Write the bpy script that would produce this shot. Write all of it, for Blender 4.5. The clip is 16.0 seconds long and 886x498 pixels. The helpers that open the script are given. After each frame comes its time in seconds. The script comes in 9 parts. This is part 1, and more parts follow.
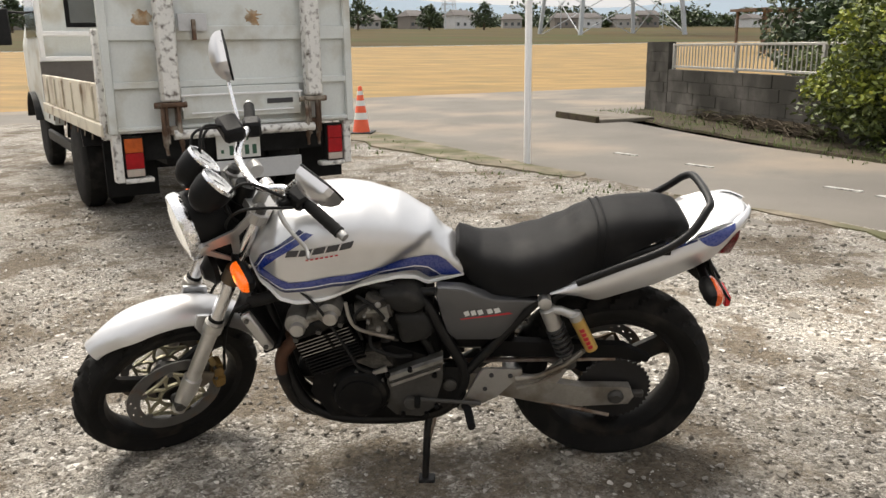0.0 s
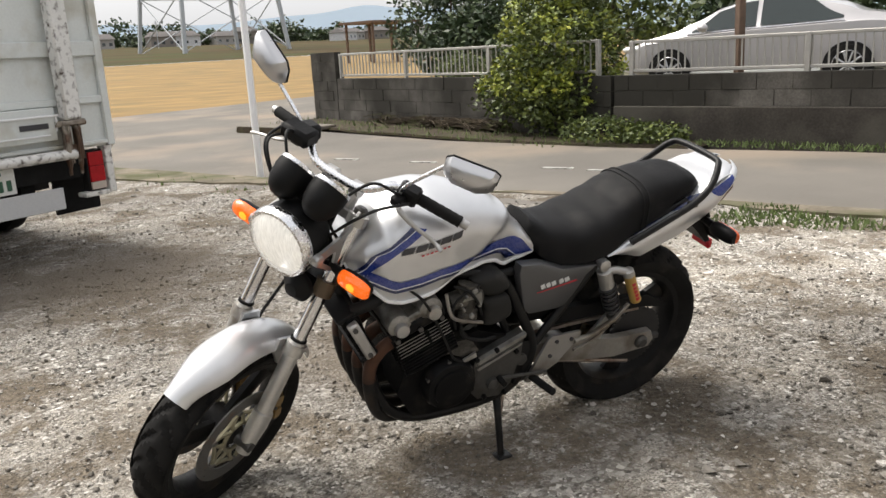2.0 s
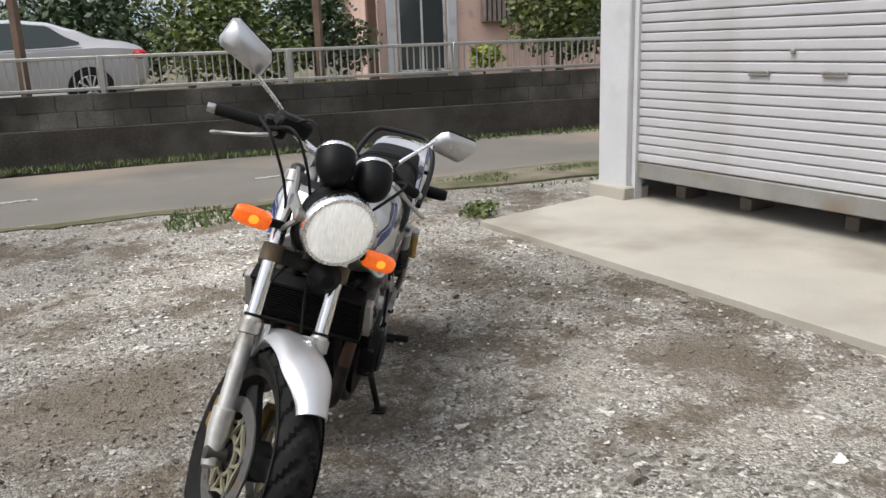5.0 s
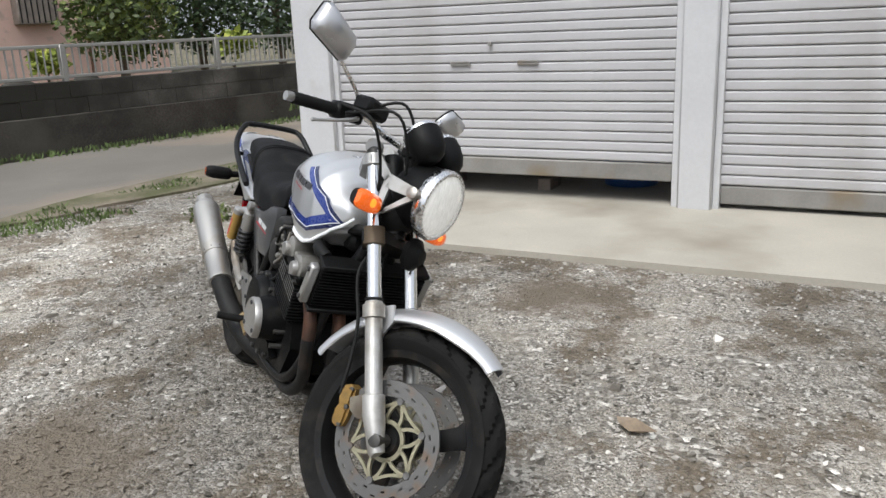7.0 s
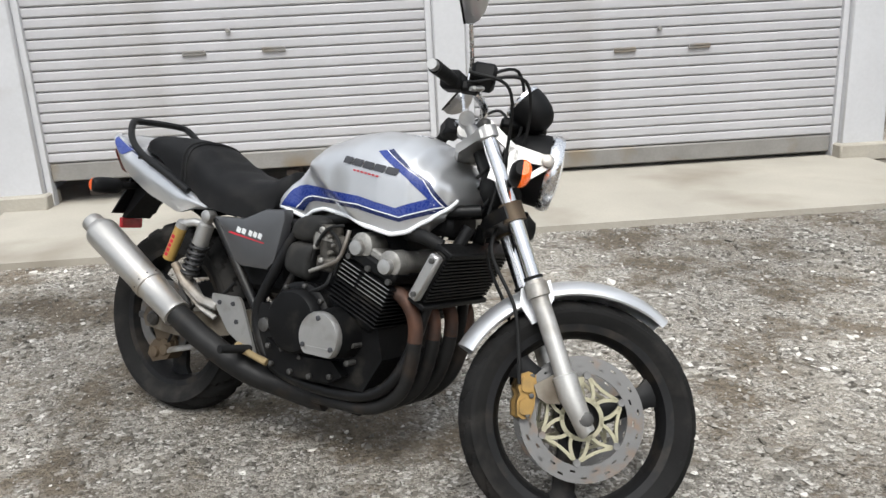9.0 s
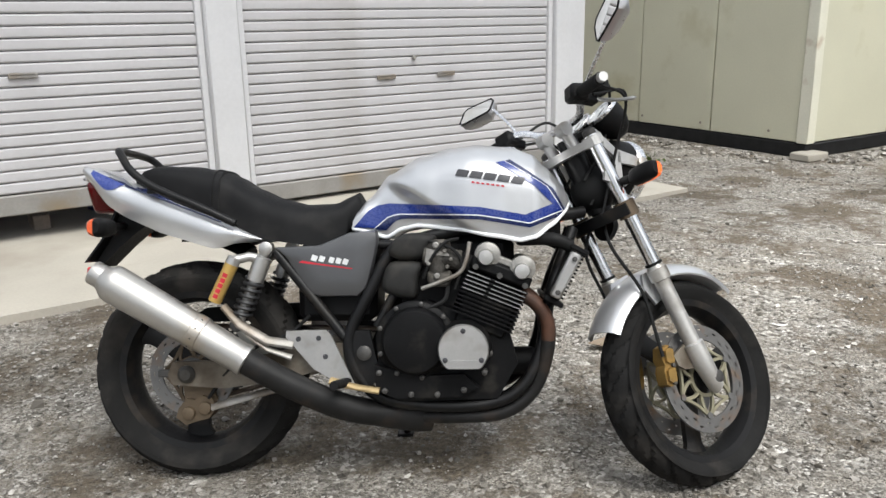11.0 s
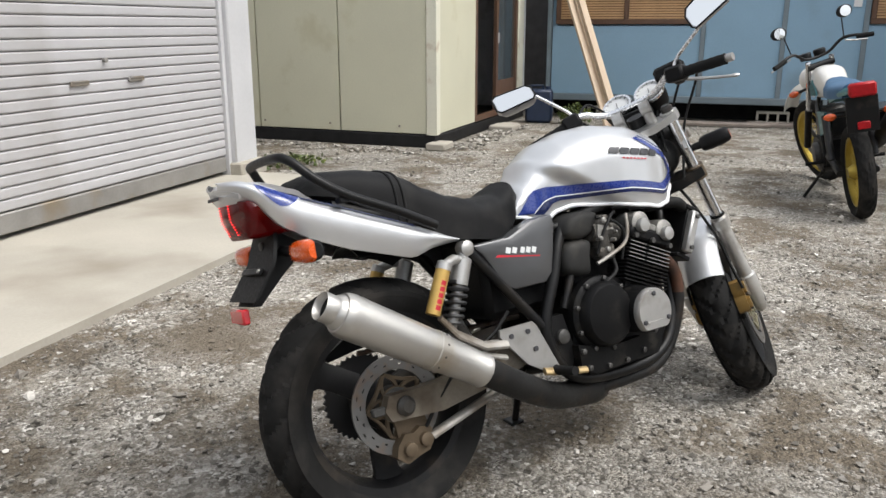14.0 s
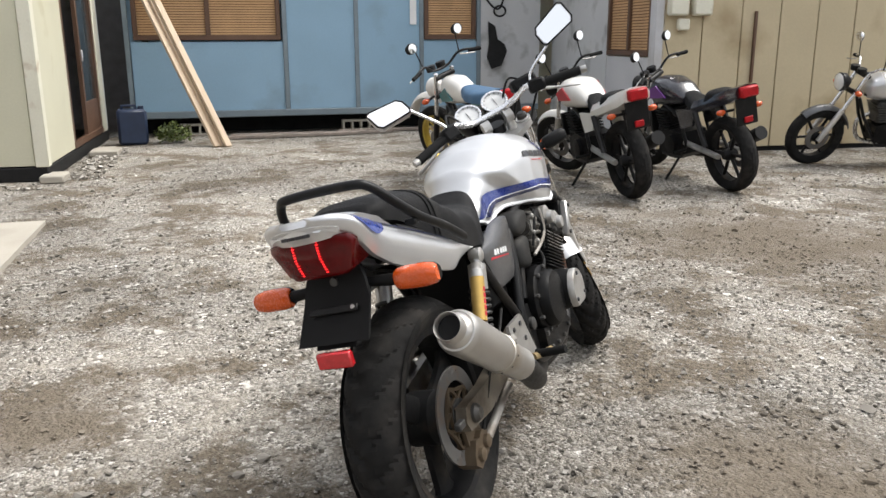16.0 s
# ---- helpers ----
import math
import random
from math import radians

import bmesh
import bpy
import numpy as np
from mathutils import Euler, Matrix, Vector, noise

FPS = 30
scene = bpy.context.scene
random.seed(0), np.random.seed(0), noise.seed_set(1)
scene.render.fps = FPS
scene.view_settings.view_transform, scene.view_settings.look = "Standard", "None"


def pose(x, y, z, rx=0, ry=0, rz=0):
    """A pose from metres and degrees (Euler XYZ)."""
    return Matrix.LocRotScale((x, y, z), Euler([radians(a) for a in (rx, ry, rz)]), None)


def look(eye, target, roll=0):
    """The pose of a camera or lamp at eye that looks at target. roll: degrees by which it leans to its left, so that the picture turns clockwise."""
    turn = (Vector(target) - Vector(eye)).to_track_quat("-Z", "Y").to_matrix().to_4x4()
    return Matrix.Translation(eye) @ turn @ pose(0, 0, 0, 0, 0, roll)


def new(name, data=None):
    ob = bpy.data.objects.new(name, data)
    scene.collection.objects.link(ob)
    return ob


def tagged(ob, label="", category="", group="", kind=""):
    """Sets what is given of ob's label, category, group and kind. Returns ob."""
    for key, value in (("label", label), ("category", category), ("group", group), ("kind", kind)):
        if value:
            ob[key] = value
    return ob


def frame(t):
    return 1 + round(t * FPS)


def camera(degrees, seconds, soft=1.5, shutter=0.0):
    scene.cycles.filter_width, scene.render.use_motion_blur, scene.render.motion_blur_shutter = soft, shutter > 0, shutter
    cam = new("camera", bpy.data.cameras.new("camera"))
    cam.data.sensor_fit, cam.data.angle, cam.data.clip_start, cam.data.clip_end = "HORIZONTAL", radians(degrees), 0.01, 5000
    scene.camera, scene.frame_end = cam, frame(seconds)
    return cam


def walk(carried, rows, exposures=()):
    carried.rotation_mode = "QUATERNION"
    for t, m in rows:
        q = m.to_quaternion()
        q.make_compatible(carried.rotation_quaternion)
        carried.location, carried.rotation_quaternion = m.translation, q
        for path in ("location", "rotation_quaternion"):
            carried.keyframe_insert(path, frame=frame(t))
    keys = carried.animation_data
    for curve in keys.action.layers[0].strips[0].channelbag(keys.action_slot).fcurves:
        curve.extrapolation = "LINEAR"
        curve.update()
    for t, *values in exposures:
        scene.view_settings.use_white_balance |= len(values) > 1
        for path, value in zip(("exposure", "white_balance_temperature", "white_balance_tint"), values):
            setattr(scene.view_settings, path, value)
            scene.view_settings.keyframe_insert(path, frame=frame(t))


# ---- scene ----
cam = camera(57.2, 16.0)
PATH = [
    (0, (0.466, -2.493, 1.278), (0.256, -0.564, 0.793), -0.8),
    (0.5, (0.232, -2.572, 1.288), (0.137, -0.638, 0.787), -2.0),
    (1, (-0.07, -2.484, 1.27), (-0.029, -0.535, 0.822), -1.0),
    (1.5, (-0.438, -2.479, 1.253), (-0.1, -0.562, 0.797), -1.1),
    (2, (-0.784, -2.42, 1.257), (-0.115, -0.597, 0.778), -3.2),
    (2.5, (-1.101, -2.239, 1.284), (-0.181, -0.528, 0.809), -3.5),
    (3, (-1.469, -2.135, 1.279), (-0.282, -0.606, 0.777), -2.9),
    (3.5, (-1.734, -1.916, 1.269), (-0.31, -0.613, 0.747), -2.7),
    (4, (-1.958, -1.632, 1.291), (-0.291, -0.651, 0.785), -1.9),
    (4.2, (-2.066, -1.525, 1.278), (-0.32, -0.691, 0.771), -1.4),
    (6.3, (-2.506, -0.169, 1.256), (-0.599, -0.424, 0.71), -4.4),
    (6.5, (-2.47, -0.016, 1.279), (-0.594, -0.427, 0.72), -3.8),
    (7, (-2.448, 0.343, 1.267), (-0.646, -0.34, 0.734), -2.4),
    (7.5, (-2.314, 0.639, 1.256), (-0.612, -0.264, 0.721), -2.6),
    (8, (-2.046, 0.94, 1.265), (-0.487, -0.175, 0.694), -2.5),
    (8.5, (-1.808, 1.208, 1.265), (-0.502, -0.195, 0.694), -2.3),
    (9, (-1.523, 1.386, 1.246), (-0.339, -0.115, 0.659), -2.9),
    (9.2, (-1.393, 1.489, 1.255), (-0.283, -0.071, 0.676), -3.5),
    (11.5, (-0.014, 2.016, 1.248), (0.089, 0.09, 0.72), -1.1),
    (12, (0.285, 1.982, 1.232), (0.216, 0.05, 0.719), -2.1),
    (12.5, (0.612, 1.944, 1.221), (0.266, 0.04, 0.716), -0.9),
    (13, (0.929, 1.909, 1.217), (0.38, 0.059, 0.69), -0.0),
    (13.5, (1.219, 1.782, 1.203), (0.506, -0.006, 0.659), -0.5),
    (14, (1.491, 1.652, 1.196), (0.553, -0.034, 0.667), 0.0),
    (14.5, (1.79, 1.546, 1.21), (0.608, 0.011, 0.714), 0.3),
    (15, (2.002, 1.283, 1.185), (0.606, -0.068, 0.709), 0.0),
    (15.5, (2.183, 1.059, 1.19), (0.599, -0.066, 0.715), -0.1),
    (16, (2.372, 0.82, 1.206), (0.645, -0.058, 0.709), -0.2),
]
walk(cam, [(t, look(eye, target, roll)) for t, eye, target, roll in PATH], [(0.0, 1.02, 7050, 10), (2.0, 0.98, 6800, 10), (4.0, 0.80, 6500, 10), (6.5, 0.58, 6250, 9), (9.0, 0.78, 6300, 8), (12.5, 0.76, 6400, 8), (14.0, 0.82, 6450, 9), (16.0, 1.04, 6550, 9.5)])


# ---------- world, sun ----------
world = bpy.data.worlds.new("world")
scene.world = world
world.use_nodes = True
wn = world.node_tree.nodes
wl = world.node_tree.links
sky = wn.new("ShaderNodeTexSky")
sky.sky_type = "NISHITA"
sky.sun_disc = False
sky.sun_elevation = radians(60)
sky.sun_rotation = radians(320)
sky.air_density = 1.0
sky.dust_density = 6.0
veil = wn.new("ShaderNodeHueSaturation")
veil.inputs["Saturation"].default_value = 0.30
wl.new(sky.outputs[0], veil.inputs["Color"])
cloud = wn.new("ShaderNodeMix")
cloud.data_type = "RGBA"
cloud.inputs["Factor"].default_value = 0.6
cloud.inputs["B"].default_value = (3.40, 3.55, 3.85, 1)
wl.new(veil.outputs[0], cloud.inputs["A"])
wl.new(cloud.outputs["Result"], wn["Background"].inputs["Color"])
wn["Background"].inputs["Strength"].default_value = 0.15

sun_data = bpy.data.lights.new("sun", "SUN")
sun_data.energy = 1.5
sun_data.angle = radians(32)
sun_data.color = (1.0, 0.97, 0.92)
sun = new("sun", sun_data)
sun.matrix_world = look((0, 0, 30), (0.32, -0.39, 29.125))

# ---------- materials ----------
MATS = {}


def mat(name, color, rough=0.6, metal=0.0, var=0.12, scale=8.0, fine=60.0, bump=0.0, dirt=None, dirt_amount=0.0,
        dirt_scale=3.0, coat=0.0, emit=None, power=0.0, obj_random=0.0, rough_var=0.1, stretch=None, spec=0.5, runs_on=False):
    """Procedural surface: base colour broken up at two scales, stains, gloss variation and fine relief."""
    m = bpy.data.materials.new(name)
    m.use_nodes = True
    n, l = m.node_tree.nodes, m.node_tree.links
    b = n["Principled BSDF"]
    b.inputs["Metallic"].default_value = metal
    b.inputs["Coat Weight"].default_value = coat
    b.inputs["Coat Roughness"].default_value = 0.06
    b.inputs["Specular IOR Level"].default_value = spec
    tc = n.new("ShaderNodeTexCoord")
    src = n.new("ShaderNodeNewGeometry").outputs["Position"] if runs_on else tc.outputs["Object"]
    if stretch:
        mp = n.new("ShaderNodeMapping")
        mp.inputs["Scale"].default_value = stretch
        l.new(src, mp.inputs["Vector"])
        src = mp.outputs[0]

    def noise_at(s, detail=4.0):
        t = n.new("ShaderNodeTexNoise")
        t.inputs["Scale"].default_value = s
        t.inputs["Detail"].default_value = detail
        l.new(src, t.inputs["Vector"])
        return t.outputs["Fac"]

    def ramp(f, lo, hi, a, c):
        r = n.new("ShaderNodeMapRange")
        r.inputs["From Min"].default_value, r.inputs["From Max"].default_value = lo, hi
        r.inputs["To Min"].default_value, r.inputs["To Max"].default_value = a, c
        l.new(f, r.inputs["Value"])
        return r.outputs[0]

    big, small = noise_at(scale), noise_at(fine)
    mul = n.new("ShaderNodeMath")
    mul.operation = "MULTIPLY"
    l.new(ramp(big, 0.3, 0.7, 1 - var, 1 + var), mul.inputs[0])
    l.new(ramp(small, 0.3, 0.7, 1 - var * 0.6, 1 + var * 0.6), mul.inputs[1])
    last = mul.outputs[0]
    if obj_random:
        oi = n.new("ShaderNodeObjectInfo")
        m2 = n.new("ShaderNodeMath")
        m2.operation = "MULTIPLY"
        l.new(last, m2.inputs[0])
        l.new(ramp(oi.outputs["Random"], 0, 1, 1 - obj_random, 1 + obj_random), m2.inputs[1])
        last = m2.outputs[0]
    vm = n.new("ShaderNodeVectorMath")
    vm.operation = "SCALE"
    vm.inputs[0].default_value = color[:3]
    l.new(last, vm.inputs["Scale"])
    col = vm.outputs[0]
    if dirt:
        mix = n.new("ShaderNodeMix")
        mix.data_type = "RGBA"
        l.new(ramp(noise_at(dirt_scale, 8.0), 0.62 - dirt_amount * 0.4, 0.80 - dirt_amount * 0.3, 0, 1), mix.inputs["Factor"])
        l.new(col, mix.inputs["A"])
        mix.inputs["B"].default_value = (*dirt[:3], 1)
        col = mix.outputs["Result"]
    l.new(col, b.inputs["Base Color"])
    l.new(ramp(small, 0.3, 0.7, max(0.02, rough - rough_var * rough), min(1, rough + rough_var)), b.inputs["Roughness"])
    if bump:
        bp = n.new("ShaderNodeBump")
        bp.inputs["Strength"].default_value = bump
        bp.inputs["Distance"].default_value = 0.004
        l.new(small, bp.inputs["Height"])
        l.new(bp.outputs[0], b.inputs["Normal"])
    if emit:
        b.inputs["Emission Color"].default_value = (*emit, 1)
        b.inputs["Emission Strength"].default_value = power
    MATS[name] = m
    return m


# ---------- geometry helpers ----------
class G:
    """A bag of vertices and faces."""

    def __init__(self):
        self.v, self.f = [], []

    def put(self, verts, faces):
        o = len(self.v)
        self.v += [tuple(map(float, p)) for p in verts]
        self.f += [tuple(i + o for i in q) for q in faces]
        return self

    def join(self, other, m=None):
        vs = [tuple(m @ Vector(p)) for p in other.v] if m else other.v
        return self.put(vs, other.f)

    def xf(self, m):
        self.v = [tuple(m @ Vector(p)) for p in self.v]
        return self

    def box(self, x0, x1, y0, y1, z0, z1, b=0.0):
        c = ((x0 + x1) / 2, (y0 + y1) / 2, (z0 + z1) / 2)
        h = (abs(x1 - x0) / 2, abs(y1 - y0) / 2, abs(z1 - z0) / 2)
        b = min(b, *(0.45 * k for k in h))
        if b <= 0:
            vs = [(c[0] + sx * h[0], c[1] + sy * h[1], c[2] + sz * h[2]) for sx in (-1, 1) for sy in (-1, 1) for sz in (-1, 1)]
            return self.put(vs, [(0, 1, 3, 2), (4, 6, 7, 5), (0, 4, 5, 1), (2, 3, 7, 6), (0, 2, 6, 4), (1, 5, 7, 3)])
        vs, ix = [], {}
        for sx in (-1, 1):
            for sy in (-1, 1):
                for sz in (-1, 1):
                    for k in range(3):
                        p = [s * (h[i] - (0 if i == k else b)) for i, s in enumerate((sx, sy, sz))]
                        ix[(sx, sy, sz, k)] = len(vs)
                        vs.append([c[i] + p[i] for i in range(3)])
        fs = []
        for k in range(3):
            i, j = [a for a in range(3) if a != k]
            for s in (-1, 1):
                q = []
                for si, sj in ((-1, -1), (1, -1), (1, 1), (-1, 1)):
                    key = [0, 0, 0]
                    key[k], key[i], key[j] = s, si, sj
                    q.append(ix[(*key, k)])
                fs.append(tuple(q))
            for si in (-1, 1):
                for sj in (-1, 1):
                    q = []
                    for sk in (-1, 1):
                        key = [0, 0, 0]
                        key[k], key[i], key[j] = sk, si, sj
                        pair = [ix[(*key, i)], ix[(*key, j)]]
                        q += pair if sk == -1 else pair[::-1]
                    fs.append(tuple(q))
        for sx in (-1, 1):
            for sy in (-1, 1):
                for sz in (-1, 1):
                    fs.append(tuple(ix[(sx, sy, sz, k)] for k in range(3)))
        return self.put(vs, fs)

    def loft(self, rings, closed=True, caps=True, loop=False):
        n = len(rings[0])
        vs = [p for r in rings for p in r]
        fs = []
        m = len(rings)
        for a in range(m if loop else m - 1):
            for i in range(n if closed else n - 1):
                j, c = (i + 1) % n, (a + 1) % m
                fs.append((a * n + i, a * n + j, c * n + j, c * n + i))
        if caps and closed and not loop:
            fs += [tuple(range(n))[::-1], tuple((m - 1) * n + i for i in range(n))]
        return self.put(vs, fs)

    def tube(self, pts, r, n=10, loop=False, caps=True, flat=1.0):
        pts = [Vector(p) for p in pts]
        rs = r if isinstance(r, (list, tuple)) else [r] * len(pts)
        m = len(pts)
        rings, up = [], None
        for i, p in enumerate(pts):
            a = pts[(i - 1) % m] if (loop or i) else p
            c = pts[(i + 1) % m] if (loop or i < m - 1) else p
            t = (c - a).normalized()
            if up is None:
                up = t.orthogonal().normalized()
            up = (up - t * up.dot(t)).normalized()
            side = t.cross(up)
            rings.append([p + rs[i] * (math.cos(k * math.tau / n) * up + flat * math.sin(k * math.tau / n) * side) for k in range(n)])
        return self.loft(rings, loop=loop, caps=caps)

    def lathe(self, prof, at=(0, 0, 0), axis="z", n=24, loop=False):
        """prof: rows of radius and height along the axis through at."""
        rings = []
        for r, h in prof:
            ring = []
            for k in range(n):
                c, s = r * math.cos(k * math.tau / n), r * math.sin(k * math.tau / n)
                ring.append({"z": (c, s, h), "y": (c, h, -s), "x": (h, c, s)}[axis])
            rings.append([(p[0] + at[0], p[1] + at[1], p[2] + at[2]) for p in ring])
        return self.loft(rings, caps=not loop, loop=loop)

    def plate(self, poly, lo, hi, plane="xz"):
        """A polygon in a plane, extruded from lo to hi across it."""
        def at(p, h):
            return {"xz": (p[0], h, p[1]), "xy": (p[0], p[1], h), "yz": (h, p[0], p[1])}[plane]
        n = len(poly)
        vs = [at(p, lo) for p in poly] + [at(p, hi) for p in poly]
        fs = [tuple(range(n))[::-1], tuple(range(n, 2 * n))] + [(i, (i + 1) % n, n + (i + 1) % n, n + i) for i in range(n)]
        return self.put(vs, fs)

    def ball(self, c, r, n=14, m=8):
        rx, ry, rz = r if isinstance(r, (tuple, list)) else (r, r, r)
        rings = []
        for i in range(m + 1):
            a = math.pi * (0.02 + 0.96 * i / m)
            rings.append([(c[0] + rx * math.sin(a) * math.cos(k * math.tau / n), c[1] + ry * math.sin(a) * math.sin(k * math.tau / n), c[2] + rz * math.cos(a)) for k in range(n)])
        return self.loft(rings)


def curve_pts(pts, steps=6, loop=False):
    """A smooth line through points (Catmull-Rom)."""
    P = [Vector(p) for p in pts]
    n, out = len(P), []
    for i in range(n if loop else n - 1):
        p1, p2 = P[i], P[(i + 1) % n]
        p0 = P[(i - 1) % n] if (loop or i) else p1 * 2 - p2
        p3 = P[(i + 2) % n] if (loop or i < n - 2) else p2 * 2 - p1
        for k in range(steps):
            t = k / steps
            out.append(0.5 * (2 * p1 + (p2 - p0) * t + (2 * p0 - 5 * p1 + 4 * p2 - p3) * t * t + (3 * p1 - p0 - 3 * p2 + p3) * t ** 3))
    if not loop:
        out.append(P[-1])
    return out


def mesh_of(name, g, material, sharp=38, smooth=True):
    me = bpy.data.meshes.new(name)
    me.from_pydata(g.v, [], g.f)
    bm = bmesh.new()
    bm.from_mesh(me)
    bmesh.ops.recalc_face_normals(bm, faces=bm.faces)
    bm.to_mesh(me)
    bm.free()
    if smooth:
        me.shade_smooth()
        me.set_sharp_from_angle(angle=radians(sharp))
    me.materials.append(material)
    return me


def part(name, g, material, parent, label="", sharp=38, m=None):
    """One mesh under a thing or under a part."""
    if m:
        g.xf(m)
    ob = new(name, mesh_of(name, g, material, sharp))
    ob.parent = parent
    if label:
        ob["label"] = label
    return ob


def thing(name, label, category, m=None, group="", g=None, material=None, kind="", sharp=38):
    """A top-level thing: a mesh, or an Empty at its base for parts to hang under."""
    ob = new(name, mesh_of(name, g, material, sharp) if g else None)
    if m:
        ob.matrix_world = m
    return tagged(ob, label, category, group, kind)


def frame_at(x, y, z, deg):
    return Matrix.Translation((x, y, z)) @ Matrix.Rotation(radians(deg), 4, "Z")


def smooth01(a, b, x):
    t = min(1.0, max(0.0, (x - a) / (b - a)))
    return t * t * (3 - 2 * t)


def interp(rows, x):
    """Smooth value at x from rows (x, value)."""
    if x <= rows[0][0]:
        return rows[0][1]
    for (a, p), (b, q) in zip(rows, rows[1:]):
        if x <= b:
            t = (x - a) / (b - a)
            return p + (q - p) * (t * t * (3 - 2 * t) * 0.5 + t * 0.5)
    return rows[-1][1]


def linear(rows, x):
    """Straight-line value at x from rows (x, value)."""
    if x <= rows[0][0]:
        return rows[0][1]
    for (a, p), (b, q) in zip(rows, rows[1:]):
        if x <= b:
            return p + (q - p) * (x - a) / (b - a)
    return rows[-1][1]


# tone spots of the yard: (x, y, reach, colour multiplier or None for bare mud)
# 0.90 paints in shade under the motorcycle, 0.80 shade and dirt by the truck
YARD_SPOTS = [(-1.9, -2.0, 1.7, 1.30), (1.1, -1.5, 1.4, 1.14), (2.9, 1.2, 1.1, 1.5), (1.5, -0.5, 1.1, 0.64), (1.3, 1.0, 0.9, 1.35), (0.1, 0.1, 0.7, 0.90),
              (-2.9, 0.45, 1.05, None), (-1.1, 2.9, 1.0, None), (-2.1, 3.3, 1.2, 0.80), (0.1, 0.75, 0.45, None), (0.80, -1.40, 0.3, None)]


def earth_and_shade_patches(n, l, src, col):
    """Broad tones of the yard: pale heaps, darker spots that include painted shade, and smooth brown mud, shared by
    sheet and loose stones.
    """
    big = n.new("ShaderNodeTexNoise")
    big.inputs["Scale"].default_value, big.inputs["Detail"].default_value, big.inputs["Roughness"].default_value = 0.55, 7, 0.68
    l.new(src, big.inputs["Vector"])
    fray = n.new("ShaderNodeTexNoise")
    fray.inputs["Scale"].default_value, fray.inputs["Detail"].default_value = 2.2, 8
    l.new(src, fray.inputs["Vector"])
    tone = n.new("ShaderNodeMapRange")
    tone.inputs["From Min"].default_value, tone.inputs["From Max"].default_value = 0.3, 0.7
    tone.inputs["To Min"].default_value, tone.inputs["To Max"].default_value = 0.78, 1.62
    l.new(big.outputs["Fac"], tone.inputs["Value"])
    sc = n.new("ShaderNodeVectorMath")
    sc.operation = "SCALE"
    l.new(col, sc.inputs[0])
    l.new(tone.outputs[0], sc.inputs["Scale"])
    warm = n.new("ShaderNodeVectorMath")
    warm.operation = "MULTIPLY"
    l.new(sc.outputs[0], warm.inputs[0])
    warm.inputs[1].default_value = (1.02, 1.0, 0.965)
    col = warm.outputs[0]
    for x, y, reach, k in YARD_SPOTS:
        d = n.new("ShaderNodeVectorMath")
        d.operation = "DISTANCE"
        l.new(src, d.inputs[0])
        d.inputs[1].default_value = (x, y, 0)
        wob = n.new("ShaderNodeMath")
        wob.operation = "MULTIPLY_ADD"
        l.new(fray.outputs["Fac"], wob.inputs[0])
        wob.inputs[1].default_value = 1.5 * reach
        l.new(d.outputs["Value"], wob.inputs[2])
        mask = n.new("ShaderNodeMapRange")
        mask.inputs["From Min"].default_value, mask.inputs["From Max"].default_value = 1.1 * reach, 1.95 * reach
        mask.inputs["To Min"].default_value, mask.inputs["To Max"].default_value = 1.0 if k else 0.9, 0.0
        l.new(wob.outputs[0], mask.inputs["Value"])
        mx = n.new("ShaderNodeMix")
        mx.data_type = "RGBA"
        l.new(mask.outputs[0], mx.inputs["Factor"])
        l.new(col, mx.inputs["A"])
        if k:
            t = n.new("ShaderNodeVectorMath")
            t.operation = "SCALE"
            l.new(col, t.inputs[0])
            t.inputs["Scale"].default_value = k
            l.new(t.outputs[0], mx.inputs["B"])
        else:
            mx.inputs["B"].default_value = (0.185, 0.153, 0.116, 1)
        col = mx.outputs["Result"]
    return col


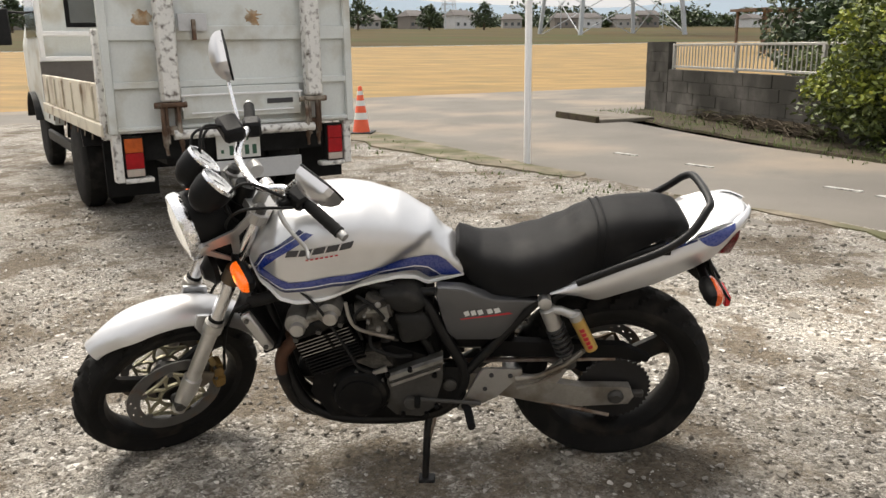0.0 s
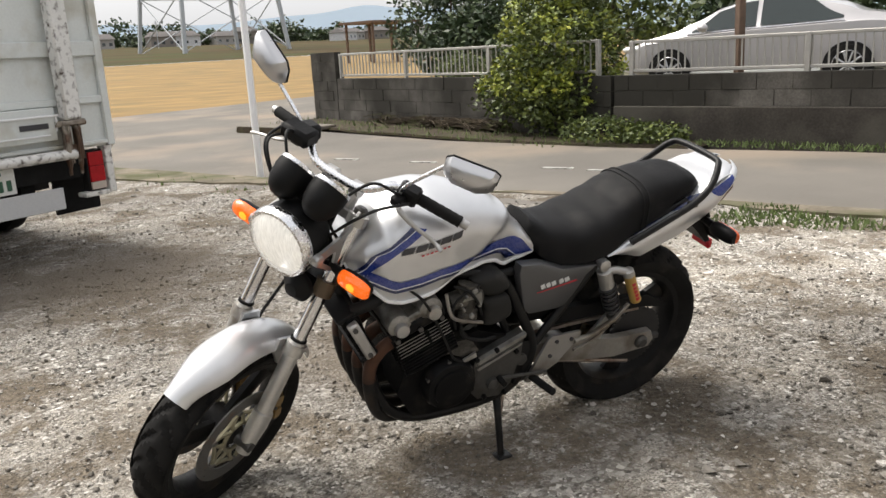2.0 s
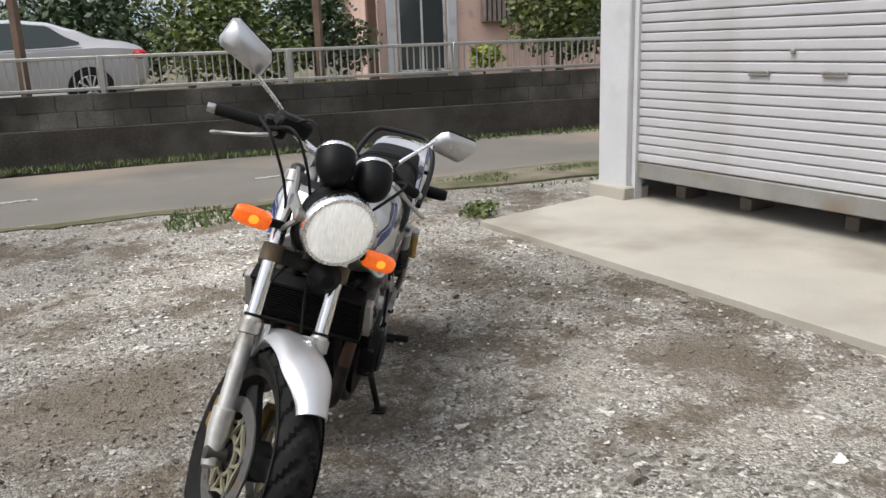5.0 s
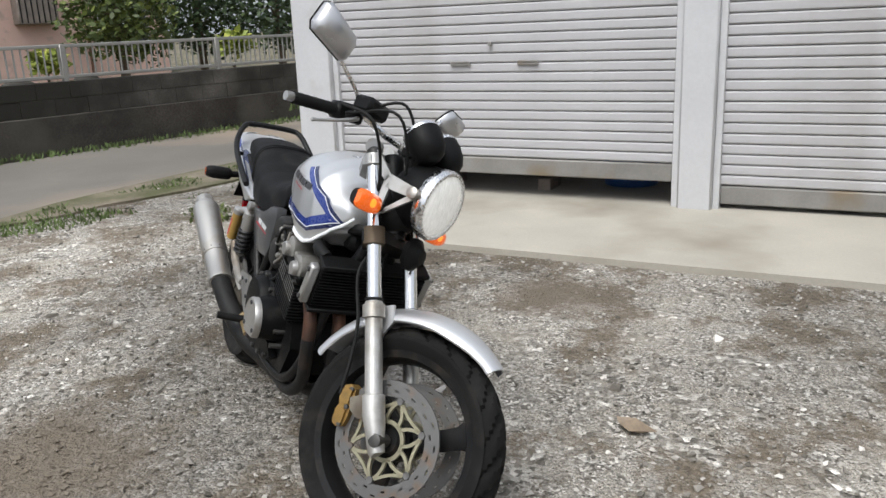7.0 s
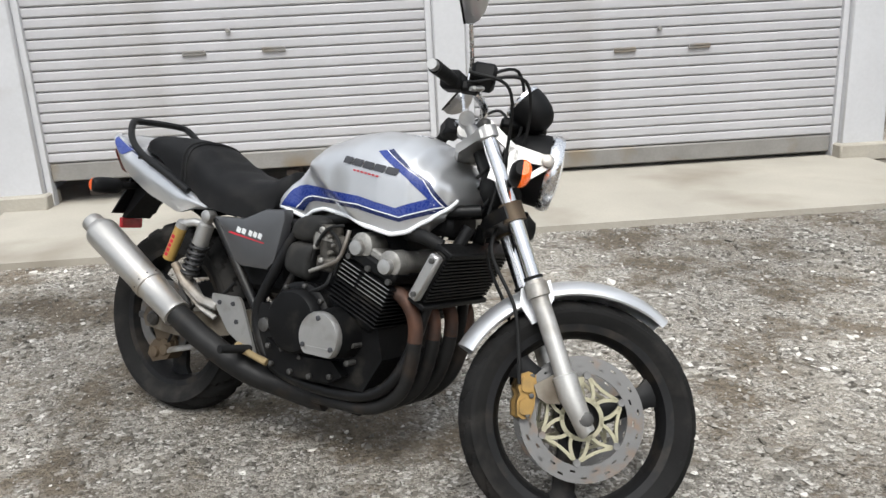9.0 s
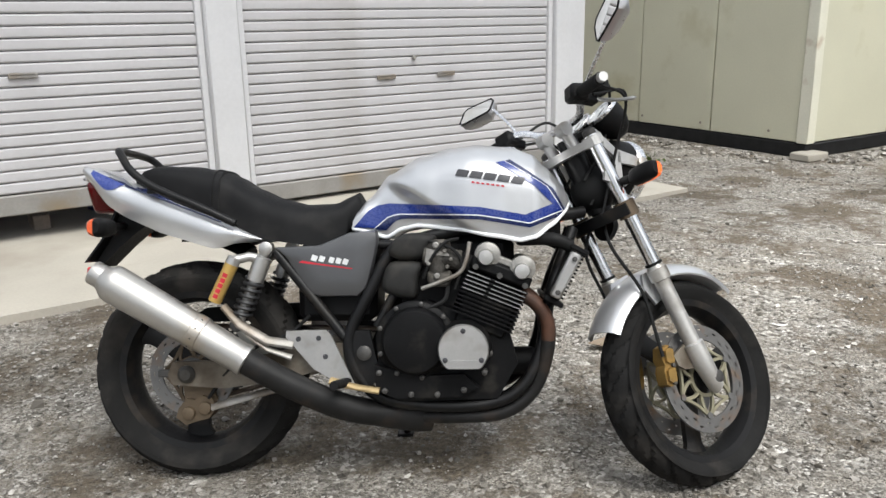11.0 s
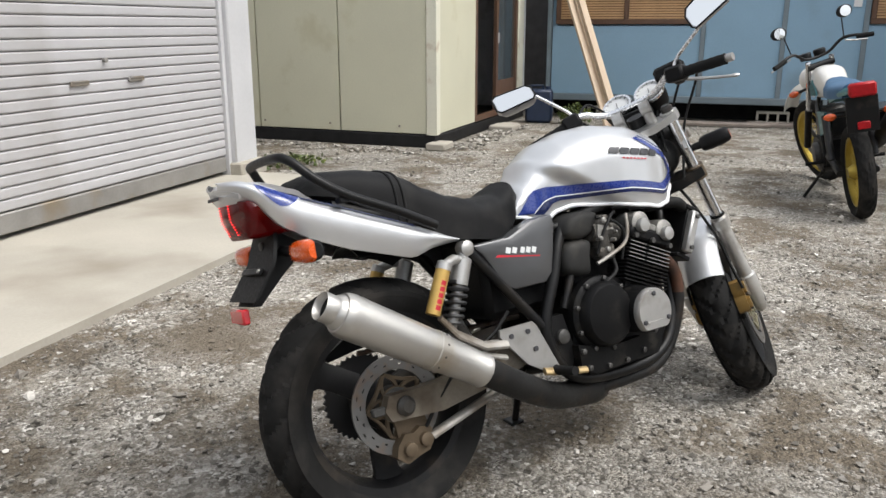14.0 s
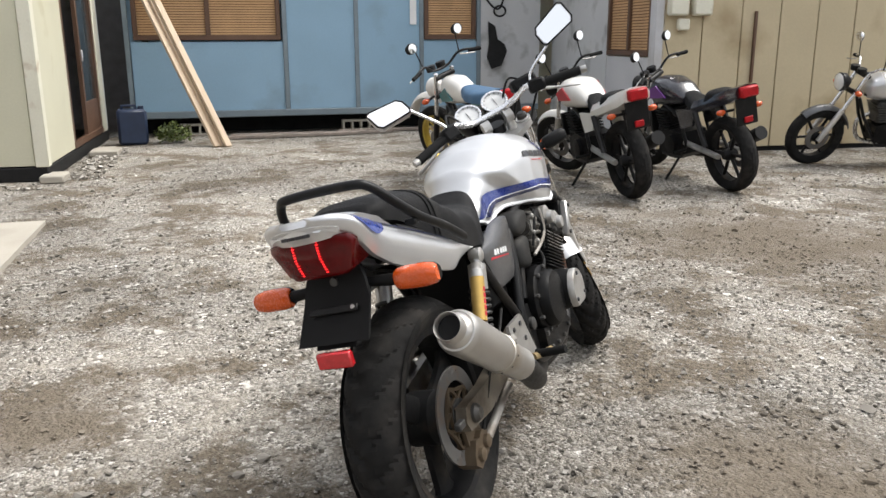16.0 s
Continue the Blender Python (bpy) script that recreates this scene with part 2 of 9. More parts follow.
def gravel_material():
    """Crushed grey limestone over brown earth: stones at two sizes, damp and muddy patches."""
    m = bpy.data.materials.new("gravel")
    m.use_nodes = True
    n, l = m.node_tree.nodes, m.node_tree.links
    b = n["Principled BSDF"]
    b.inputs["Roughness"].default_value = 0.95
    b.inputs["Specular IOR Level"].default_value = 0.25
    tc = n.new("ShaderNodeTexCoord")

    def vor(s, feature="F1"):
        t = n.new("ShaderNodeTexVoronoi")
        t.feature = feature
        t.inputs["Scale"].default_value = s
        l.new(tc.outputs["Object"], t.inputs["Vector"])
        return t

    def noi(s, d=6.0, rough=0.6):
        t = n.new("ShaderNodeTexNoise")
        t.inputs["Scale"].default_value, t.inputs["Detail"].default_value, t.inputs["Roughness"].default_value = s, d, rough
        l.new(tc.outputs["Object"], t.inputs["Vector"])
        return t.outputs["Fac"]

    def ramp(f, stops):
        r = n.new("ShaderNodeValToRGB")
        e = r.color_ramp.elements
        e[0].position, e[0].color = stops[0][0], (*stops[0][1], 1)
        e[1].position, e[1].color = stops[-1][0], (*stops[-1][1], 1)
        for p, c in stops[1:-1]:
            e.new(p).color = (*c, 1)
        l.new(f, r.inputs[0])
        return r.outputs[0]

    def mixed(f, a, c, kind="MIX"):
        x = n.new("ShaderNodeMix")
        x.data_type, x.blend_type = "RGBA", kind
        if isinstance(f, float):
            x.inputs["Factor"].default_value = f
        else:
            l.new(f, x.inputs["Factor"])
        l.new(a, x.inputs["A"])
        l.new(c, x.inputs["B"])
        return x.outputs["Result"]

    def val(f, lo, hi, a=0.0, c=1.0):
        r = n.new("ShaderNodeMapRange")
        r.inputs["From Min"].default_value, r.inputs["From Max"].default_value = lo, hi
        r.inputs["To Min"].default_value, r.inputs["To Max"].default_value = a, c
        l.new(f, r.inputs["Value"])
        return r.outputs[0]

    def sep(c):
        s = n.new("ShaderNodeSeparateColor")
        l.new(c, s.inputs[0])
        return s.outputs[0]

    v1, v2, v3 = vor(46), vor(105), vor(250)
    s1 = ramp(sep(v1.outputs["Color"]), [(0, (0.055, 0.050, 0.043)), (0.5, (0.225, 0.213, 0.194)), (0.85, (0.42, 0.405, 0.38)), (1, (0.76, 0.745, 0.72))])
    s2 = ramp(sep(v2.outputs["Color"]), [(0, (0.050, 0.045, 0.039)), (0.6, (0.235, 0.222, 0.203)), (1, (0.62, 0.605, 0.58))])
    s3 = ramp(sep(v3.outputs["Color"]), [(0, (0.075, 0.067, 0.056)), (1, (0.46, 0.435, 0.395))])
    fine = mixed(val(noi(11), 0.40, 0.60), s3, s2)
    stones = mixed(val(noi(5), 0.50, 0.60), fine, s1)
    sand = ramp(noi(55, 8, 0.75), [(0.3, (0.16, 0.142, 0.118)), (0.7, (0.38, 0.355, 0.312))])
    stones = mixed(val(noi(2.6, 8, 0.7), 0.50, 0.66, 0.0, 0.7), stones, sand)
    mud = ramp(noi(40, 8, 0.7), [(0.3, (0.060, 0.048, 0.036)), (0.7, (0.185, 0.155, 0.118))])
    both = mixed(val(noi(1.6, 9, 0.74), 0.485, 0.57, 0.0, 0.92), stones, mud)
    both = earth_and_shade_patches(n, l, tc.outputs["Object"], both)
    l.new(both, b.inputs["Base Color"])
    h = n.new("ShaderNodeMath")
    h.operation = "MULTIPLY_ADD"
    l.new(v1.outputs["Distance"], h.inputs[0])
    h.inputs[1].default_value = -1.0
    l.new(val(v2.outputs["Distance"], 0, 0.8, 0.5, 0), h.inputs[2])
    h2 = n.new("ShaderNodeMath")
    h2.operation = "ADD"
    l.new(h.outputs[0], h2.inputs[0])
    l.new(noi(120, 3), h2.inputs[1])
    bp = n.new("ShaderNodeBump")
    bp.inputs["Strength"].default_value, bp.inputs["Distance"].default_value = 0.8, 0.018
    l.new(h2.outputs[0], bp.inputs["Height"])
    l.new(bp.outputs[0], b.inputs["Normal"])
    MATS["gravel"] = m
    return m


M_GRAVEL = gravel_material()
M_ASPHALT = mat("asphalt", (0.152, 0.138, 0.119), 0.9, var=0.16, scale=0.7, fine=160, bump=0.5, dirt=(0.27, 0.215, 0.16), dirt_amount=0.34, dirt_scale=0.35)
M_EARTH = mat("earth", (0.19, 0.162, 0.122), 0.95, spec=0.2, var=0.35, scale=3.0, fine=40, bump=0.8, dirt=(0.085, 0.088, 0.042), dirt_amount=0.52, dirt_scale=1.8)
M_FIELD = mat("stubble_field", (0.255, 0.158, 0.052), 0.95, var=0.22, scale=0.35, fine=9, bump=0.8, dirt=(0.17, 0.118, 0.040), dirt_amount=0.42, dirt_scale=0.5, stretch=(1, 2.5, 1))
M_FIELD_DARK = mat("fallow_field", (0.070, 0.050, 0.023), 0.95, spec=0.1, var=0.3, scale=0.05, fine=1.2, dirt=(0.055, 0.065, 0.022), dirt_amount=0.5, dirt_scale=0.06)
M_FIELD_FAR = mat("far_field", (0.078, 0.055, 0.024), 0.95, spec=0.1, var=0.3, scale=0.02, fine=0.4, dirt=(0.058, 0.060, 0.024), dirt_amount=0.5, dirt_scale=0.025)
M_GRASS = mat("grass_blades", (0.105, 0.145, 0.045), 0.8, var=0.35, scale=4, fine=50)
M_BLOCK = mat("concrete_block", (0.100, 0.093, 0.083), 0.95, spec=0.2, var=0.34, scale=2.6, fine=45, bump=0.6, dirt=(0.034, 0.032, 0.027), dirt_amount=0.72, dirt_scale=1.1, obj_random=0.16, runs_on=True)
M_LITTER = mat("leaf_litter", (0.060, 0.047, 0.032), 0.95, spec=0.2, var=0.45, scale=5, fine=60, bump=0.8, dirt=(0.05, 0.06, 0.02), dirt_amount=0.35, dirt_scale=2.5)
M_ROADPAINT = mat("worn_road_paint", (0.46, 0.45, 0.42), 0.85, var=0.2, scale=9, fine=70, dirt=(0.15, 0.14, 0.125), dirt_amount=0.5, dirt_scale=14)
M_WALL_LOW = mat("cast_concrete", (0.058, 0.052, 0.045), 0.95, spec=0.2, var=0.40, scale=1.7, fine=40, bump=0.6, dirt=(0.095, 0.088, 0.074), dirt_amount=0.34, dirt_scale=1.1, runs_on=True)
M_CULVERT = mat("dirty_culvert_concrete", (0.19, 0.17, 0.14), 0.95, var=0.25, scale=3, fine=50, bump=0.5, dirt=(0.10, 0.08, 0.06), dirt_amount=0.4, dirt_scale=3)
M_SLAB = mat("slab_concrete", (0.395, 0.366, 0.312), 0.9, var=0.09, scale=1.6, fine=70, bump=0.25, dirt=(0.25, 0.22, 0.175), dirt_amount=0.25, dirt_scale=1.0)
M_SHUTTER = mat("shutter_paint", (0.45, 0.442, 0.452), 0.5, var=0.04, scale=2.5, fine=40, dirt=(0.32, 0.30, 0.285), dirt_amount=0.12, dirt_scale=0.8, coat=0.05)
M_BOTTOMBAR = mat("bottom_bar_metal", (0.25, 0.24, 0.225), 0.5, 0.2, var=0.12, scale=5, fine=60, dirt=(0.22, 0.17, 0.11), dirt_amount=0.2)
M_POST = mat("post_paint", (0.54, 0.54, 0.552), 0.55, var=0.05, scale=2, fine=50, dirt=(0.36, 0.34, 0.31), dirt_amount=0.12, dirt_scale=1.6)
# Near-black: dark parts, plus painted shade behind the shed door and under the cabin.
M_DARKIN = mat("dark_parts_and_shade", (0.018, 0.018, 0.018), 0.95, spec=0.1, var=0.2)
M_CREAM = mat("cream_panel", (0.60, 0.582, 0.445), 0.5, var=0.045, scale=1.2, fine=60, dirt=(0.42, 0.38, 0.22), dirt_amount=0.10, dirt_scale=1.4)
M_CREAM_TRIM = mat("cream_trim", (0.72, 0.70, 0.58), 0.5, var=0.05, scale=2, fine=60, dirt=(0.30, 0.16, 0.06), dirt_amount=0.12, dirt_scale=3.5)
M_BLACKSTEEL = mat("black_steel", (0.015, 0.015, 0.0155), 0.55, 0.1, spec=0.25, var=0.3, scale=9, fine=70)
M_BLUE = mat("blue_panel", (0.265, 0.415, 0.545), 0.55, var=0.05, scale=1.3, fine=60, dirt=(0.20, 0.29, 0.36), dirt_amount=0.10, dirt_scale=1.1)
M_BLUETRIM = mat("blue_grey_trim", (0.19, 0.235, 0.265), 0.55, 0.1, var=0.12, scale=3, fine=60)
M_BROWNFRAME = mat("brown_frame", (0.12, 0.065, 0.04), 0.45, 0.1, var=0.12, scale=5, fine=60)
M_BLIND = mat("brown_blind", (0.52, 0.31, 0.15), 0.6, var=0.1, scale=4, fine=50)
M_BLIND_BACK = mat("blind_backing", (0.16, 0.08, 0.035), 0.7, var=0.1)
M_GREYWALL = mat("grey_panel", (0.55, 0.555, 0.56), 0.6, var=0.06, scale=1.5, fine=60, dirt=(0.25, 0.25, 0.24), dirt_amount=0.2)
M_OCHRE = mat("ochre_siding", (0.53, 0.445, 0.29), 0.6, var=0.06, scale=1.2, fine=60, dirt=(0.30, 0.22, 0.12), dirt_amount=0.2, dirt_scale=1.2)
M_PINK = mat("pink_stucco", (0.66, 0.46, 0.385), 0.9, var=0.08, scale=1.2, fine=50, bump=0.3, dirt=(0.42, 0.32, 0.27), dirt_amount=0.15)
M_RAIL = mat("aluminium_rail", (0.36, 0.35, 0.325), 0.5, 0.5, var=0.12, scale=5, fine=60)
M_RUSTPOST = mat("rusty_post", (0.13, 0.085, 0.06), 0.8, 0.1, var=0.3, scale=6, fine=60)
M_WHITEPIPE = mat("white_pipe", (0.78, 0.78, 0.78), 0.4, var=0.04, scale=4, fine=50)
M_WOOD = mat("pale_timber", (0.54, 0.42, 0.305), 0.7, var=0.13, scale=3, fine=30, bump=0.2, stretch=(1, 1, 0.12))
M_OLDWOOD = mat("weathered_timber", (0.25, 0.21, 0.18), 0.85, var=0.2, scale=5, fine=40, bump=0.4)
M_GLASS = mat("dark_glass", (0.045, 0.052, 0.055), 0.06, var=0.05, coat=0.6)
M_NAVY = mat("navy_plastic", (0.018, 0.032, 0.07), 0.45, var=0.12)
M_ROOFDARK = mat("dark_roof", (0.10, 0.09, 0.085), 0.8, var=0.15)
M_BARK = mat("bark", (0.10, 0.075, 0.05), 0.95, var=0.3, scale=12, fine=60, bump=0.6)
# Distance haze is painted in: pale blue base with a faint glow.
M_MOUNT = mat("haze_painted_ridge", (0.50, 0.60, 0.70), 1.0, var=0.08, scale=0.002, fine=0.01, emit=(0.62, 0.76, 0.92), power=0.17)
M_ORANGECONE = mat("cone_plastic", (0.72, 0.10, 0.035), 0.5, var=0.08, scale=6, fine=60)
M_RUBBER = mat("black_rubber", (0.011, 0.011, 0.011), 0.8, spec=0.15, var=0.25, scale=12, fine=80, bump=0.25)


def leaf_material(name, c, light):
    m = bpy.data.materials.new(name)
    m.use_nodes = True
    n, l = m.node_tree.nodes, m.node_tree.links
    b = n["Principled BSDF"]
    b.inputs["Roughness"].default_value = 0.55
    geo = n.new("ShaderNodeNewGeometry")
    r = n.new("ShaderNodeValToRGB")
    e = r.color_ramp.elements
    e[0].color, e[1].color = (c[0] * 0.55, c[1] * 0.55, c[2] * 0.55, 1), (*light, 1)
    e.new(0.6).color = (*c, 1)
    l.new(geo.outputs["Random Per Island"], r.inputs[0])
    l.new(r.outputs[0], b.inputs["Base Color"])
    b.inputs["Transmission Weight"].default_value = 0.0
    b.inputs["Subsurface Weight"].default_value = 0.0
    MATS[name] = m
    return m


M_LEAF_BUSH = leaf_material("bush_leaf", (0.075, 0.105, 0.022), (0.17, 0.20, 0.04))
M_LEAF_NEW = leaf_material("young_leaf", (0.22, 0.27, 0.035), (0.40, 0.40, 0.06))
M_LEAF_DARK = leaf_material("dark_leaf", (0.035, 0.060, 0.022), (0.075, 0.11, 0.035))

# ---------- ground, road, fields ----------
E0 = Vector((2.41, 3.77, 0))          # a point of the road's near edge
R_DIR = Vector((0.608, -0.794, 0))    # along the road
R_OUT = Vector((0.794, 0.608, 0))     # across it, towards the block wall
ROAD = Matrix.Translation(E0) @ Matrix(((R_DIR.x, R_OUT.x, 0, 0), (R_DIR.y, R_OUT.y, 0, 0), (0, 0, 1, 0), (0, 0, 0, 1)))


def road_pt(a, b, z=0.0):
    return tuple(ROAD @ Vector((a, b, z)))


def sheet(name, poly, z, material, label, category):
    g = G()
    g.put([(p[0], p[1], p[2] if len(p) > 2 else z) for p in poly], [tuple(range(len(poly)))])
    return thing(name, label, category, g=g, material=material, kind="structure")


sheet("ground", [(-2500, -2500), (2500, -2500), (2500, 2500), (-2500, 2500)], -0.14, M_EARTH, "bare brown earth reaching to the far horizon", "ground")

# gravel yard: a fine uneven sheet whose road edge frays
g = G()
NA, NB = 230, 170
vs, fs = [], []
for j in range(NB + 1):
    b_ = -15.5 + 15.5 * j / NB
    for i in range(NA + 1):
        a_ = -13 + 25 * i / NA
        p = ROAD @ Vector((a_, b_, 0))
        if j == NB:
            p += R_OUT * (0.16 * noise.noise((a_ * 0.9, 0, 3)) + 0.05 * noise.noise((a_ * 4, 1, 3)))
        z = 0.010 * noise.noise((p.x * 0.8, p.y * 0.8, 5)) + 0.006 * noise.noise((p.x * 3.1, p.y * 3.1, 9))
        edge = smooth01(NB - 4, NB, j)
        vs.append((p.x, p.y, z * (1 - edge) - 0.004 + 0.012 * edge))
for j in range(NB):
    for i in range(NA):
        k = j * (NA + 1) + i
        fs.append((k, k + 1, k + NA + 2, k + NA + 1))
g.put(vs, fs)
yard = thing("gravel_yard", "grey crushed-stone gravel yard with muddy brown patches", "gravel", g=g, material=M_GRAVEL, kind="structure", sharp=180)

sheet("road", [road_pt(20, -1.4), road_pt(20, 1.5), road_pt(7, 2.45), road_pt(2, 2.95), (4.6, 5.9), (3.3, 8.3), (2.1, 11.6), (2.6, 14.4), (12, 20.2), (40, 36.5), (40, 45),
               (3.91, 23.27), (-3.92, 18.69), (-20, 9.3), (-20, 3), (-9, 9), (-5, 11), (-2.6, 9.2), (0.3, 5.7), (2.0, 3.5)], -0.008, M_ASPHALT,
      "worn grey asphalt lane with dusty edges", "road")

# fields beyond the cross road rise gently
F_DIR = Vector((0.863, 0.505, 0))
F_OUT = Vector((-0.505, 0.863, 0))
F0 = Vector((0.0, 21.0, 0))


def field_pt(a, d, lift=0.0):
    p = F0 + F_DIR * a + F_OUT * d
    return (p.x, p.y, 0.028 * d - 0.012 + lift)


sheet("field", [field_pt(-150, 0), field_pt(220, 0), field_pt(220, 46), field_pt(-150, 46)], 0, M_FIELD, "golden stubble of a harvested rice field", "field")
sheet("field_far", [field_pt(-300, 46, 0.02), field_pt(420, 46, 0.02), field_pt(420, 110), field_pt(-300, 110)], 0, M_FIELD_DARK, "olive brown fallow field strip", "field")
sheet("field_farther", [field_pt(-900, 110), field_pt(1100, 110), field_pt(1100, 700), field_pt(-900, 700)], 0, M_FIELD_FAR, "distant tan and green farmland", "field")

# raised garden behind the block wall
WA, WB, WC = Vector((2.8, 14.3, 0)), Vector((5.05, 6.75, 0)), Vector((10.4, -2.9, 0))
sheet("garden_ground", [(2.95, 14.3), (5.2, 6.75), (10.5, -2.9), (19, -20), (60, -30), (70, 30), (32, 33), (12, 19.7)], 0.14, M_EARTH, "garden earth with short grass behind the wall", "ground")


def verge():
    """Ragged strip of grass and earth between road and wall, and along the yard's edge."""
    g = G()
    rng = random.Random(4)
    for i in range(9000):
        k = rng.random()
        if k < 0.34:
            t = rng.random()
            p = WB.lerp(WC, t) - R_OUT * (0.05 + 0.5 * rng.random() ** 1.6)
            h = 0.025 + 0.045 * rng.random()
        elif k < 0.40:
            t = rng.random()
            p = WA.lerp(WB, t) - Vector((0.96, 0.27, 0)) * (0.1 + 1.1 * rng.random())
            h = 0.03 + 0.07 * rng.random()
        else:
            a = rng.uniform(1.6, 6.6) if rng.random() < 0.9 else rng.uniform(-8.5, -0.4)
            p = Vector(road_pt(a, -0.12 - 0.75 * rng.random() ** 1.3))
            if noise.noise((p.x * 1.7, p.y * 1.7, 2)) < 0.0:
                continue
            h = 0.015 + 0.04 * rng.random()
        w, ang = 0.006 + 0.008 * rng.random(), rng.random() * math.tau
        dx, dy = math.cos(ang) * w, math.sin(ang) * w
        bx, by = rng.gauss(0, 0.4) * h, rng.gauss(0, 0.4) * h
        g.put([(p.x - dx, p.y - dy, 0), (p.x + dx, p.y + dy, 0), (p.x + bx, p.y + by, h)], [(0, 1, 2)])
    thing("grass_verge", "short green grass along the foot of the wall", "grass", g=g, material=M_GRASS, kind="stuff")


verge()
def patch(name, pts, z, material, label, category, seed=0, rough=0.15):
    """A flat patch with a frayed outline."""
    P = curve_pts([(x, y, z) for x, y in pts], 8, loop=True)
    g = G()
    out = [(p.x + rough * noise.noise((p.x * 3, p.y * 3, seed)), p.y + rough * noise.noise((p.x * 3, p.y * 3, seed + 7)), z) for p in P]
    c = sum((Vector(p) for p in out), Vector()) / len(out)
    n = len(out)
    g.put(out, [tuple(range(n))])
    rim = [(c.x + (p[0] - c.x) * 1.01, c.y + (p[1] - c.y) * 1.01, -0.03) for p in out]
    g.put(out + rim, [(i, (i + 1) % n, n + (i + 1) % n, n + i) for i in range(n)])
    return thing(name, label, category, g=g, material=material, kind="structure")


patch("dirt_verge", [road_pt(-1.0, -0.02)[:2], road_pt(2.5, 0.0)[:2], road_pt(6.6, 0.05)[:2], road_pt(6.8, -0.8)[:2], road_pt(4.0, -0.5)[:2], road_pt(2.0, -0.22)[:2], road_pt(0.5, -0.14)[:2]], 0.016, M_EARTH, "brown earth verge between gravel and asphalt", "verge", 1)
patch("dirt_verge", [road_pt(-9, 0.25)[:2], road_pt(-4, 0.12)[:2], road_pt(-2.4, 0.05)[:2], road_pt(-2.6, -0.25)[:2], road_pt(-5, -0.45)[:2], road_pt(-8.5, -0.5)[:2]], 0.016, M_EARTH, "brown earth verge between gravel and asphalt", "verge", 5)
patch("wall_foot_earth", [(2.4, 13.9), (2.5, 11.5), (3.6, 8.3), (4.7, 5.95), (5.6, 5.55), (5.25, 6.5), (4.6, 8.4), (3.2, 13.6)], 0.006, M_LITTER, "brown earth and leaf litter at the wall foot", "verge", 9, 0.12)

g = G()
rng = random.Random(31)
for i in range(420):
    t = rng.random()
    p = Vector((3.45, 12.1, 0)).lerp(Vector((4.35, 8.6, 0)), t) + Vector((rng.gauss(0, 0.13), rng.gauss(0, 0.13), 0))
    a = math.atan2(-3.5, 0.9) + rng.gauss(0, 0.35)
    L = rng.uniform(0.2, 0.7)
    z = 0.03 + 0.13 * rng.random() ** 1.5
    q = Vector((math.cos(a) * L / 2, math.sin(a) * L / 2, rng.gauss(0, 0.02)))
    g.tube([tuple(p - q + Vector((0, 0, z))), tuple(p + Vector((rng.gauss(0, 0.02), rng.gauss(0, 0.02), z + 0.015))), tuple(p + q + Vector((0, 0, z)))], rng.uniform(0.006, 0.016), 4)
thing("brush_heap", "long low heap of dark cut branches at the wall foot", "branches", g=g, material=M_LITTER, kind="stuff")

# faded white road marks
for i, (x, y) in enumerate(((3.23, 4.96), (3.50, 4.51), (3.81, 4.10), (1.6, 7.35), (2.27, 6.40), (5.10, 2.24))):
    g = G()
    g.box(-0.17, 0.17, -0.035, 0.035, -0.010, 0.003)
    thing("road_mark", "short faded white paint mark on the asphalt", "road marking", m=frame_at(x, y, 0, -51), g=g, material=M_ROADPAINT, group="road marks", kind="structure")

# concrete culvert lid at the junction
g = G()
g.box(-0.75, 0.75, -0.55, 0.55, -0.02, 0.05, 0.015)
thing("culvert_cover", "pale concrete culvert lid over a roadside ditch", "culvert", m=frame_at(1.75, 12.3, 0, -62), g=g, material=M_CULVERT)
g = G()
g.box(-0.6, 0.75, -0.62, -0.56, -0.02, 0.10)
thing("ditch_edge", "dark ditch edge below the culvert lid", "ditch", m=frame_at(1.75, 12.3, 0, -62), g=g, material=M_LITTER, kind="structure")


# ---------- block wall, railing, garden ----------
def block_run(name, p, q, courses, height, thick, label, cap=True, low=0.0):
    """A wall of single blocks from p to q; every block a part."""
    d = (q - p)
    L = d.length
    wall = thing(name, label, "wall", m=Matrix.Translation(p) @ Matrix.Rotation(math.atan2(d.y, d.x), 4, "Z"), kind="structure")
    g = G()
    g.box(0, L, -thick / 2 + 0.012, thick / 2 - 0.012, -0.1, height - 0.004)
    part("mortar", g, M_WALL_LOW, wall)
    if low:
        g = G()
        g.box(0, L, -thick / 2 - 0.03, thick / 2 + 0.03, -0.1, low, 0.012)
        part("footing", g, M_WALL_LOW, wall, "dark stained cast concrete base")
    bh = (height - low) / courses
    meshes = {}
    for c in range(courses):
        x = -0.2 if c % 2 else 0.0
        while x < L - 0.02:
            x0, x1 = max(0.0, x), min(L, x + 0.40)
            w = round(x1 - x0, 2)
            if w > 0.05:
                if w not in meshes:
                    g = G()
                    g.box(0.002, w - 0.002, -thick / 2, thick / 2, 0.002, bh - 0.002, 0.003)
                    meshes[w] = mesh_of("block", g, M_BLOCK)
                ob = new("block", meshes[w])
                ob.parent = wall
                ob.location = (x0, 0.004 * math.sin(x * 7 + c), low + c * bh)
            x += 0.40
    return wall


block_run("wall_gate", WA, WA.lerp(WB, 0.12), 7, 1.30, 0.15, "tall end of a grey concrete block wall")
block_run("wall_garden", WA.lerp(WB, 0.122), WB, 4, 0.80, 0.14, "low grey concrete block wall under a railing")
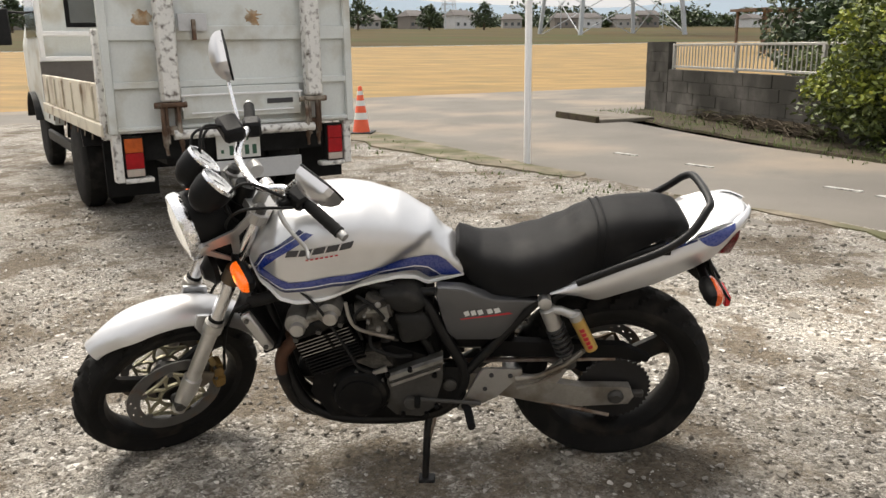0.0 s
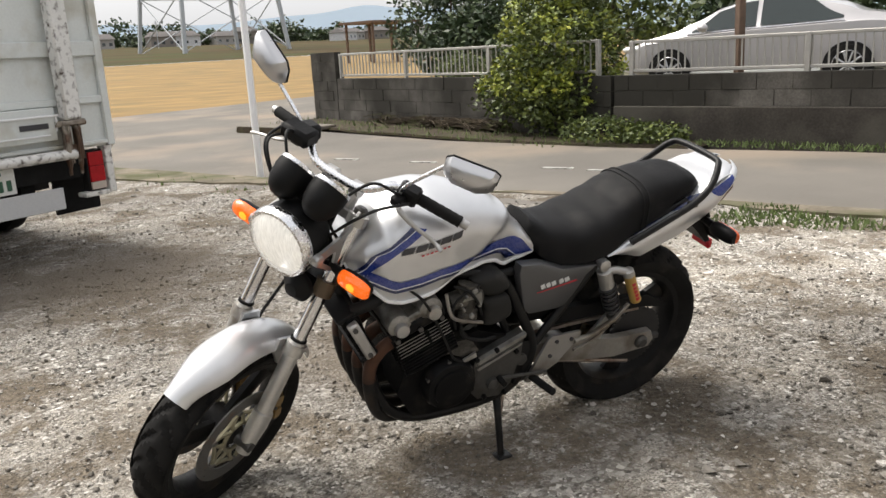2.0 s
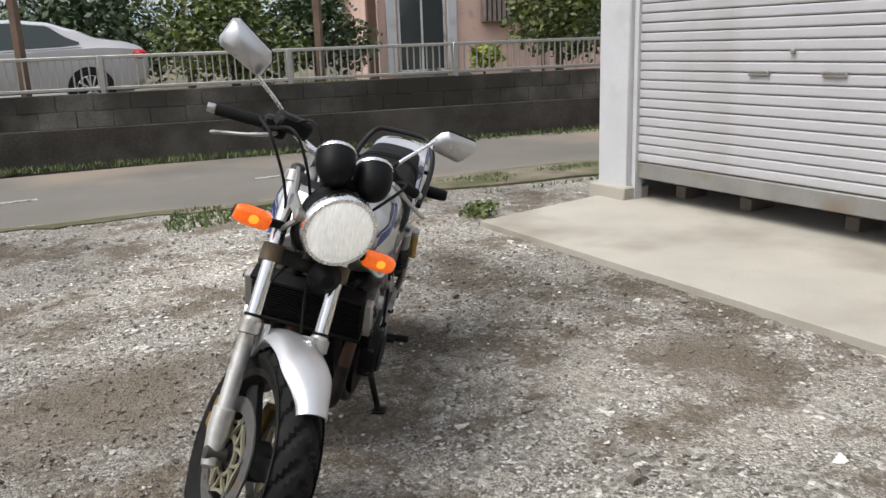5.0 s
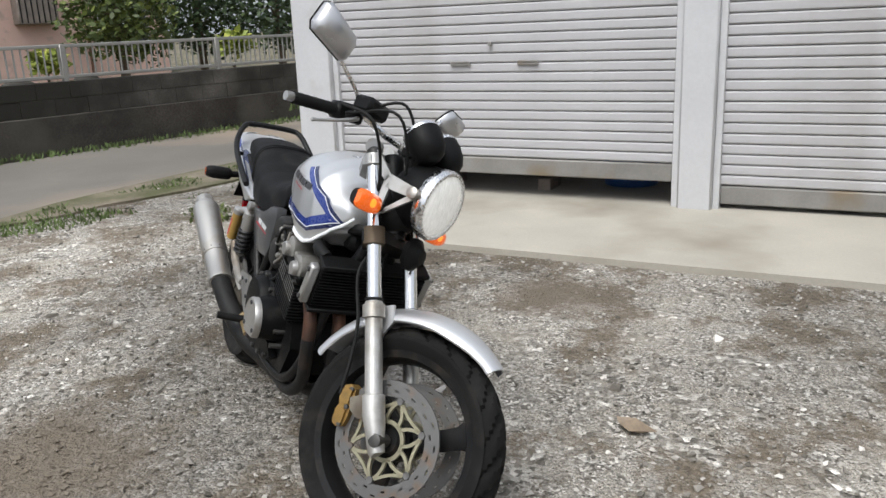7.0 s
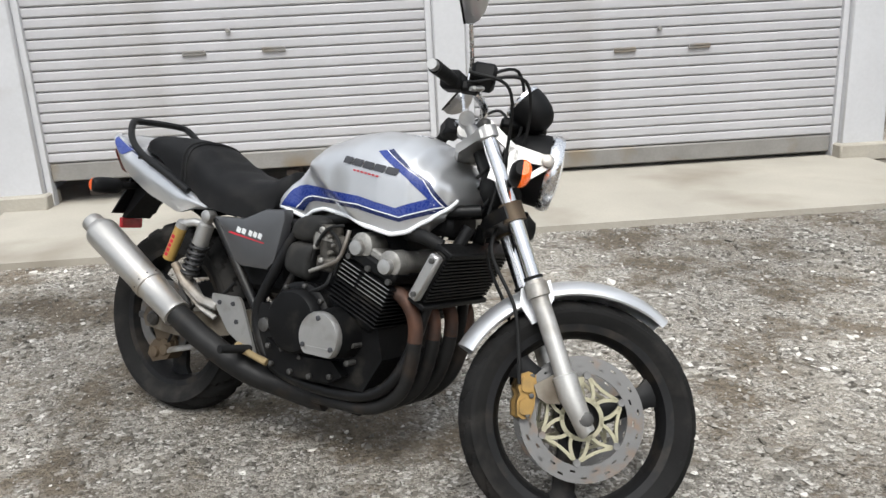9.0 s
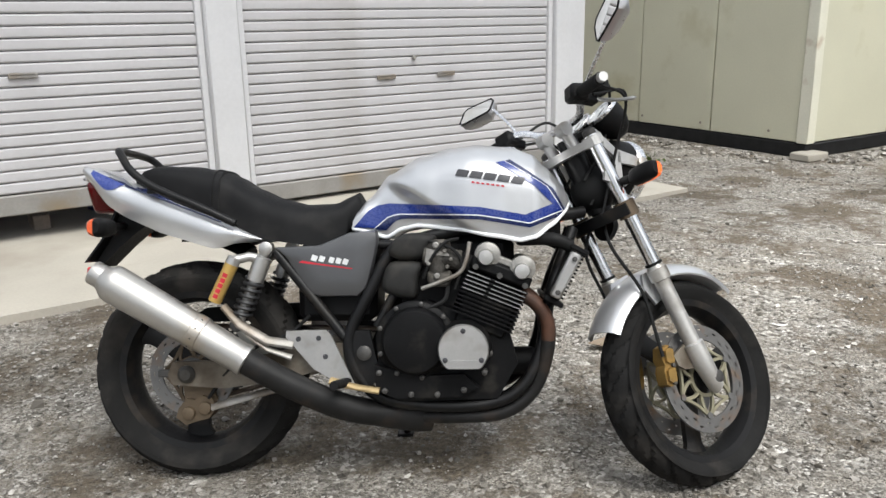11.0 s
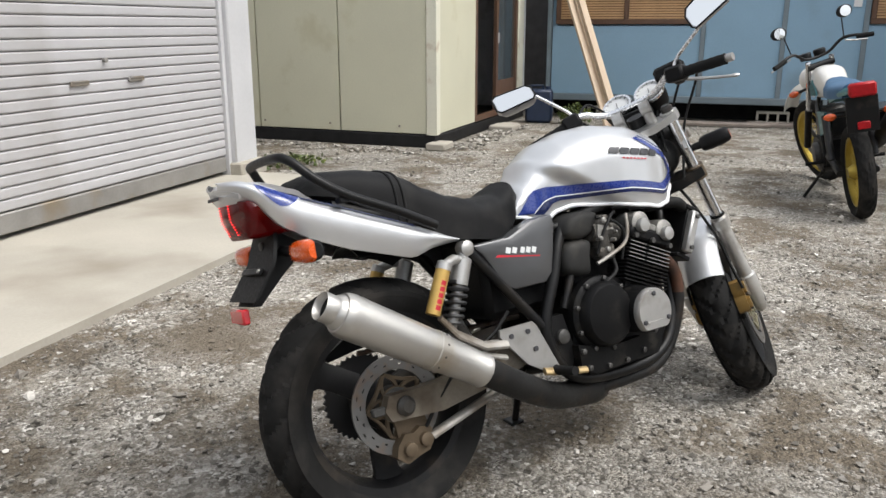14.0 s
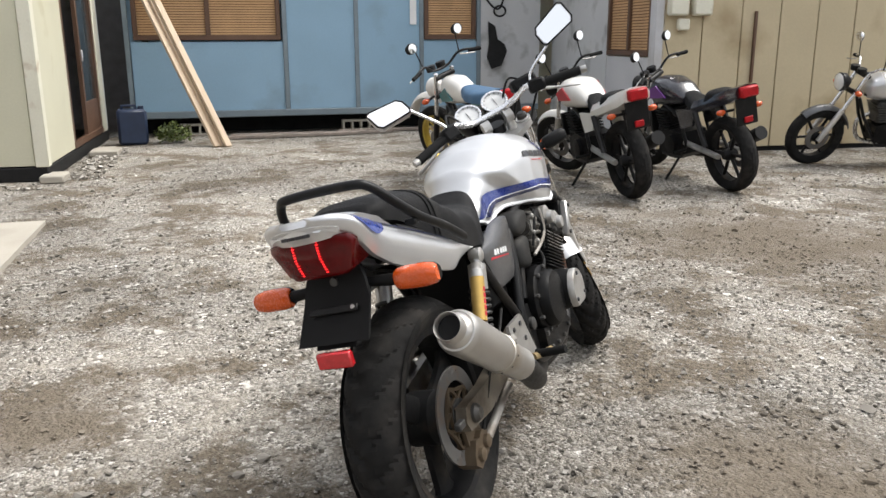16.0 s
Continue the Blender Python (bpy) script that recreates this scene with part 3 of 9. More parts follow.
block_run("wall_road", WB + Vector((0.02, -0.03, 0)), WC, 2, 0.80, 0.15, "dark stained concrete wall along the lane with block courses on top", low=0.42)


def railing(p, q, z0, h, gap, label, posts=2.0, rail=0.025, r=0.008):
    d = q - p
    L = d.length
    rl = thing("railing", label, "railing", m=Matrix.Translation(p) @ Matrix.Rotation(math.atan2(d.y, d.x), 4, "Z"), group="wall railings")
    for z in (z0 + 0.05, z0 + h):
        g = G()
        g.box(0, L, -rail / 2 - 0.008, rail / 2 + 0.008, z - 0.02, z + 0.02, 0.006)
        part("rail", g, M_RAIL, rl)
    n = int(L / gap)
    g = G()
    g.box(-r, r, -r, r, z0 + 0.05, z0 + h, 0.0)
    me = mesh_of("bar", g, M_RAIL)
    for i in range(n):
        ob = new("bar", me)
        ob.parent = rl
        ob.location = ((i + 0.5) * L / n, 0, 0)
    g = G()
    g.box(-0.03, 0.03, -0.03, 0.03, z0 - 0.1, z0 + h + 0.02, 0.006)
    me = mesh_of("post", g, M_RAIL)
    k = max(1, round(L / posts))
    for i in range(k + 1):
        ob = new("post", me)
        ob.parent = rl
        ob.location = (min(L - 0.03, max(0.03, i * L / k)), 0, 0)
    return rl


railing(WA.lerp(WB, 0.13), WA.lerp(WB, 0.97), 0.80, 0.44, 0.11, "grey metal railing on the garden wall")
railing(WB.lerp(WC, 0.02), WB.lerp(WC, 0.99), 0.80, 0.40, 0.085, "grey metal railing with thin bars above the lane wall")


def leaf_cloud(g, rng, c, rad, n, size, hollow=0.55):
    for _ in range(n):
        d = Vector((rng.gauss(0, 1), rng.gauss(0, 1), rng.gauss(0, 1))).normalized()
        k = (hollow + (1 - hollow) * rng.random()) * (1 + 0.25 * noise.noise((d.x * 2.2 + c[0], d.y * 2.2 + c[1], d.z * 2.2)))
        p = Vector((c[0] + rad[0] * d.x * k, c[1] + rad[1] * d.y * k, c[2] + rad[2] * d.z * k))
        if p.z < 0.03:
            continue
        s = size * rng.uniform(0.6, 1.3)
        a = Vector((rng.gauss(0, 1), rng.gauss(0, 1), rng.gauss(0, 0.6))).normalized()
        b = a.orthogonal().normalized()
        b = Matrix.Rotation(rng.random() * math.tau, 3, a) @ b
        tip = p + a * s
        mid = p + a * s * 0.5
        g.put([p, mid + b * s * 0.28, tip, mid - b * s * 0.28], [(0, 1, 2, 3)])


def plant(name, label, category, at, clumps, leaves, size, leaf, trunk_h=1.0, trunk_r=0.08, seed=0, limbs=6, extra=None):
    """A tapered stem with limbs and a crown of leaf clumps."""
    rng = random.Random(seed)
    t = thing(name, label, category, m=Matrix.Translation(at))
    g = G()
    g.tube([(0, 0, -0.05), (0.03, 0.02, trunk_h * 0.5), (0.0, 0.05, trunk_h)], [trunk_r * 1.3, trunk_r, trunk_r * 0.7], 8)
    for i in range(limbs):
        c, rad = clumps[i % len(clumps)]
        g.tube([(0, 0.03, trunk_h * (0.4 + 0.5 * rng.random())), (c[0] * 0.5, c[1] * 0.5, (trunk_h + c[2]) * 0.5), tuple(c)], [trunk_r * 0.5, trunk_r * 0.35, trunk_r * 0.12], 6)
    part("trunk", g, M_BARK, t)
    g = G()
    per = leaves // len(clumps)
    for c, rad in clumps:
        leaf_cloud(g, rng, c, rad, per, size)
    part("crown", g, leaf, t, sharp=180)
    if extra:
        g = G()
        for _ in range(extra[1]):
            c, rad = rng.choice(clumps)
            d = Vector((rng.gauss(0, 1), rng.gauss(0, 1), abs(rng.gauss(0, 1)))).normalized()
            leaf_cloud(g, rng, (c[0] + rad[0] * d.x * 0.95, c[1] + rad[1] * d.y * 0.95, c[2] + rad[2] * d.z * 0.95), (0.10, 0.10, 0.10), 26, size, 0.1)
        part("new_foliage", g, extra[0], t, "bright yellow-green new shoots", sharp=180)
    return t


plant("bush", "large round shrub with dark leaves and yellow-green new shoots", "bush", (4.95, 8.05, 0),
      [((0, 0, 0.75), (0.95, 0.95, 0.75)), ((0.1, 0.25, 1.40), (0.85, 0.9, 0.65)), ((-0.15, -0.25, 1.15), (0.85, 0.8, 0.7)), ((0.2, 0.1, 1.95), (0.65, 0.7, 0.5)), ((-0.2, 0.3, 0.55), (0.9, 0.9, 0.5)), ((-0.1, -0.45, 0.5), (0.75, 0.7, 0.5))],
      19000, 0.075, M_LEAF_BUSH, 0.8, 0.06, 2, 10, (M_LEAF_NEW, 230))
plant("weed_clump", "low dark green weed clump at the wall foot", "weeds", (4.75, 6.55, 0), [((0, 0, 0.12), (0.55, 0.6, 0.22)), ((0.4, -0.5, 0.1), (0.45, 0.5, 0.16))], 3000, 0.06, M_LEAF_BUSH, 0.1, 0.01, 3, 2)
TREES = [(9.0, 13.0, 3.0, 1.6, "tree"), (12.2, 13.0, 2.4, 1.8, "tree"), (14.0, 10.0, 2.6, 1.8, "tree"), (14.5, 7.0, 2.3, 1.5, "tree"), (17.5, 6.2, 2.6, 1.5, "tree"),
         (16.0, 14.5, 4.0, 2.2, "tree"), (19.0, 10.5, 4.2, 2.4, "tree"), (21.5, 15.5, 4.5, 2.6, "tree"), (6.8, 15.3, 2.0, 1.4, "tree"), (18.0, 0.2, 3.3, 1.3, "tree"), (20.5, -1.8, 3.6, 1.6, "tree"), (9.3, 19.5, 2.8, 1.8, "tree"), (24.0, 8.5, 4.8, 2.2, "tree"), (8.3, 20.6, 3.6, 1.7, "tree"), (19.5, -3.7, 3.4, 1.6, "tree")]
for i, (x, y, h, r, nm) in enumerate(TREES):
    plant(nm, "dark evergreen garden tree behind the wall", "tree", (x, y, 0.14),
          [((0, 0, h * 0.55), (r * 0.8, r * 0.8, h * 0.34)), ((r * 0.35, -r * 0.3, h * 0.42), (r * 0.7, r * 0.7, h * 0.3)), ((-r * 0.4, r * 0.3, h * 0.5), (r * 0.65, r * 0.7, h * 0.32)), ((0.1, 0.1, h * 0.82), (r * 0.5, r * 0.5, h * 0.22))],
          3600, 0.17, M_LEAF_DARK if i % 3 else M_LEAF_BUSH, h * 0.5, 0.09, 20 + i, 6)
plant("low_shrub", "low clipped green shrub on the garden ground", "bush", (5.2, 12.3, 0.14), [((0, 0, 0.75), (0.5, 0.75, 0.3))], 1500, 0.07, M_LEAF_BUSH, 0.5, 0.03, 60, 3)

# ---------- garage with roller shutters ----------
GA = frame_at(1.845, -3.065, 0, 42)     # x along the front, y into the yard, z up; the middle post at the origin
garage = thing("garage", "white garage with two grey roller shutters", "garage", m=GA)
TOP = 2.9
POSTS = ((-3.09, -2.77), (-0.11, 0.11), (2.78, 3.11))
for a, b in POSTS:
    g = G()
    g.box(a, b, -0.16, 0.03, 0.0, TOP, 0.012)
    p_ = part("post", g, M_POST, garage)
    g = G()
    g.box(a - 0.035, b + 0.035, -0.17, 0.095, 0.0, 0.125, 0.012)
    if a != -0.11:
        part("plinth", g, M_SLAB, p_, "pale concrete plinth")
g = G()
g.box(-3.16, 3.2, -0.3, 0.06, TOP, TOP + 0.5, 0.02)
part("fascia", g, M_POST, garage)
g = G()
g.box(-3.09, -2.99, -5.2, -0.17, 0, TOP)
g.box(3.02, 3.12, -5.2, -0.17, 0, TOP)
g.box(-3.09, 3.11, -5.3, -5.2, 0, TOP)
part("side_wall", g, M_POST, garage)
g = G()
g.box(-3.2, 3.25, -5.4, 0.1, TOP + 0.5, TOP + 0.56)
part("roof", g, M_ROOFDARK, garage)
SLAT = 0.0672
for si, (a, b, z0) in enumerate(((-2.77, -0.11, 0.06), (0.11, 2.78, 0.19))):
    sh = new("shutter")
    sh.parent = garage
    sh["label"] = "grey slatted roller shutter pulled down" if si == 0 else "grey slatted roller shutter, left slightly open at the bottom"
    w = b - a - 0.09
    prof = [(-0.008, 0.0), (0.009, 0.0045), (0.014, 0.012), (0.015, 0.034), (0.014, 0.056), (0.007, 0.0625), (-0.008, 0.0664)]
    g = G()
    rows = [[(x, y, z) for y, z in prof] for x in (0.0, w)]
    g.loft([[(0.0, y - 0.012, z) for y, z in prof] + [(0.0, -0.022, 0.0664), (0.0, -0.022, 0)], [(w, y - 0.012, z) for y, z in prof] + [(w, -0.022, 0.0664), (w, -0.022, 0)]])
    me = mesh_of("slat", g, M_SHUTTER, 25)
    n = int((TOP - z0 - 0.13) / SLAT) + 1
    for i in range(n):
        ob = new("slat", me)
        ob.parent = sh
        ob.location = (a + 0.045, -0.04, z0 + 0.125 + i * SLAT)
    g = G()
    g.box(a + 0.045, b - 0.045, -0.075, -0.035, z0, z0 + 0.12, 0.008)
    part("bottom_bar", g, M_BOTTOMBAR, sh)
    for x0 in (a, b - 0.045):
        g = G()
        g.box(x0, x0 + 0.045, -0.085, -0.012, 0.02, TOP, 0.004)
        part("guide_rail", g, M_POST, sh)
    mid = (a + b) / 2
    for x0 in (mid - 0.36, mid + 0.16):
        g = G()
        g.box(x0, x0 + 0.155, -0.034, -0.018, z0 + 0.780, z0 + 0.810, 0.005)
        g.box(x0 + 0.01, x0 + 0.145, -0.026, -0.012, z0 + 0.800, z0 + 0.813, 0.003)
        part("handle", g, M_BOTTOMBAR, sh, "recessed grey pull handle")
    g = G()
    g.lathe([(0.016, -0.03), (0.016, -0.012), (0.012, -0.008)], (mid, 0, z0 + 0.928), "y", 14)
    part("lock", g, M_BOTTOMBAR, sh)
g = G()
g.box(-2.99, 3.01, -5.2, -0.1, 0.0, 0.006)
thing("garage_floor", "dim concrete floor inside the garage", "floor", m=GA, g=g, material=M_SLAB, kind="structure")
g = G()
g.lathe([(0.17, 0), (0.2, 0.02), (0.22, 0.3), (0.2, 0.3), (0.18, 0.02)], (0.6, -0.75, 0.006), "z", 20)
thing("plastic_tub", "blue plastic tub behind the half-raised shutter", "tub", m=GA, g=g, material=mat("blue_plastic", (0.03, 0.10, 0.28), 0.4))
for x in (1.1, 1.9, 2.5):
    g = G()
    g.box(x, x + 0.10, -0.55, -0.3, 0.006, 0.12, 0.008)
    thing("timber_block", "small dark timber block on the garage floor", "block", m=GA, g=g, material=M_OLDWOOD, group="timber blocks")
g = G()
g.box(-3.06, -2.80, 0.032, 0.036, 2.02, 2.10)
thing("wall_notice", "small red and white notice on the garage post", "sign", m=GA, g=g, material=mat("notice_red", (0.6, 0.05, 0.05), 0.5))

# concrete apron
g = G()
P = [(-1.22, -4.04), (3.07, -0.18), (4.45, -1.30), (4.40, -1.75), (0.15, -5.55)]
g.plate([(p[0], p[1]) for p in P], -0.06, 0.03, "xy")
thing("apron_slab", "pale concrete apron in front of the garage", "pavement", g=g, material=M_SLAB, kind="structure")

# white marker pole
g = G()
g.lathe([(0.038, -0.05), (0.038, 3.3), (0.03, 3.32)], (0, 0, 0), "z", 16)
thing("marker_pole", "tall slender white painted pole at the road edge", "pole", m=Matrix.Translation((0.435, 6.56, 0)), g=g, material=M_WHITEPIPE)
M_SIGNRED = mat("sign_red", (0.45, 0.02, 0.025), 0.4, var=0.05, scale=6, fine=60)
sg_ = thing("road_sign", "red triangular road sign with a white border on the pole", "road sign", m=frame_at(0.435, 6.49, 0, 12))
part("plate", G().plate([(0.0, 1.84), (0.40, 2.53), (0.37, 2.57), (-0.37, 2.57), (-0.40, 2.53)], -0.012, 0.0), M_WHITEPIPE, sg_, "white bordered plate")
part("face", G().plate([(0.0, 1.89), (0.355, 2.51), (0.33, 2.54), (-0.33, 2.54), (-0.355, 2.51)], -0.017, -0.012), M_SIGNRED, sg_, "red sign face")
part("clamp", G().box(-0.05, 0.05, 0.0, 0.07, 2.2, 2.24, 0.004), M_RAIL, sg_)


# ---------- cream shed ----------
SH = frame_at(-2.44, -5.56, 0, 40)    # near corner at the origin; x towards the garage, y into the yard
shed = thing("prefab_shed", "cream prefabricated shed on black steel skids", "shed", m=SH)
SL, SD, SHH = 3.3, 4.1, 2.6
g = G()
g.box(-SL, 0, -SD, 0, 0.0, 0.13, 0.01)
part("base_frame", g, M_BLACKSTEEL, shed)
for i in range(4):                     # panels of the side facing the garage
    y1 = -0.10 - i * 0.98
    g = G()
    g.box(-0.045, 0.0, y1 - 0.97, y1 - 0.004, 0.14, SHH, 0.004)
    part("panel", g, M_CREAM, shed)
for a, b in ((-1.22, -0.10),):
    g = G()
    g.box(a, b, -0.045, 0.0, 0.14, SHH, 0.004)
    part("panel", g, M_CREAM, shed)
g = G()
g.box(-0.10, 0.012, -0.10, 0.012, 0.13, SHH, 0.006)
part("corner_post", g, M_CREAM_TRIM, shed, "white corner post with rust stains at the foot")
g = G()
g.box(-0.006, 0.014, -4.10, -4.0, 0.13, SHH, 0.004)
part("corner_post", g, M_CREAM_TRIM, shed)
g = G()
g.box(-3.1, -1.22, -0.06, 0.0, 2.15, SHH)
g.box(-3.18, -2.92, -0.055, 0.012, 0.13, 2.15, 0.006)
part("door_frame", g, M_CREAM_TRIM, shed)
g = G()
g.box(-2.92, -1.22, -0.04, 0.008, 0.14, 0.2)
g.box(-2.92, -2.84, -0.05, 0.0, 0.2, 2.15)
g.box(-1.30, -1.22, -0.05, 0.0, 0.2, 2.15)
g.box(-2.12, -2.04, -0.05, -0.01, 0.2, 2.15)
g.box(-2.84, -2.12, -0.045, -0.012, 0.2, 0.55)
dr = part("door", g, M_BROWNFRAME, shed, "dark brown sliding glass door, partly open")
g = G()
g.box(-2.84, -2.12, -0.035, -0.028, 0.55, 2.15)
part("pane", g, M_GLASS, dr)
g = G()
g.box(-2.11, -2.085, -0.008, 0.008, 1.0, 1.12, 0.004)
part("handle", g, M_POST, dr)
# Near-black sheet behind the open door paints in the shade indoors.
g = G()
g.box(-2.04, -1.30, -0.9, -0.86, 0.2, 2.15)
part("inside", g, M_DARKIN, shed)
g = G()
g.box(-SL, -3.18, -0.05, 0.0, 0.14, SHH)
g.box(-SL, -SL + 0.05, -SD, -0.05, 0.14, SHH)
g.box(-SL + 0.05, -0.1, -SD, -SD + 0.05, 0.14, SHH)
part("back_wall", g, M_GREYWALL, shed)
g = G()
g.box(-SL - 0.05, 0.06, -SD - 0.05, 0.06, SHH, SHH + 0.12, 0.01)
part("roof", g, M_CREAM_TRIM, shed)
g = G()
for y in (-0.4, -1.2, -2.0):
    g.lathe([(0.012, 0), (0.012, 0.006), (0.006, 0.009)], (0, y, 0.21), "x", 8)
part("rivet", g, M_OLDWOOD, shed)
for (x, y, w, d, h) in ((0.02, -0.05, 0.28, 0.2, 0.07), (-1.75, 0.05, 0.34, 0.3, 0.06), (-1.95, 0.07, 0.3, 0.2, 0.05)):
    g = G()
    g.box(x - w / 2, x + w / 2, y, y + d, 0, h, 0.012)
    thing("paving_block", "grey concrete paving block at the shed foot", "block", m=SH, g=g, material=M_SLAB, group="shed foot blocks")

# ---------- blue site cabin ----------
BL = frame_at(-5.369, -7.358, 0, 131.6)  # x along the front, -y towards the yard
OC = frame_at(-5.03, -7.08, 0, 128.2)    # the ochre building beside it
cabin = thing("site_cabin", "blue panelled site cabin raised on blocks", "cabin", m=BL)
z0 = 0.32
g = G()
g.box(-0.25, 5.35, 0.0, 2.5, z0 - 0.09, z0, 0.01)
part("base_beam", g, M_BLUETRIM, cabin)
XS = [-0.2, 1.78, 2.72, 3.62]
for a, b, hz in ((-0.16, 1.74, 1.20), (1.80, 2.70, 2.7), (2.74, 3.60, 2.7), (3.64, 4.42, 1.20)):
    g = G()
    g.box(a, b, 0.03, 0.08, z0, hz, 0.004)
    part("panel", g, M_BLUE, cabin)
for x in (-0.2, 1.77, 2.72, 3.62, 4.44):
    g = G()
    g.box(x - 0.03, x + 0.03, 0.01, 0.09, z0, 2.7, 0.005)
    part("mullion", g, M_BLUETRIM, cabin)
g = G()
g.box(-0.2, 5.35, 0.01, 0.09, 2.7, 2.85)
part("eave", g, M_BLUETRIM, cabin)
g = G()
g.box(-0.2, 5.4, -0.15, 2.6, 2.85, 2.93)
part("roof", g, M_ROOFDARK, cabin)
g = G()
g.box(-0.2, 5.35, 2.4, 2.5, z0, 2.7)
g.box(-0.2, -0.1, 0.1, 2.4, z0, 2.7)
part("back_wall", g, M_BLUE, cabin)


def blind_window(parent, a, b, zlo, zhi, y, split=True):
    """A brown framed window with slatted blinds behind the panes."""
    w = part("window", G().box(a, b, y, y + 0.06, zlo, zlo + 0.06, 0.006).box(a, b, y, y + 0.06, zhi - 0.06, zhi, 0.006).box(a, a + 0.06, y, y + 0.06, zlo + 0.06, zhi - 0.06, 0.006)
             .box(b - 0.06, b, y, y + 0.06, zlo + 0.06, zhi - 0.06, 0.006), M_BROWNFRAME, parent, "brown framed window with lowered slat blinds")
    if split:
        part("sash", G().box((a + b) / 2 - 0.03, (a + b) / 2 + 0.03, y + 0.004, y + 0.05, zlo + 0.06, zhi - 0.06, 0.005), M_BROWNFRAME, w)
    part("blind", G().box(a + 0.06, b - 0.06, y + 0.05, y + 0.055, zlo + 0.06, zhi - 0.06), M_BLIND_BACK, w)
    g = G()
    n = int((zhi - zlo - 0.12) / 0.032)
    for i in range(n):
        z = zlo + 0.07 + i * 0.032
        g.put([(a + 0.06, y + 0.030, z), (b - 0.06, y + 0.030, z), (b - 0.06, y + 0.042, z + 0.024), (a + 0.06, y + 0.042, z + 0.024)], [(0, 1, 2, 3)])
    part("slat", g, M_BLIND, w)
    return w


blind_window(cabin, -0.12, 1.72, 1.22, 2.5, 0.02)
blind_window(cabin, 3.66, 4.40, 1.22, 2.5, 0.02, False)
g = G()
g.box(3.46, 3.55, 0.018, 0.024, 1.42, 2.2)
part("notice", g, M_WHITEPIPE, cabin, "narrow white paper notice")
g = G()
g.box(4.47, 5.35, 0.02, 0.08, z0, 2.7, 0.004)
part("grey_panel", g, M_GREYWALL, cabin, "plain grey wall panel")
for x in (0.35, 2.5, 4.2):
    base = thing("breeze_block", "hollow grey concrete block propping the cabin", "block", m=BL @ Matrix.Translation((x, 0.03, 0)), group="cabin blocks")
    g = G()
    g.box(0, 0.39, 0, 0.15, 0.0, 0.025, 0.004).box(0, 0.39, 0, 0.15, 0.125, 0.15, 0.004)
    for k in range(4):
        g.box(k * 0.1217, k * 0.1217 + 0.025, 0, 0.15, 0.025, 0.125)
    part("shell", g, M_SLAB, base)
# Near-black screen set under the cabin to stand in for its shade.
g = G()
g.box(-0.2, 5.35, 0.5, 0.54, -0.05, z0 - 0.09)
thing("cabin_underside_screen", "dark screen standing in for the shade under the cabin", "void", m=BL, g=g, material=M_DARKIN, kind="structure")
# Added dark panel: stands in for the shaded gap between shed and cabin.
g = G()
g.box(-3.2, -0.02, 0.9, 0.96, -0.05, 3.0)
thing("wall_gap", "added dark panel standing in for the shade between shed and cabin", "wall", m=BL, g=g, material=M_ROOFDARK, kind="structure")
for (x, y, L, a) in ((0.75, -0.55, 1.9, 3), (1.0, -0.30, 2.1, -2), (2.4, -0.15, 1.5, 1)):
    g = G()
    g.box(0, L, -0.04, 0.04, 0.0, 0.035, 0.004)
    thing("loose_plank", "weathered grey plank lying beside the cabin", "plank", m=BL @ Matrix.Translation((x, y, 0.004 + 0.002 * L)) @ Matrix.Rotation(radians(a), 4, "Z"), g=g, material=M_OLDWOOD, group="loose planks")
for k, (fx, fy, tx) in enumerate(((-0.05, 0, -1.24), (0.03, 0.03, -1.15), (0.08, -0.02, -1.10))):
    g = G()
    v0, v1 = Vector((fx, fy - 0.0, 0.0)), Vector((tx, 1.24, 2.75))
    g.box(-0.045, 0.045, -0.018, 0.018, 0.0, (v1 - v0).length, 0.004)
    rot = (v1 - v0).to_track_quat("Z", "Y").to_matrix().to_4x4()
    thing("leaning_plank", "fresh pale timber board leaning against the cabin", "plank", m=BL @ Matrix.Translation((0.88, -1.25, 0)) @ Matrix.Translation(v0) @ rot, g=g, material=M_WOOD, group="leaning boards")
# navy fuel can by the shed
can = thing("fuel_can", "dark navy plastic fuel can standing on the gravel", "can", m=BL @ frame_at(-0.15, -0.70, 0, 8))
part("body", G().box(-0.17, 0.17, -0.11, 0.11, 0.0, 0.42, 0.03), M_NAVY, can)
part("handle", G().box(-0.12, 0.06, -0.015, 0.015, 0.45, 0.475, 0.008).box(-0.12, -0.09, -0.015, 0.015, 0.41, 0.46).box(0.03, 0.06, -0.015, 0.015, 0.41, 0.46), M_NAVY, can)
part("cap", G().lathe([(0.035, 0.41), (0.035, 0.45), (0.03, 0.455)], (0.11, 0, 0), "z", 14), M_NAVY, can)
plant("weed_clump", "small green weeds beside the cabin", "weeds", BL @ Vector((0.30, -0.65, 0)), [((0, 0, 0.1), (0.24, 0.2, 0.13))], 700, 0.05, M_LEAF_BUSH, 0.08, 0.006, 5, 2)
plant("weed_clump", "patch of low weeds at the garage post", "weeds", GA @ Vector((-3.40, 0.10, 0)), [((0, 0, 0.02), (0.42, 0.22, 0.07))], 900, 0.05, M_LEAF_BUSH, 0.04, 0.004, 6, 2)
plant("weed_clump", "patch of low weeds at the apron corner", "weeds", (3.45, -0.12, 0), [((0, 0, 0.01), (0.35, 0.16, 0.06))], 700, 0.05, M_LEAF_BUSH, 0.04, 0.004, 8, 2)

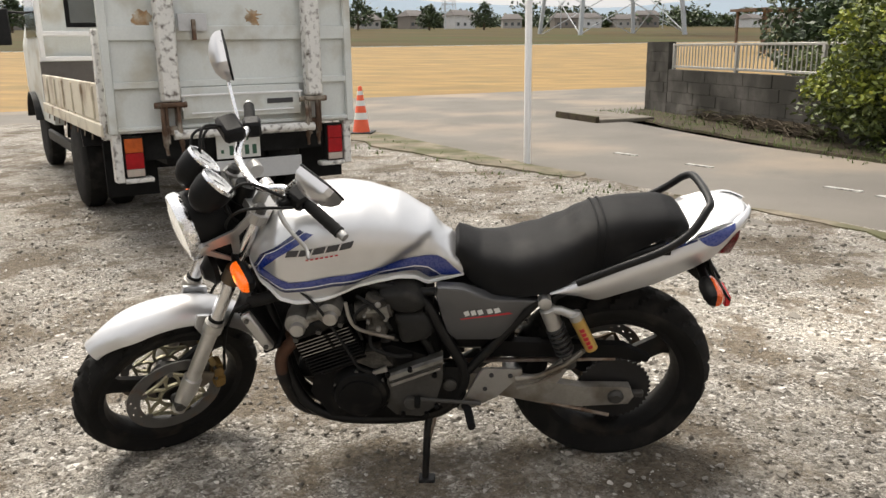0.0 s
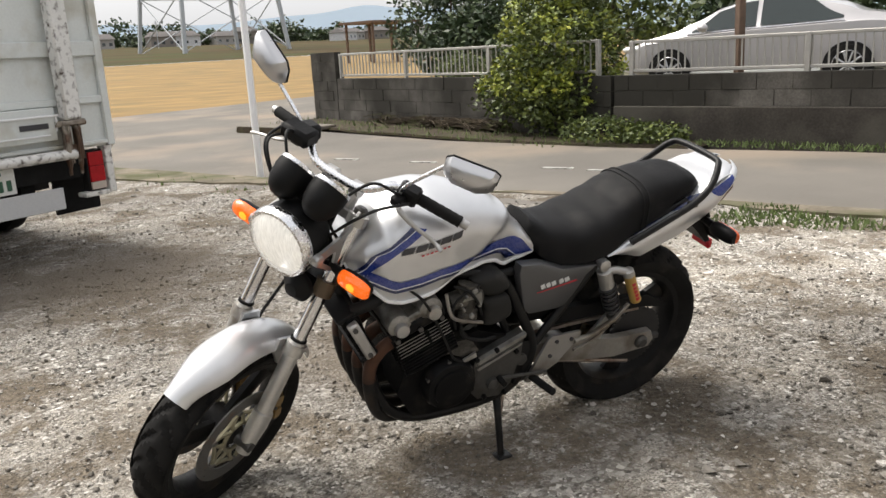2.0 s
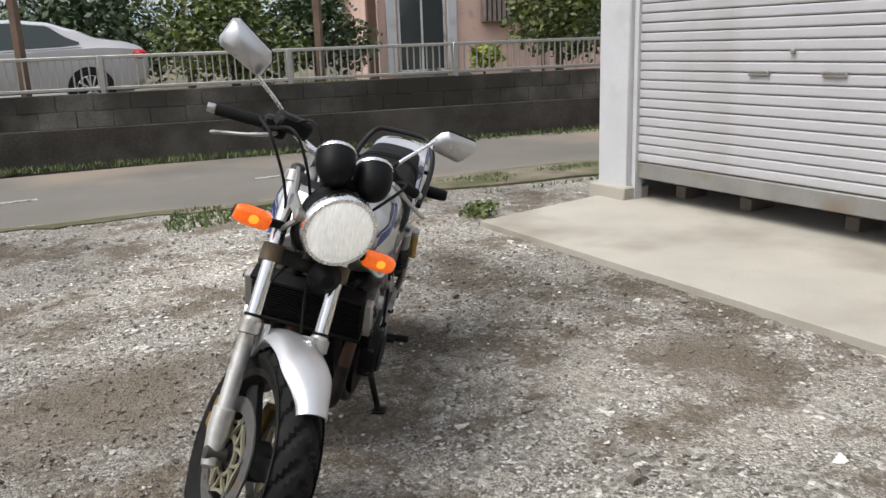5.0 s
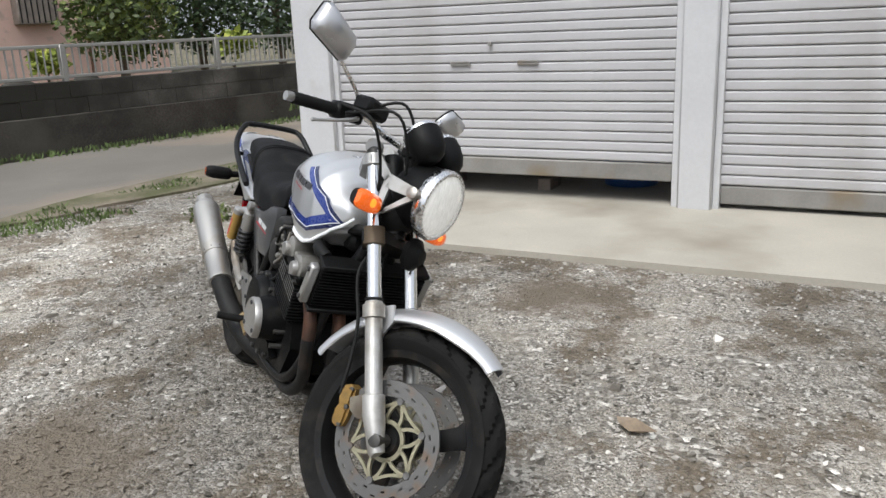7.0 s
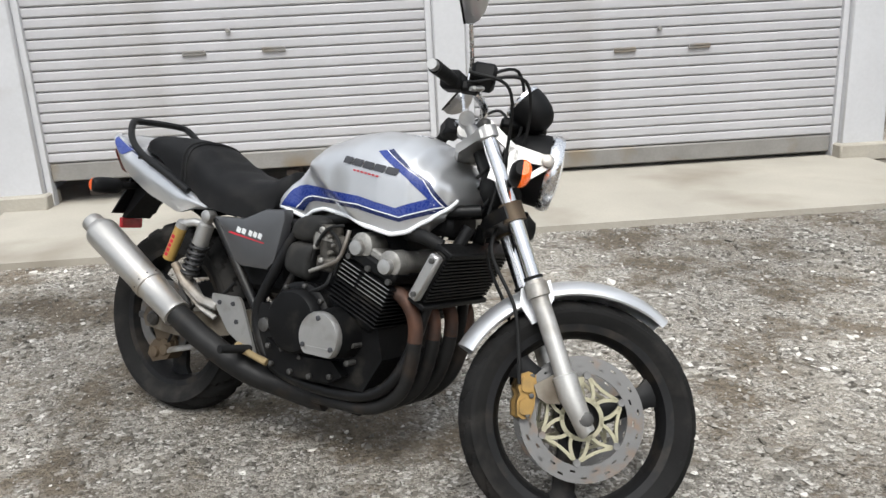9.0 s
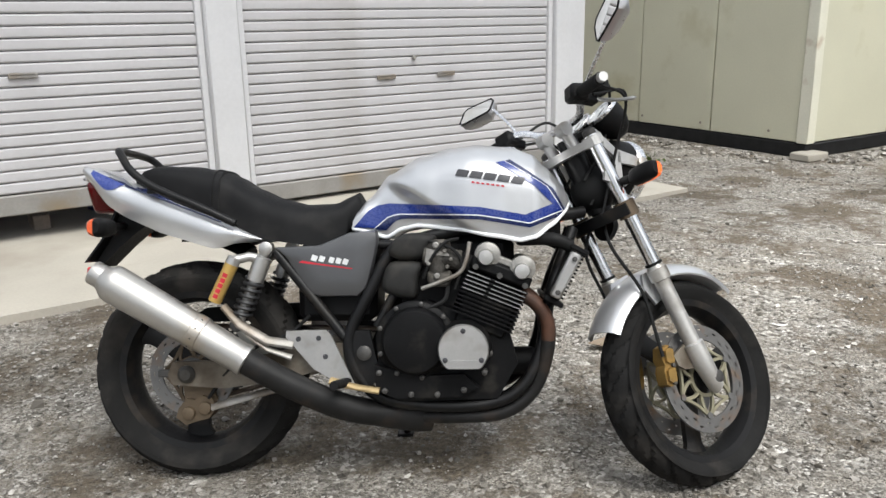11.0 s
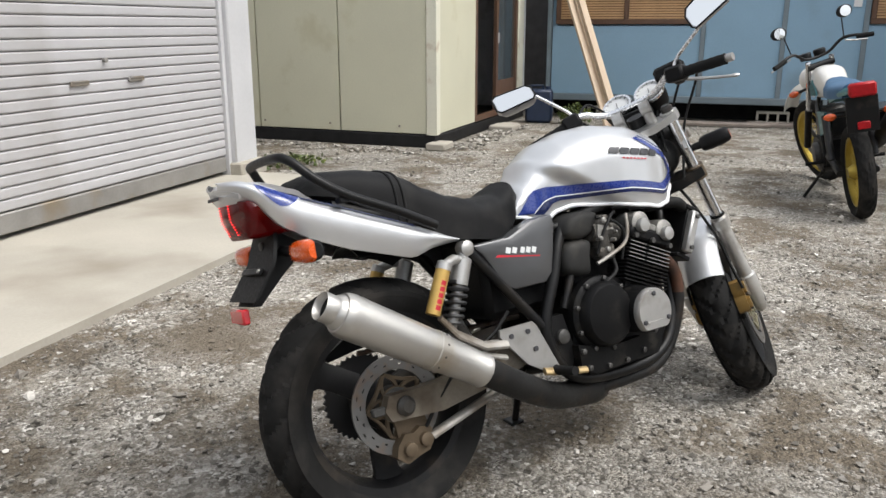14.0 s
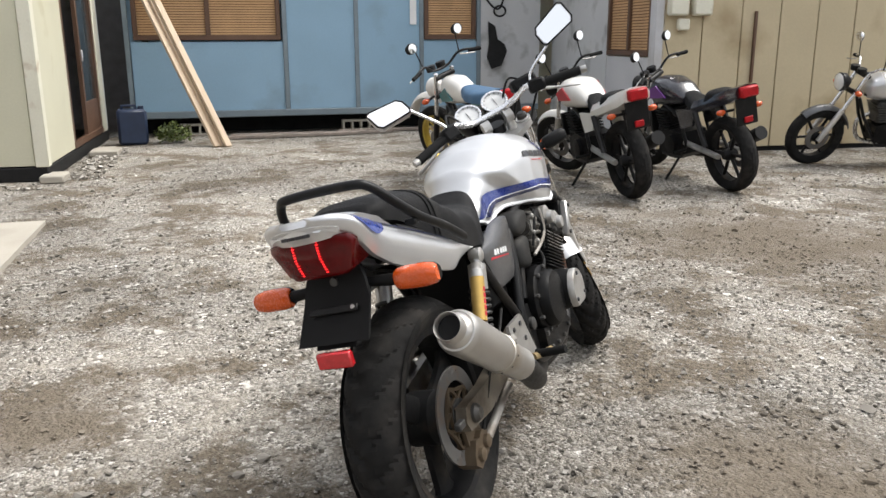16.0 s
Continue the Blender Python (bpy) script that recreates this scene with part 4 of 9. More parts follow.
# ---------- ochre building and its porch ----------
g = G()
V0, W0 = 5.62, -2.49
house = thing("ochre_building", "ochre building with vertical siding boards", "building", m=OC)
for i in range(14):
    x = V0 + i * 0.455
    part("siding_board", G().box(x + 0.005, x + 0.450, W0, W0 + 0.04, 0.05, 3.2, 0.006), M_OCHRE, house)
part("footing", G().box(V0, V0 + 6.4, W0 + 0.03, W0 + 0.2, -0.05, 0.12), M_DARKIN, house)
part("core", G().box(V0 + 0.04, V0 + 6.4, W0 + 0.045, W0 + 4.5, 0.0, 3.2), M_OCHRE, house)
part("roof", G().box(V0 - 0.3, V0 + 6.7, W0 - 0.4, W0 + 4.6, 3.2, 3.3), M_ROOFDARK, house)
for x in (V0 + 0.03, V0 + 0.30):
    mb = part("meter_box", G().box(x, x + 0.22, W0 - 0.10, W0, 1.45, 1.84, 0.02), M_CREAM_TRIM, house, "cream electric meter box")
    part("window", G().box(x + 0.06, x + 0.16, W0 - 0.106, W0 - 0.1, 1.64, 1.72), M_GREYWALL, mb)
part("meter_box", G().box(V0 + 0.15, V0 + 0.28, W0 - 0.07, W0, 1.30, 1.42, 0.015), M_CREAM_TRIM, house)
part("strap", G().box(V0 + 1.05, V0 + 1.08, W0 - 0.03, W0, 0.75, 1.5, 0.004), M_BROWNFRAME, house, "thin brown steel strap")
# return wall with a glazed door
part("porch_wall", G().box(V0 - 0.06, V0 + 0.03, W0 + 1.35, 0.9, 0.1, 3.2), M_GREYWALL, house, "grey porch wall")
part("porch_post", G().box(V0 - 0.08, V0 + 0.04, W0 + 0.0, W0 + 0.14, 0.05, 3.2, 0.01), M_POST, house)
pd = part("porch_door", G().box(V0 - 0.05, V0, W0 + 0.16, W0 + 1.35, 0.12, 1.02, 0.006), M_POST, house, "white panelled lower half of a glazed door")
m_ = Matrix.Translation((V0 - 0.06, W0 + 1.35, 0)) @ Matrix.Rotation(radians(-90), 4, "Z")
pw = blind_window(house, 0.0, 1.19, 1.03, 2.3, 0.0)
pw.matrix_basis = m_
# things hanging on the grey wall
hg = G()
hg.tube(curve_pts([(4.50, -0.03, 1.80), (4.62, -0.05, 1.66), (4.72, -0.06, 1.64), (4.80, -0.03, 1.82)], 5), 0.014, 8)
hg.tube([(4.72 + 0.085 * math.cos(a), -0.06, 1.60 + 0.07 * math.sin(a)) for a in [k * math.tau / 16 for k in range(16)]], 0.014, 6, loop=True)
thing("hanging_handlebar", "dark bent handlebar hanging on the grey wall", "spare part", m=BL, g=hg, material=M_BLACKSTEEL, group="hanging parts")
out = [(4.56, 1.46), (4.66, 1.40), (4.70, 1.22), (4.80, 1.16), (4.84, 1.06), (4.76, 0.86), (4.62, 0.82), (4.55, 0.98), (4.58, 1.16)]
thing("hanging_fairing", "black broken fairing piece hanging on the grey wall", "spare part", m=BL, g=G().plate(out, -0.05, -0.02), material=M_BLACKSTEEL, group="hanging parts")


# ---------- motorcycle paints and metals ----------
M_SILVER = mat("silver_paint", (0.62, 0.625, 0.635), 0.36, 0.75, var=0.02, scale=20, fine=400, coat=0.55, rough_var=0.05)
M_BLUEPAINT = mat("blue_paint", (0.010, 0.030, 0.20), 0.25, 0.0, var=0.04, scale=10, fine=200, coat=0.8)
M_NAVYPAINT = mat("navy_paint", (0.008, 0.016, 0.075), 0.25, 0.0, var=0.05, scale=10, fine=200, coat=0.8)
M_PINSTRIPE = mat("pinstripe_white", (0.78, 0.79, 0.80), 0.35, var=0.02)
M_GREYPAINT = mat("graphite_paint", (0.085, 0.086, 0.09), 0.35, 0.45, var=0.04, scale=12, fine=200, coat=0.3)
M_BADGE = mat("badge_dark", (0.05, 0.05, 0.055), 0.4, 0.3)
M_BADGERED = mat("badge_red", (0.45, 0.015, 0.03), 0.4)
M_VINYL = mat("black_vinyl", (0.008, 0.008, 0.0085), 0.6, spec=0.16, var=0.2, scale=14, fine=420, bump=0.22, dirt=(0.022, 0.021, 0.02), dirt_amount=0.12, dirt_scale=9)
M_FRAME = mat("frame_black", (0.006, 0.006, 0.0063), 0.38, 0.0, spec=0.25, var=0.2, scale=10, fine=120, dirt=(0.025, 0.021, 0.017), dirt_amount=0.18, dirt_scale=12)
M_PLASTIC = mat("black_plastic", (0.006, 0.006, 0.0063), 0.5, spec=0.16, var=0.2, scale=10, fine=150, bump=0.05)
M_ENGINE = mat("engine_black", (0.005, 0.005, 0.0053), 0.45, 0.0, spec=0.13, var=0.3, scale=14, fine=120, dirt=(0.024, 0.022, 0.019), dirt_amount=0.15, dirt_scale=16)
M_ENGGREY = mat("engine_grey", (0.075, 0.073, 0.070), 0.5, 0.55, var=0.2, scale=16, fine=120, dirt=(0.05, 0.045, 0.038), dirt_amount=0.25, dirt_scale=18)
M_ALU = mat("cast_aluminium", (0.46, 0.452, 0.437), 0.42, 0.85, var=0.08, scale=12, fine=160, dirt=(0.26, 0.23, 0.19), dirt_amount=0.16, dirt_scale=10)
M_SWING = mat("swing_arm_aluminium", (0.34, 0.325, 0.30), 0.5, 0.65, var=0.16, scale=10, fine=120, dirt=(0.15, 0.12, 0.09), dirt_amount=0.42, dirt_scale=9)
# Darker copy of M_SWING: shade on the right arm painted in with grime.
M_SWINGDARK = mat("shaded_grimy_swing_arm", (0.20, 0.175, 0.14), 0.6, 0.4, var=0.2, scale=12, fine=120, dirt=(0.085, 0.065, 0.045), dirt_amount=0.45, dirt_scale=10)
M_FINEDGE = mat("polished_fin", (0.40, 0.395, 0.385), 0.35, 0.9, var=0.05)
M_CARB = mat("dirty_carburettor", (0.060, 0.056, 0.050), 0.55, 0.35, spec=0.3, var=0.45, scale=30, fine=160, bump=0.5, dirt=(0.14, 0.128, 0.11), dirt_amount=0.3, dirt_scale=26)
M_SATIN = mat("satin_muffler", (0.50, 0.485, 0.46), 0.40, 0.9, var=0.05, scale=9, fine=140, dirt=(0.40, 0.34, 0.26), dirt_amount=0.14, dirt_scale=7)
M_CHROME = mat("chrome", (0.80, 0.80, 0.81), 0.09, 1.0, var=0.02, scale=10, fine=120, rough_var=0.3)
M_FORKTUBE = mat("fork_chrome", (0.74, 0.74, 0.75), 0.16, 1.0, var=0.03)
M_FORKLOW = mat("fork_lower", (0.58, 0.57, 0.545), 0.42, 0.75, var=0.08, scale=10, fine=120, dirt=(0.26, 0.23, 0.19), dirt_amount=0.2, dirt_scale=9)
M_GOLD = mat("gold_caliper", (0.27, 0.165, 0.048), 0.45, 0.5, var=0.12, scale=14, fine=100, dirt=(0.16, 0.11, 0.05), dirt_amount=0.25, dirt_scale=18)
M_GOLDCAN = mat("gold_anodised", (0.52, 0.34, 0.10), 0.42, 0.55, var=0.08, scale=14, fine=100, dirt=(0.30, 0.20, 0.08), dirt_amount=0.2, dirt_scale=12)
M_PALEGOLD = mat("pale_gold_rotor", (0.36, 0.335, 0.235), 0.45, 0.6, var=0.08, scale=14, fine=100)
M_DISC = mat("brake_steel", (0.17, 0.167, 0.163), 0.5, 0.7, var=0.06, scale=16, fine=200, dirt=(0.22, 0.15, 0.10), dirt_amount=0.2, dirt_scale=20)
M_REDDISC = mat("weathered_disc", (0.30, 0.26, 0.23), 0.45, 0.85, var=0.15, scale=16, fine=160, dirt=(0.14, 0.08, 0.05), dirt_amount=0.3, dirt_scale=20)
M_RIM = mat("rim_black", (0.009, 0.009, 0.0095), 0.5, 0.05, spec=0.2, var=0.25, scale=10, fine=100, dirt=(0.035, 0.029, 0.023), dirt_amount=0.22, dirt_scale=12)
M_TYRE = mat("tyre_rubber", (0.013, 0.0127, 0.0124), 0.8, spec=0.14, var=0.25, scale=10, fine=90, bump=0.2, dirt=(0.034, 0.031, 0.028), dirt_amount=0.25, dirt_scale=9)
M_RUST = mat("heat_stained_pipe", (0.085, 0.038, 0.022), 0.6, 0.4, var=0.25, scale=14, fine=90, dirt=(0.022, 0.020, 0.019), dirt_amount=0.45, dirt_scale=9)
M_PIPE = mat("black_pipe", (0.012, 0.0117, 0.0115), 0.52, 0.05, spec=0.25, var=0.25, scale=14, fine=90, dirt=(0.035, 0.026, 0.020), dirt_amount=0.2, dirt_scale=12)
M_AMBER = mat("amber_lens", (0.62, 0.085, 0.008), 0.22, var=0.08, scale=60, fine=300, coat=0.6)
M_AMBERLIT = mat("amber_bulb", (1.0, 0.35, 0.02), 0.3, emit=(1.0, 0.26, 0.02), power=0.85)
M_REDLENS = mat("red_lens", (0.050, 0.0015, 0.002), 0.16, var=0.3, scale=30, fine=300, coat=0.05, spec=0.3, emit=(1.0, 0.004, 0.006), power=0.010)
M_REDREFL = mat("red_reflector", (0.50, 0.012, 0.018), 0.18, var=0.12, scale=60, fine=300, coat=0.6)
M_LED = mat("led_red", (1, 0.05, 0.03), 0.3, emit=(1.0, 0.012, 0.02), power=1.3)
M_MIRRORGLASS = mat("mirror_glass", (0.92, 0.93, 0.93), 0.015, 1.0, var=0.0, rough_var=0.0)
M_MIRRORBACK = mat("mirror_shell", (0.52, 0.52, 0.53), 0.30, 0.85, var=0.02)
M_AMBERGLOW = mat("lit_amber_lens", (0.70, 0.10, 0.008), 0.22, var=0.08, scale=60, fine=300, coat=0.6, emit=(1.0, 0.16, 0.008), power=0.35)
M_DIAL = mat("dial_face", (0.62, 0.63, 0.63), 0.5, var=0.06, scale=40, fine=200)
M_CLEARLENS = mat("headlamp_glass", (0.82, 0.82, 0.80), 0.14, 0.25, var=0.12, scale=70, fine=160, coat=1.0, stretch=(1, 4, 0.6), bump=0.3)
M_LITLENS = mat("lit_headlamp_glass", (0.80, 0.80, 0.78), 0.12, 0.15, var=0.15, scale=60, fine=120, coat=1.0, stretch=(1, 5, 0.5), bump=0.15, emit=(1.0, 0.96, 0.88), power=0.21)
M_OLDBRASS = mat("oxidised_clamp", (0.115, 0.085, 0.055), 0.55, 0.5, var=0.15, scale=14, fine=100)
M_HOSE = mat("hose_rubber", (0.010, 0.010, 0.010), 0.6, spec=0.2, var=0.2)
M_SPRING = mat("shock_spring", (0.022, 0.022, 0.023), 0.45, 0.3, var=0.15)
M_BRASSPEG = mat("brass_pedal", (0.36, 0.27, 0.14), 0.45, 0.7, var=0.1, scale=10, fine=90)

# ---------- the motorcycle ----------
BIKE = Matrix.Translation((0.0077, -0.0698, 0.0)) @ Matrix.Rotation(radians(187.76), 4, "Z") @ Matrix.Rotation(radians(-15.25), 4, "X") @ Matrix.Translation((0, -0.0165, 0)) @ Matrix.Rotation(radians(-2.6), 4, "Z")
bike = thing("motorcycle", "silver naked motorcycle with blue tank stripes leaning on its side stand", "motorcycle", m=BIKE)
RF, RR = 0.289, 0.312          # tyre radii
XF, XR = 0.688, -0.7050        # axles
RAKE = radians(25.25)
STEER_AXIS = Vector((-math.sin(RAKE), 0, math.cos(RAKE)))
STEER_PT = Vector((0.7975, 0, 0))
SINK = 0.012                   # tyres press into the gravel
FO = -0.014                    # fork line behind the axle
ZF = RF - SINK - 0.022         # height of the front axle: the front end sits low
STEER = Matrix.Translation(STEER_PT) @ Matrix.Rotation(radians(35), 4, STEER_AXIS) @ Matrix.Translation(-STEER_PT)


def on_fork(s, y=0.0, fwd=0.0):
    """A point s metres up the fork line from the front axle; fwd: ahead of it, square to it."""
    return (XF - math.sin(RAKE) * s + math.cos(RAKE) * fwd, y, ZF + math.cos(RAKE) * s + math.sin(RAKE) * fwd)


def tyre_geo(R, width, rim, x, groove=True, n=224, seed=0):
    """Round-crowned tyre with cut tread grooves."""
    h = width / 2
    prof = [(rim - 0.012, -h * 0.60), (rim + 0.008, -h * 0.74), (rim + (R - rim) * 0.35, -h * 0.95), (rim + (R - rim) * 0.6, -h)]
    m = 15
    for i in range(m):
        a = -1 + 2 * i / (m - 1)
        ang = a * radians(62)
        crown = h / math.sin(radians(62))
        prof.append((R - crown * (1 - math.cos(ang)), crown * math.sin(ang) * 0.985))
    prof += [(rim + (R - rim) * 0.6, h), (rim + (R - rim) * 0.35, h * 0.95), (rim + 0.008, h * 0.74), (rim - 0.012, h * 0.60)]
    rings = []
    for k in range(n):
        t = k / n * math.tau
        ring = []
        for i, (r, y) in enumerate(prof):
            dr = 0.0
            if groove and 5 <= i <= 17:
                ph = k / n * 22 + 1.1 * (abs(y) / h) ** 1.5 + (0.5 if y > 0 else 0)
                if (ph % 1.0) < 0.30 and 0.16 < abs(y) / h < 0.96:
                    dr = 0.009
                if abs(y) / h < 0.08 and (k % 20) < 14:
                    dr = 0.003
            ring.append((x + (r - dr) * math.cos(t), y, 0 + (r - dr) * math.sin(t)))
        rings.append(ring)
    g = G()
    g.loft(rings, closed=False, caps=False, loop=True)
    return g


def move(g, dz):
    g.v = [(a, b, c + dz) for a, b, c in g.v]
    return g


def wheel(parent, x, R, width, rim, hub, spokes, m=None, centre=0.3, name="front_wheel", twist=0.0, spoke_w=0.05):
    w = new(name)
    w.parent = parent
    R0, R = R, centre
    part("tyre", move(tyre_geo(R0, width, rim, x), R), M_TYRE, w, "black road tyre with dusty tread", sharp=30, m=m)
    g = G()
    hw = width * 0.36
    prof = [(rim + 0.004, -hw), (rim - 0.014, -hw + 0.004), (rim - 0.022, -hw * 0.55), (rim - 0.030, 0), (rim - 0.022, hw * 0.55), (rim - 0.014, hw - 0.004), (rim + 0.004, hw), (rim - 0.004, hw * 0.5), (rim - 0.012, 0), (rim - 0.004, -hw * 0.5)]
    g.lathe(prof, (x, 0, R), "y", 64, loop=True)
    for i in range(spokes):
        a = i * math.tau / spokes + 0.35
        pts = []
        for k in range(6):
            t = k / 5
            r = hub * 0.8 + (rim - 0.016 - hub * 0.8) * t
            b = a + twist * t
            pts.append((x + r * math.cos(b), 0, R + r * math.sin(b)))
        ww = [spoke_w * (0.62 + 0.10 * abs(t - 0.5)) * 0.5 for t in (0, 0.2, 0.4, 0.6, 0.8, 1)]
        ww[-1] *= 1.5
        rings = []
        for k, p in enumerate(pts):
            q = pts[min(5, k + 1)]
            o = pts[max(0, k - 1)]
            d = Vector((q[0] - o[0], 0, q[2] - o[2])).normalized()
            s = Vector((-d.z, 0, d.x))
            th = 0.016
            c = Vector(p)
            rings.append([c + s * ww[k] + Vector((0, th * 0.5, 0)), c + s * ww[k] * 0.5 + Vector((0, th, 0)), c - s * ww[k] * 0.5 + Vector((0, th, 0)), c - s * ww[k] + Vector((0, th * 0.5, 0)),
                          c - s * ww[k] - Vector((0, th * 0.5, 0)), c - s * ww[k] * 0.5 - Vector((0, th, 0)), c + s * ww[k] * 0.5 - Vector((0, th, 0)), c + s * ww[k] - Vector((0, th * 0.5, 0))])
        g.loft(rings)
    g.lathe([(hub * 0.55, -0.06), (hub, -0.035), (hub, 0.035), (hub * 0.55, 0.06)], (x, 0, R), "y", 24)
    part("rim", g, M_RIM, w, "black cast spoke rim", m=m)
    return w


def rotor_geo(r0, r1, y, x, z, holes=True, t=0.0025, n=60):
    """A drilled disc ring: two radial bands of holes left open as notched faces."""
    g = G()
    rr = [r0, r0 + (r1 - r0) * 0.30, r0 + (r1 - r0) * 0.42, r0 + (r1 - r0) * 0.62, r0 + (r1 - r0) * 0.74, r1]
    for side in (-t, t):
        vs = [(x + r * math.cos(k * math.tau / n), y + side, z + r * math.sin(k * math.tau / n)) for r in rr for k in range(n)]
        fs = []
        for a in range(5):
            for k in range(n):
                if holes and ((a == 1 and k % 4 == 0) or (a == 3 and k % 4 == 2)):
                    continue
                j = (k + 1) % n
                fs.append((a * n + k, a * n + j, (a + 1) * n + j, (a + 1) * n + k))
        g.put(vs, fs)
    for r in (r0, r1):
        g.loft([[(x + r * math.cos(k * math.tau / n), y + s, z + r * math.sin(k * math.tau / n)) for k in range(n)] for s in (-t, t)], caps=False)
    return g


def carrier_geo(r_hub, r_out, y, x, z, arms=6, t=0.004):
    """Open carrier between hub and disc: a hub ring, and paired curved arms to each bobbin, tied by scalloped arcs."""
    bars = []

    def at(r, a):
        return (x + r * math.cos(a), y, z + r * math.sin(a))

    def bar(pts, w):
        """A flat bar along points in the wheel's plane."""
        P = [Vector(p) for p in pts]
        rings = []
        for i, p in enumerate(P):
            d = (P[min(i + 1, len(P) - 1)] - P[max(i - 1, 0)]).normalized()
            e = Vector((-d.z, 0, d.x)) * w
            rings.append([p + e + Vector((0, t, 0)), p - e + Vector((0, t, 0)), p - e - Vector((0, t, 0)), p + e - Vector((0, t, 0))])
        bars.append(G().loft(rings))

    for k in range(arms):
        a, step = (k + 0.5) * math.tau / arms, math.tau / arms
        for q in (-1, 1):
            bar(curve_pts([at(r_hub - 0.002, a + q * 0.40 * step), at(r_hub + 0.35 * (r_out - r_hub), a + q * 0.30 * step), at(r_hub + 0.75 * (r_out - r_hub), a + q * 0.14 * step), at(r_out + 0.002, a + q * 0.02)], 4), 0.0042)
        bar(curve_pts([at(r_out - 0.004, a + 0.10 * step), at(r_out - 0.014, a + 0.30 * step), at(r_out - 0.017, a + 0.50 * step), at(r_out - 0.014, a + 0.70 * step), at(r_out - 0.004, a + 0.90 * step)], 4), 0.0038)
    return G().lathe([(r_hub - 0.004, -t), (r_hub + 0.006, -t), (r_hub + 0.006, t), (r_hub - 0.004, t)], (x, y, z), "y", 40, loop=True), bars


# wheels
fw = wheel(bike, XF, RF, 0.120, 0.222, 0.052, 3, STEER, ZF, name="front_wheel", twist=0.12, spoke_w=0.085)
for sy in (-1, 1):
    d = part("brake_disc", rotor_geo(0.108, 0.148, sy * 0.062, XF, ZF), M_DISC, fw, "drilled steel brake disc", m=STEER)
    ring_, bars_ = carrier_geo(0.046, 0.100, sy * 0.062, XF, ZF)
    part("carrier", ring_, M_PALEGOLD, d, "pale gold disc carrier ring", m=STEER)
    for b_ in bars_:
        part("carrier_arm", b_, M_PALEGOLD, d, "pale gold carrier arm", m=STEER)
    for k in range(6):
        a = (k + 0.5) * math.tau / 6
        part("bobbin", G().lathe([(0.004, sy * 0.068), (0.009, sy * 0.0685), (0.0095, sy * 0.066), (0.0095, sy * 0.060)], (XF + 0.102 * math.cos(a), 0, ZF + 0.102 * math.sin(a)), "y", 10), M_DISC, d, m=STEER)
rw = wheel(bike, XR, RR, 0.160, 0.222, 0.070, 3, None, RR - SINK, name="rear_wheel", twist=0.12, spoke_w=0.10)
d = part("brake_disc", rotor_geo(0.086, 0.122, -0.088, XR, RR - SINK), M_DISC, rw, "drilled steel rear brake disc")
ring_, bars_ = carrier_geo(0.040, 0.080, -0.088, XR, RR - SINK, 5)
part("carrier", ring_, M_OLDBRASS, d, "dull brown disc carrier ring")
for b_ in bars_:
    part("carrier_arm", b_, M_OLDBRASS, d)
part("hub_boss", G().lathe([(0.045, -0.06), (0.042, -0.096), (0.03, -0.100), (0.002, -0.100)], (XR, 0, RR - SINK), "y", 24), M_ENGGREY, d)
g = G()
n = 80
ring = []
for k in range(n):
    r = 0.108 + (0.006 if k % 2 else -0.002)
    ring.append((r * math.cos(k * math.tau / n) + XR, r * math.sin(k * math.tau / n) + RR - SINK))
g.plate(ring, 0.088, 0.094)
part("sprocket", g, M_SPRING, rw, "dull toothed rear sprocket")

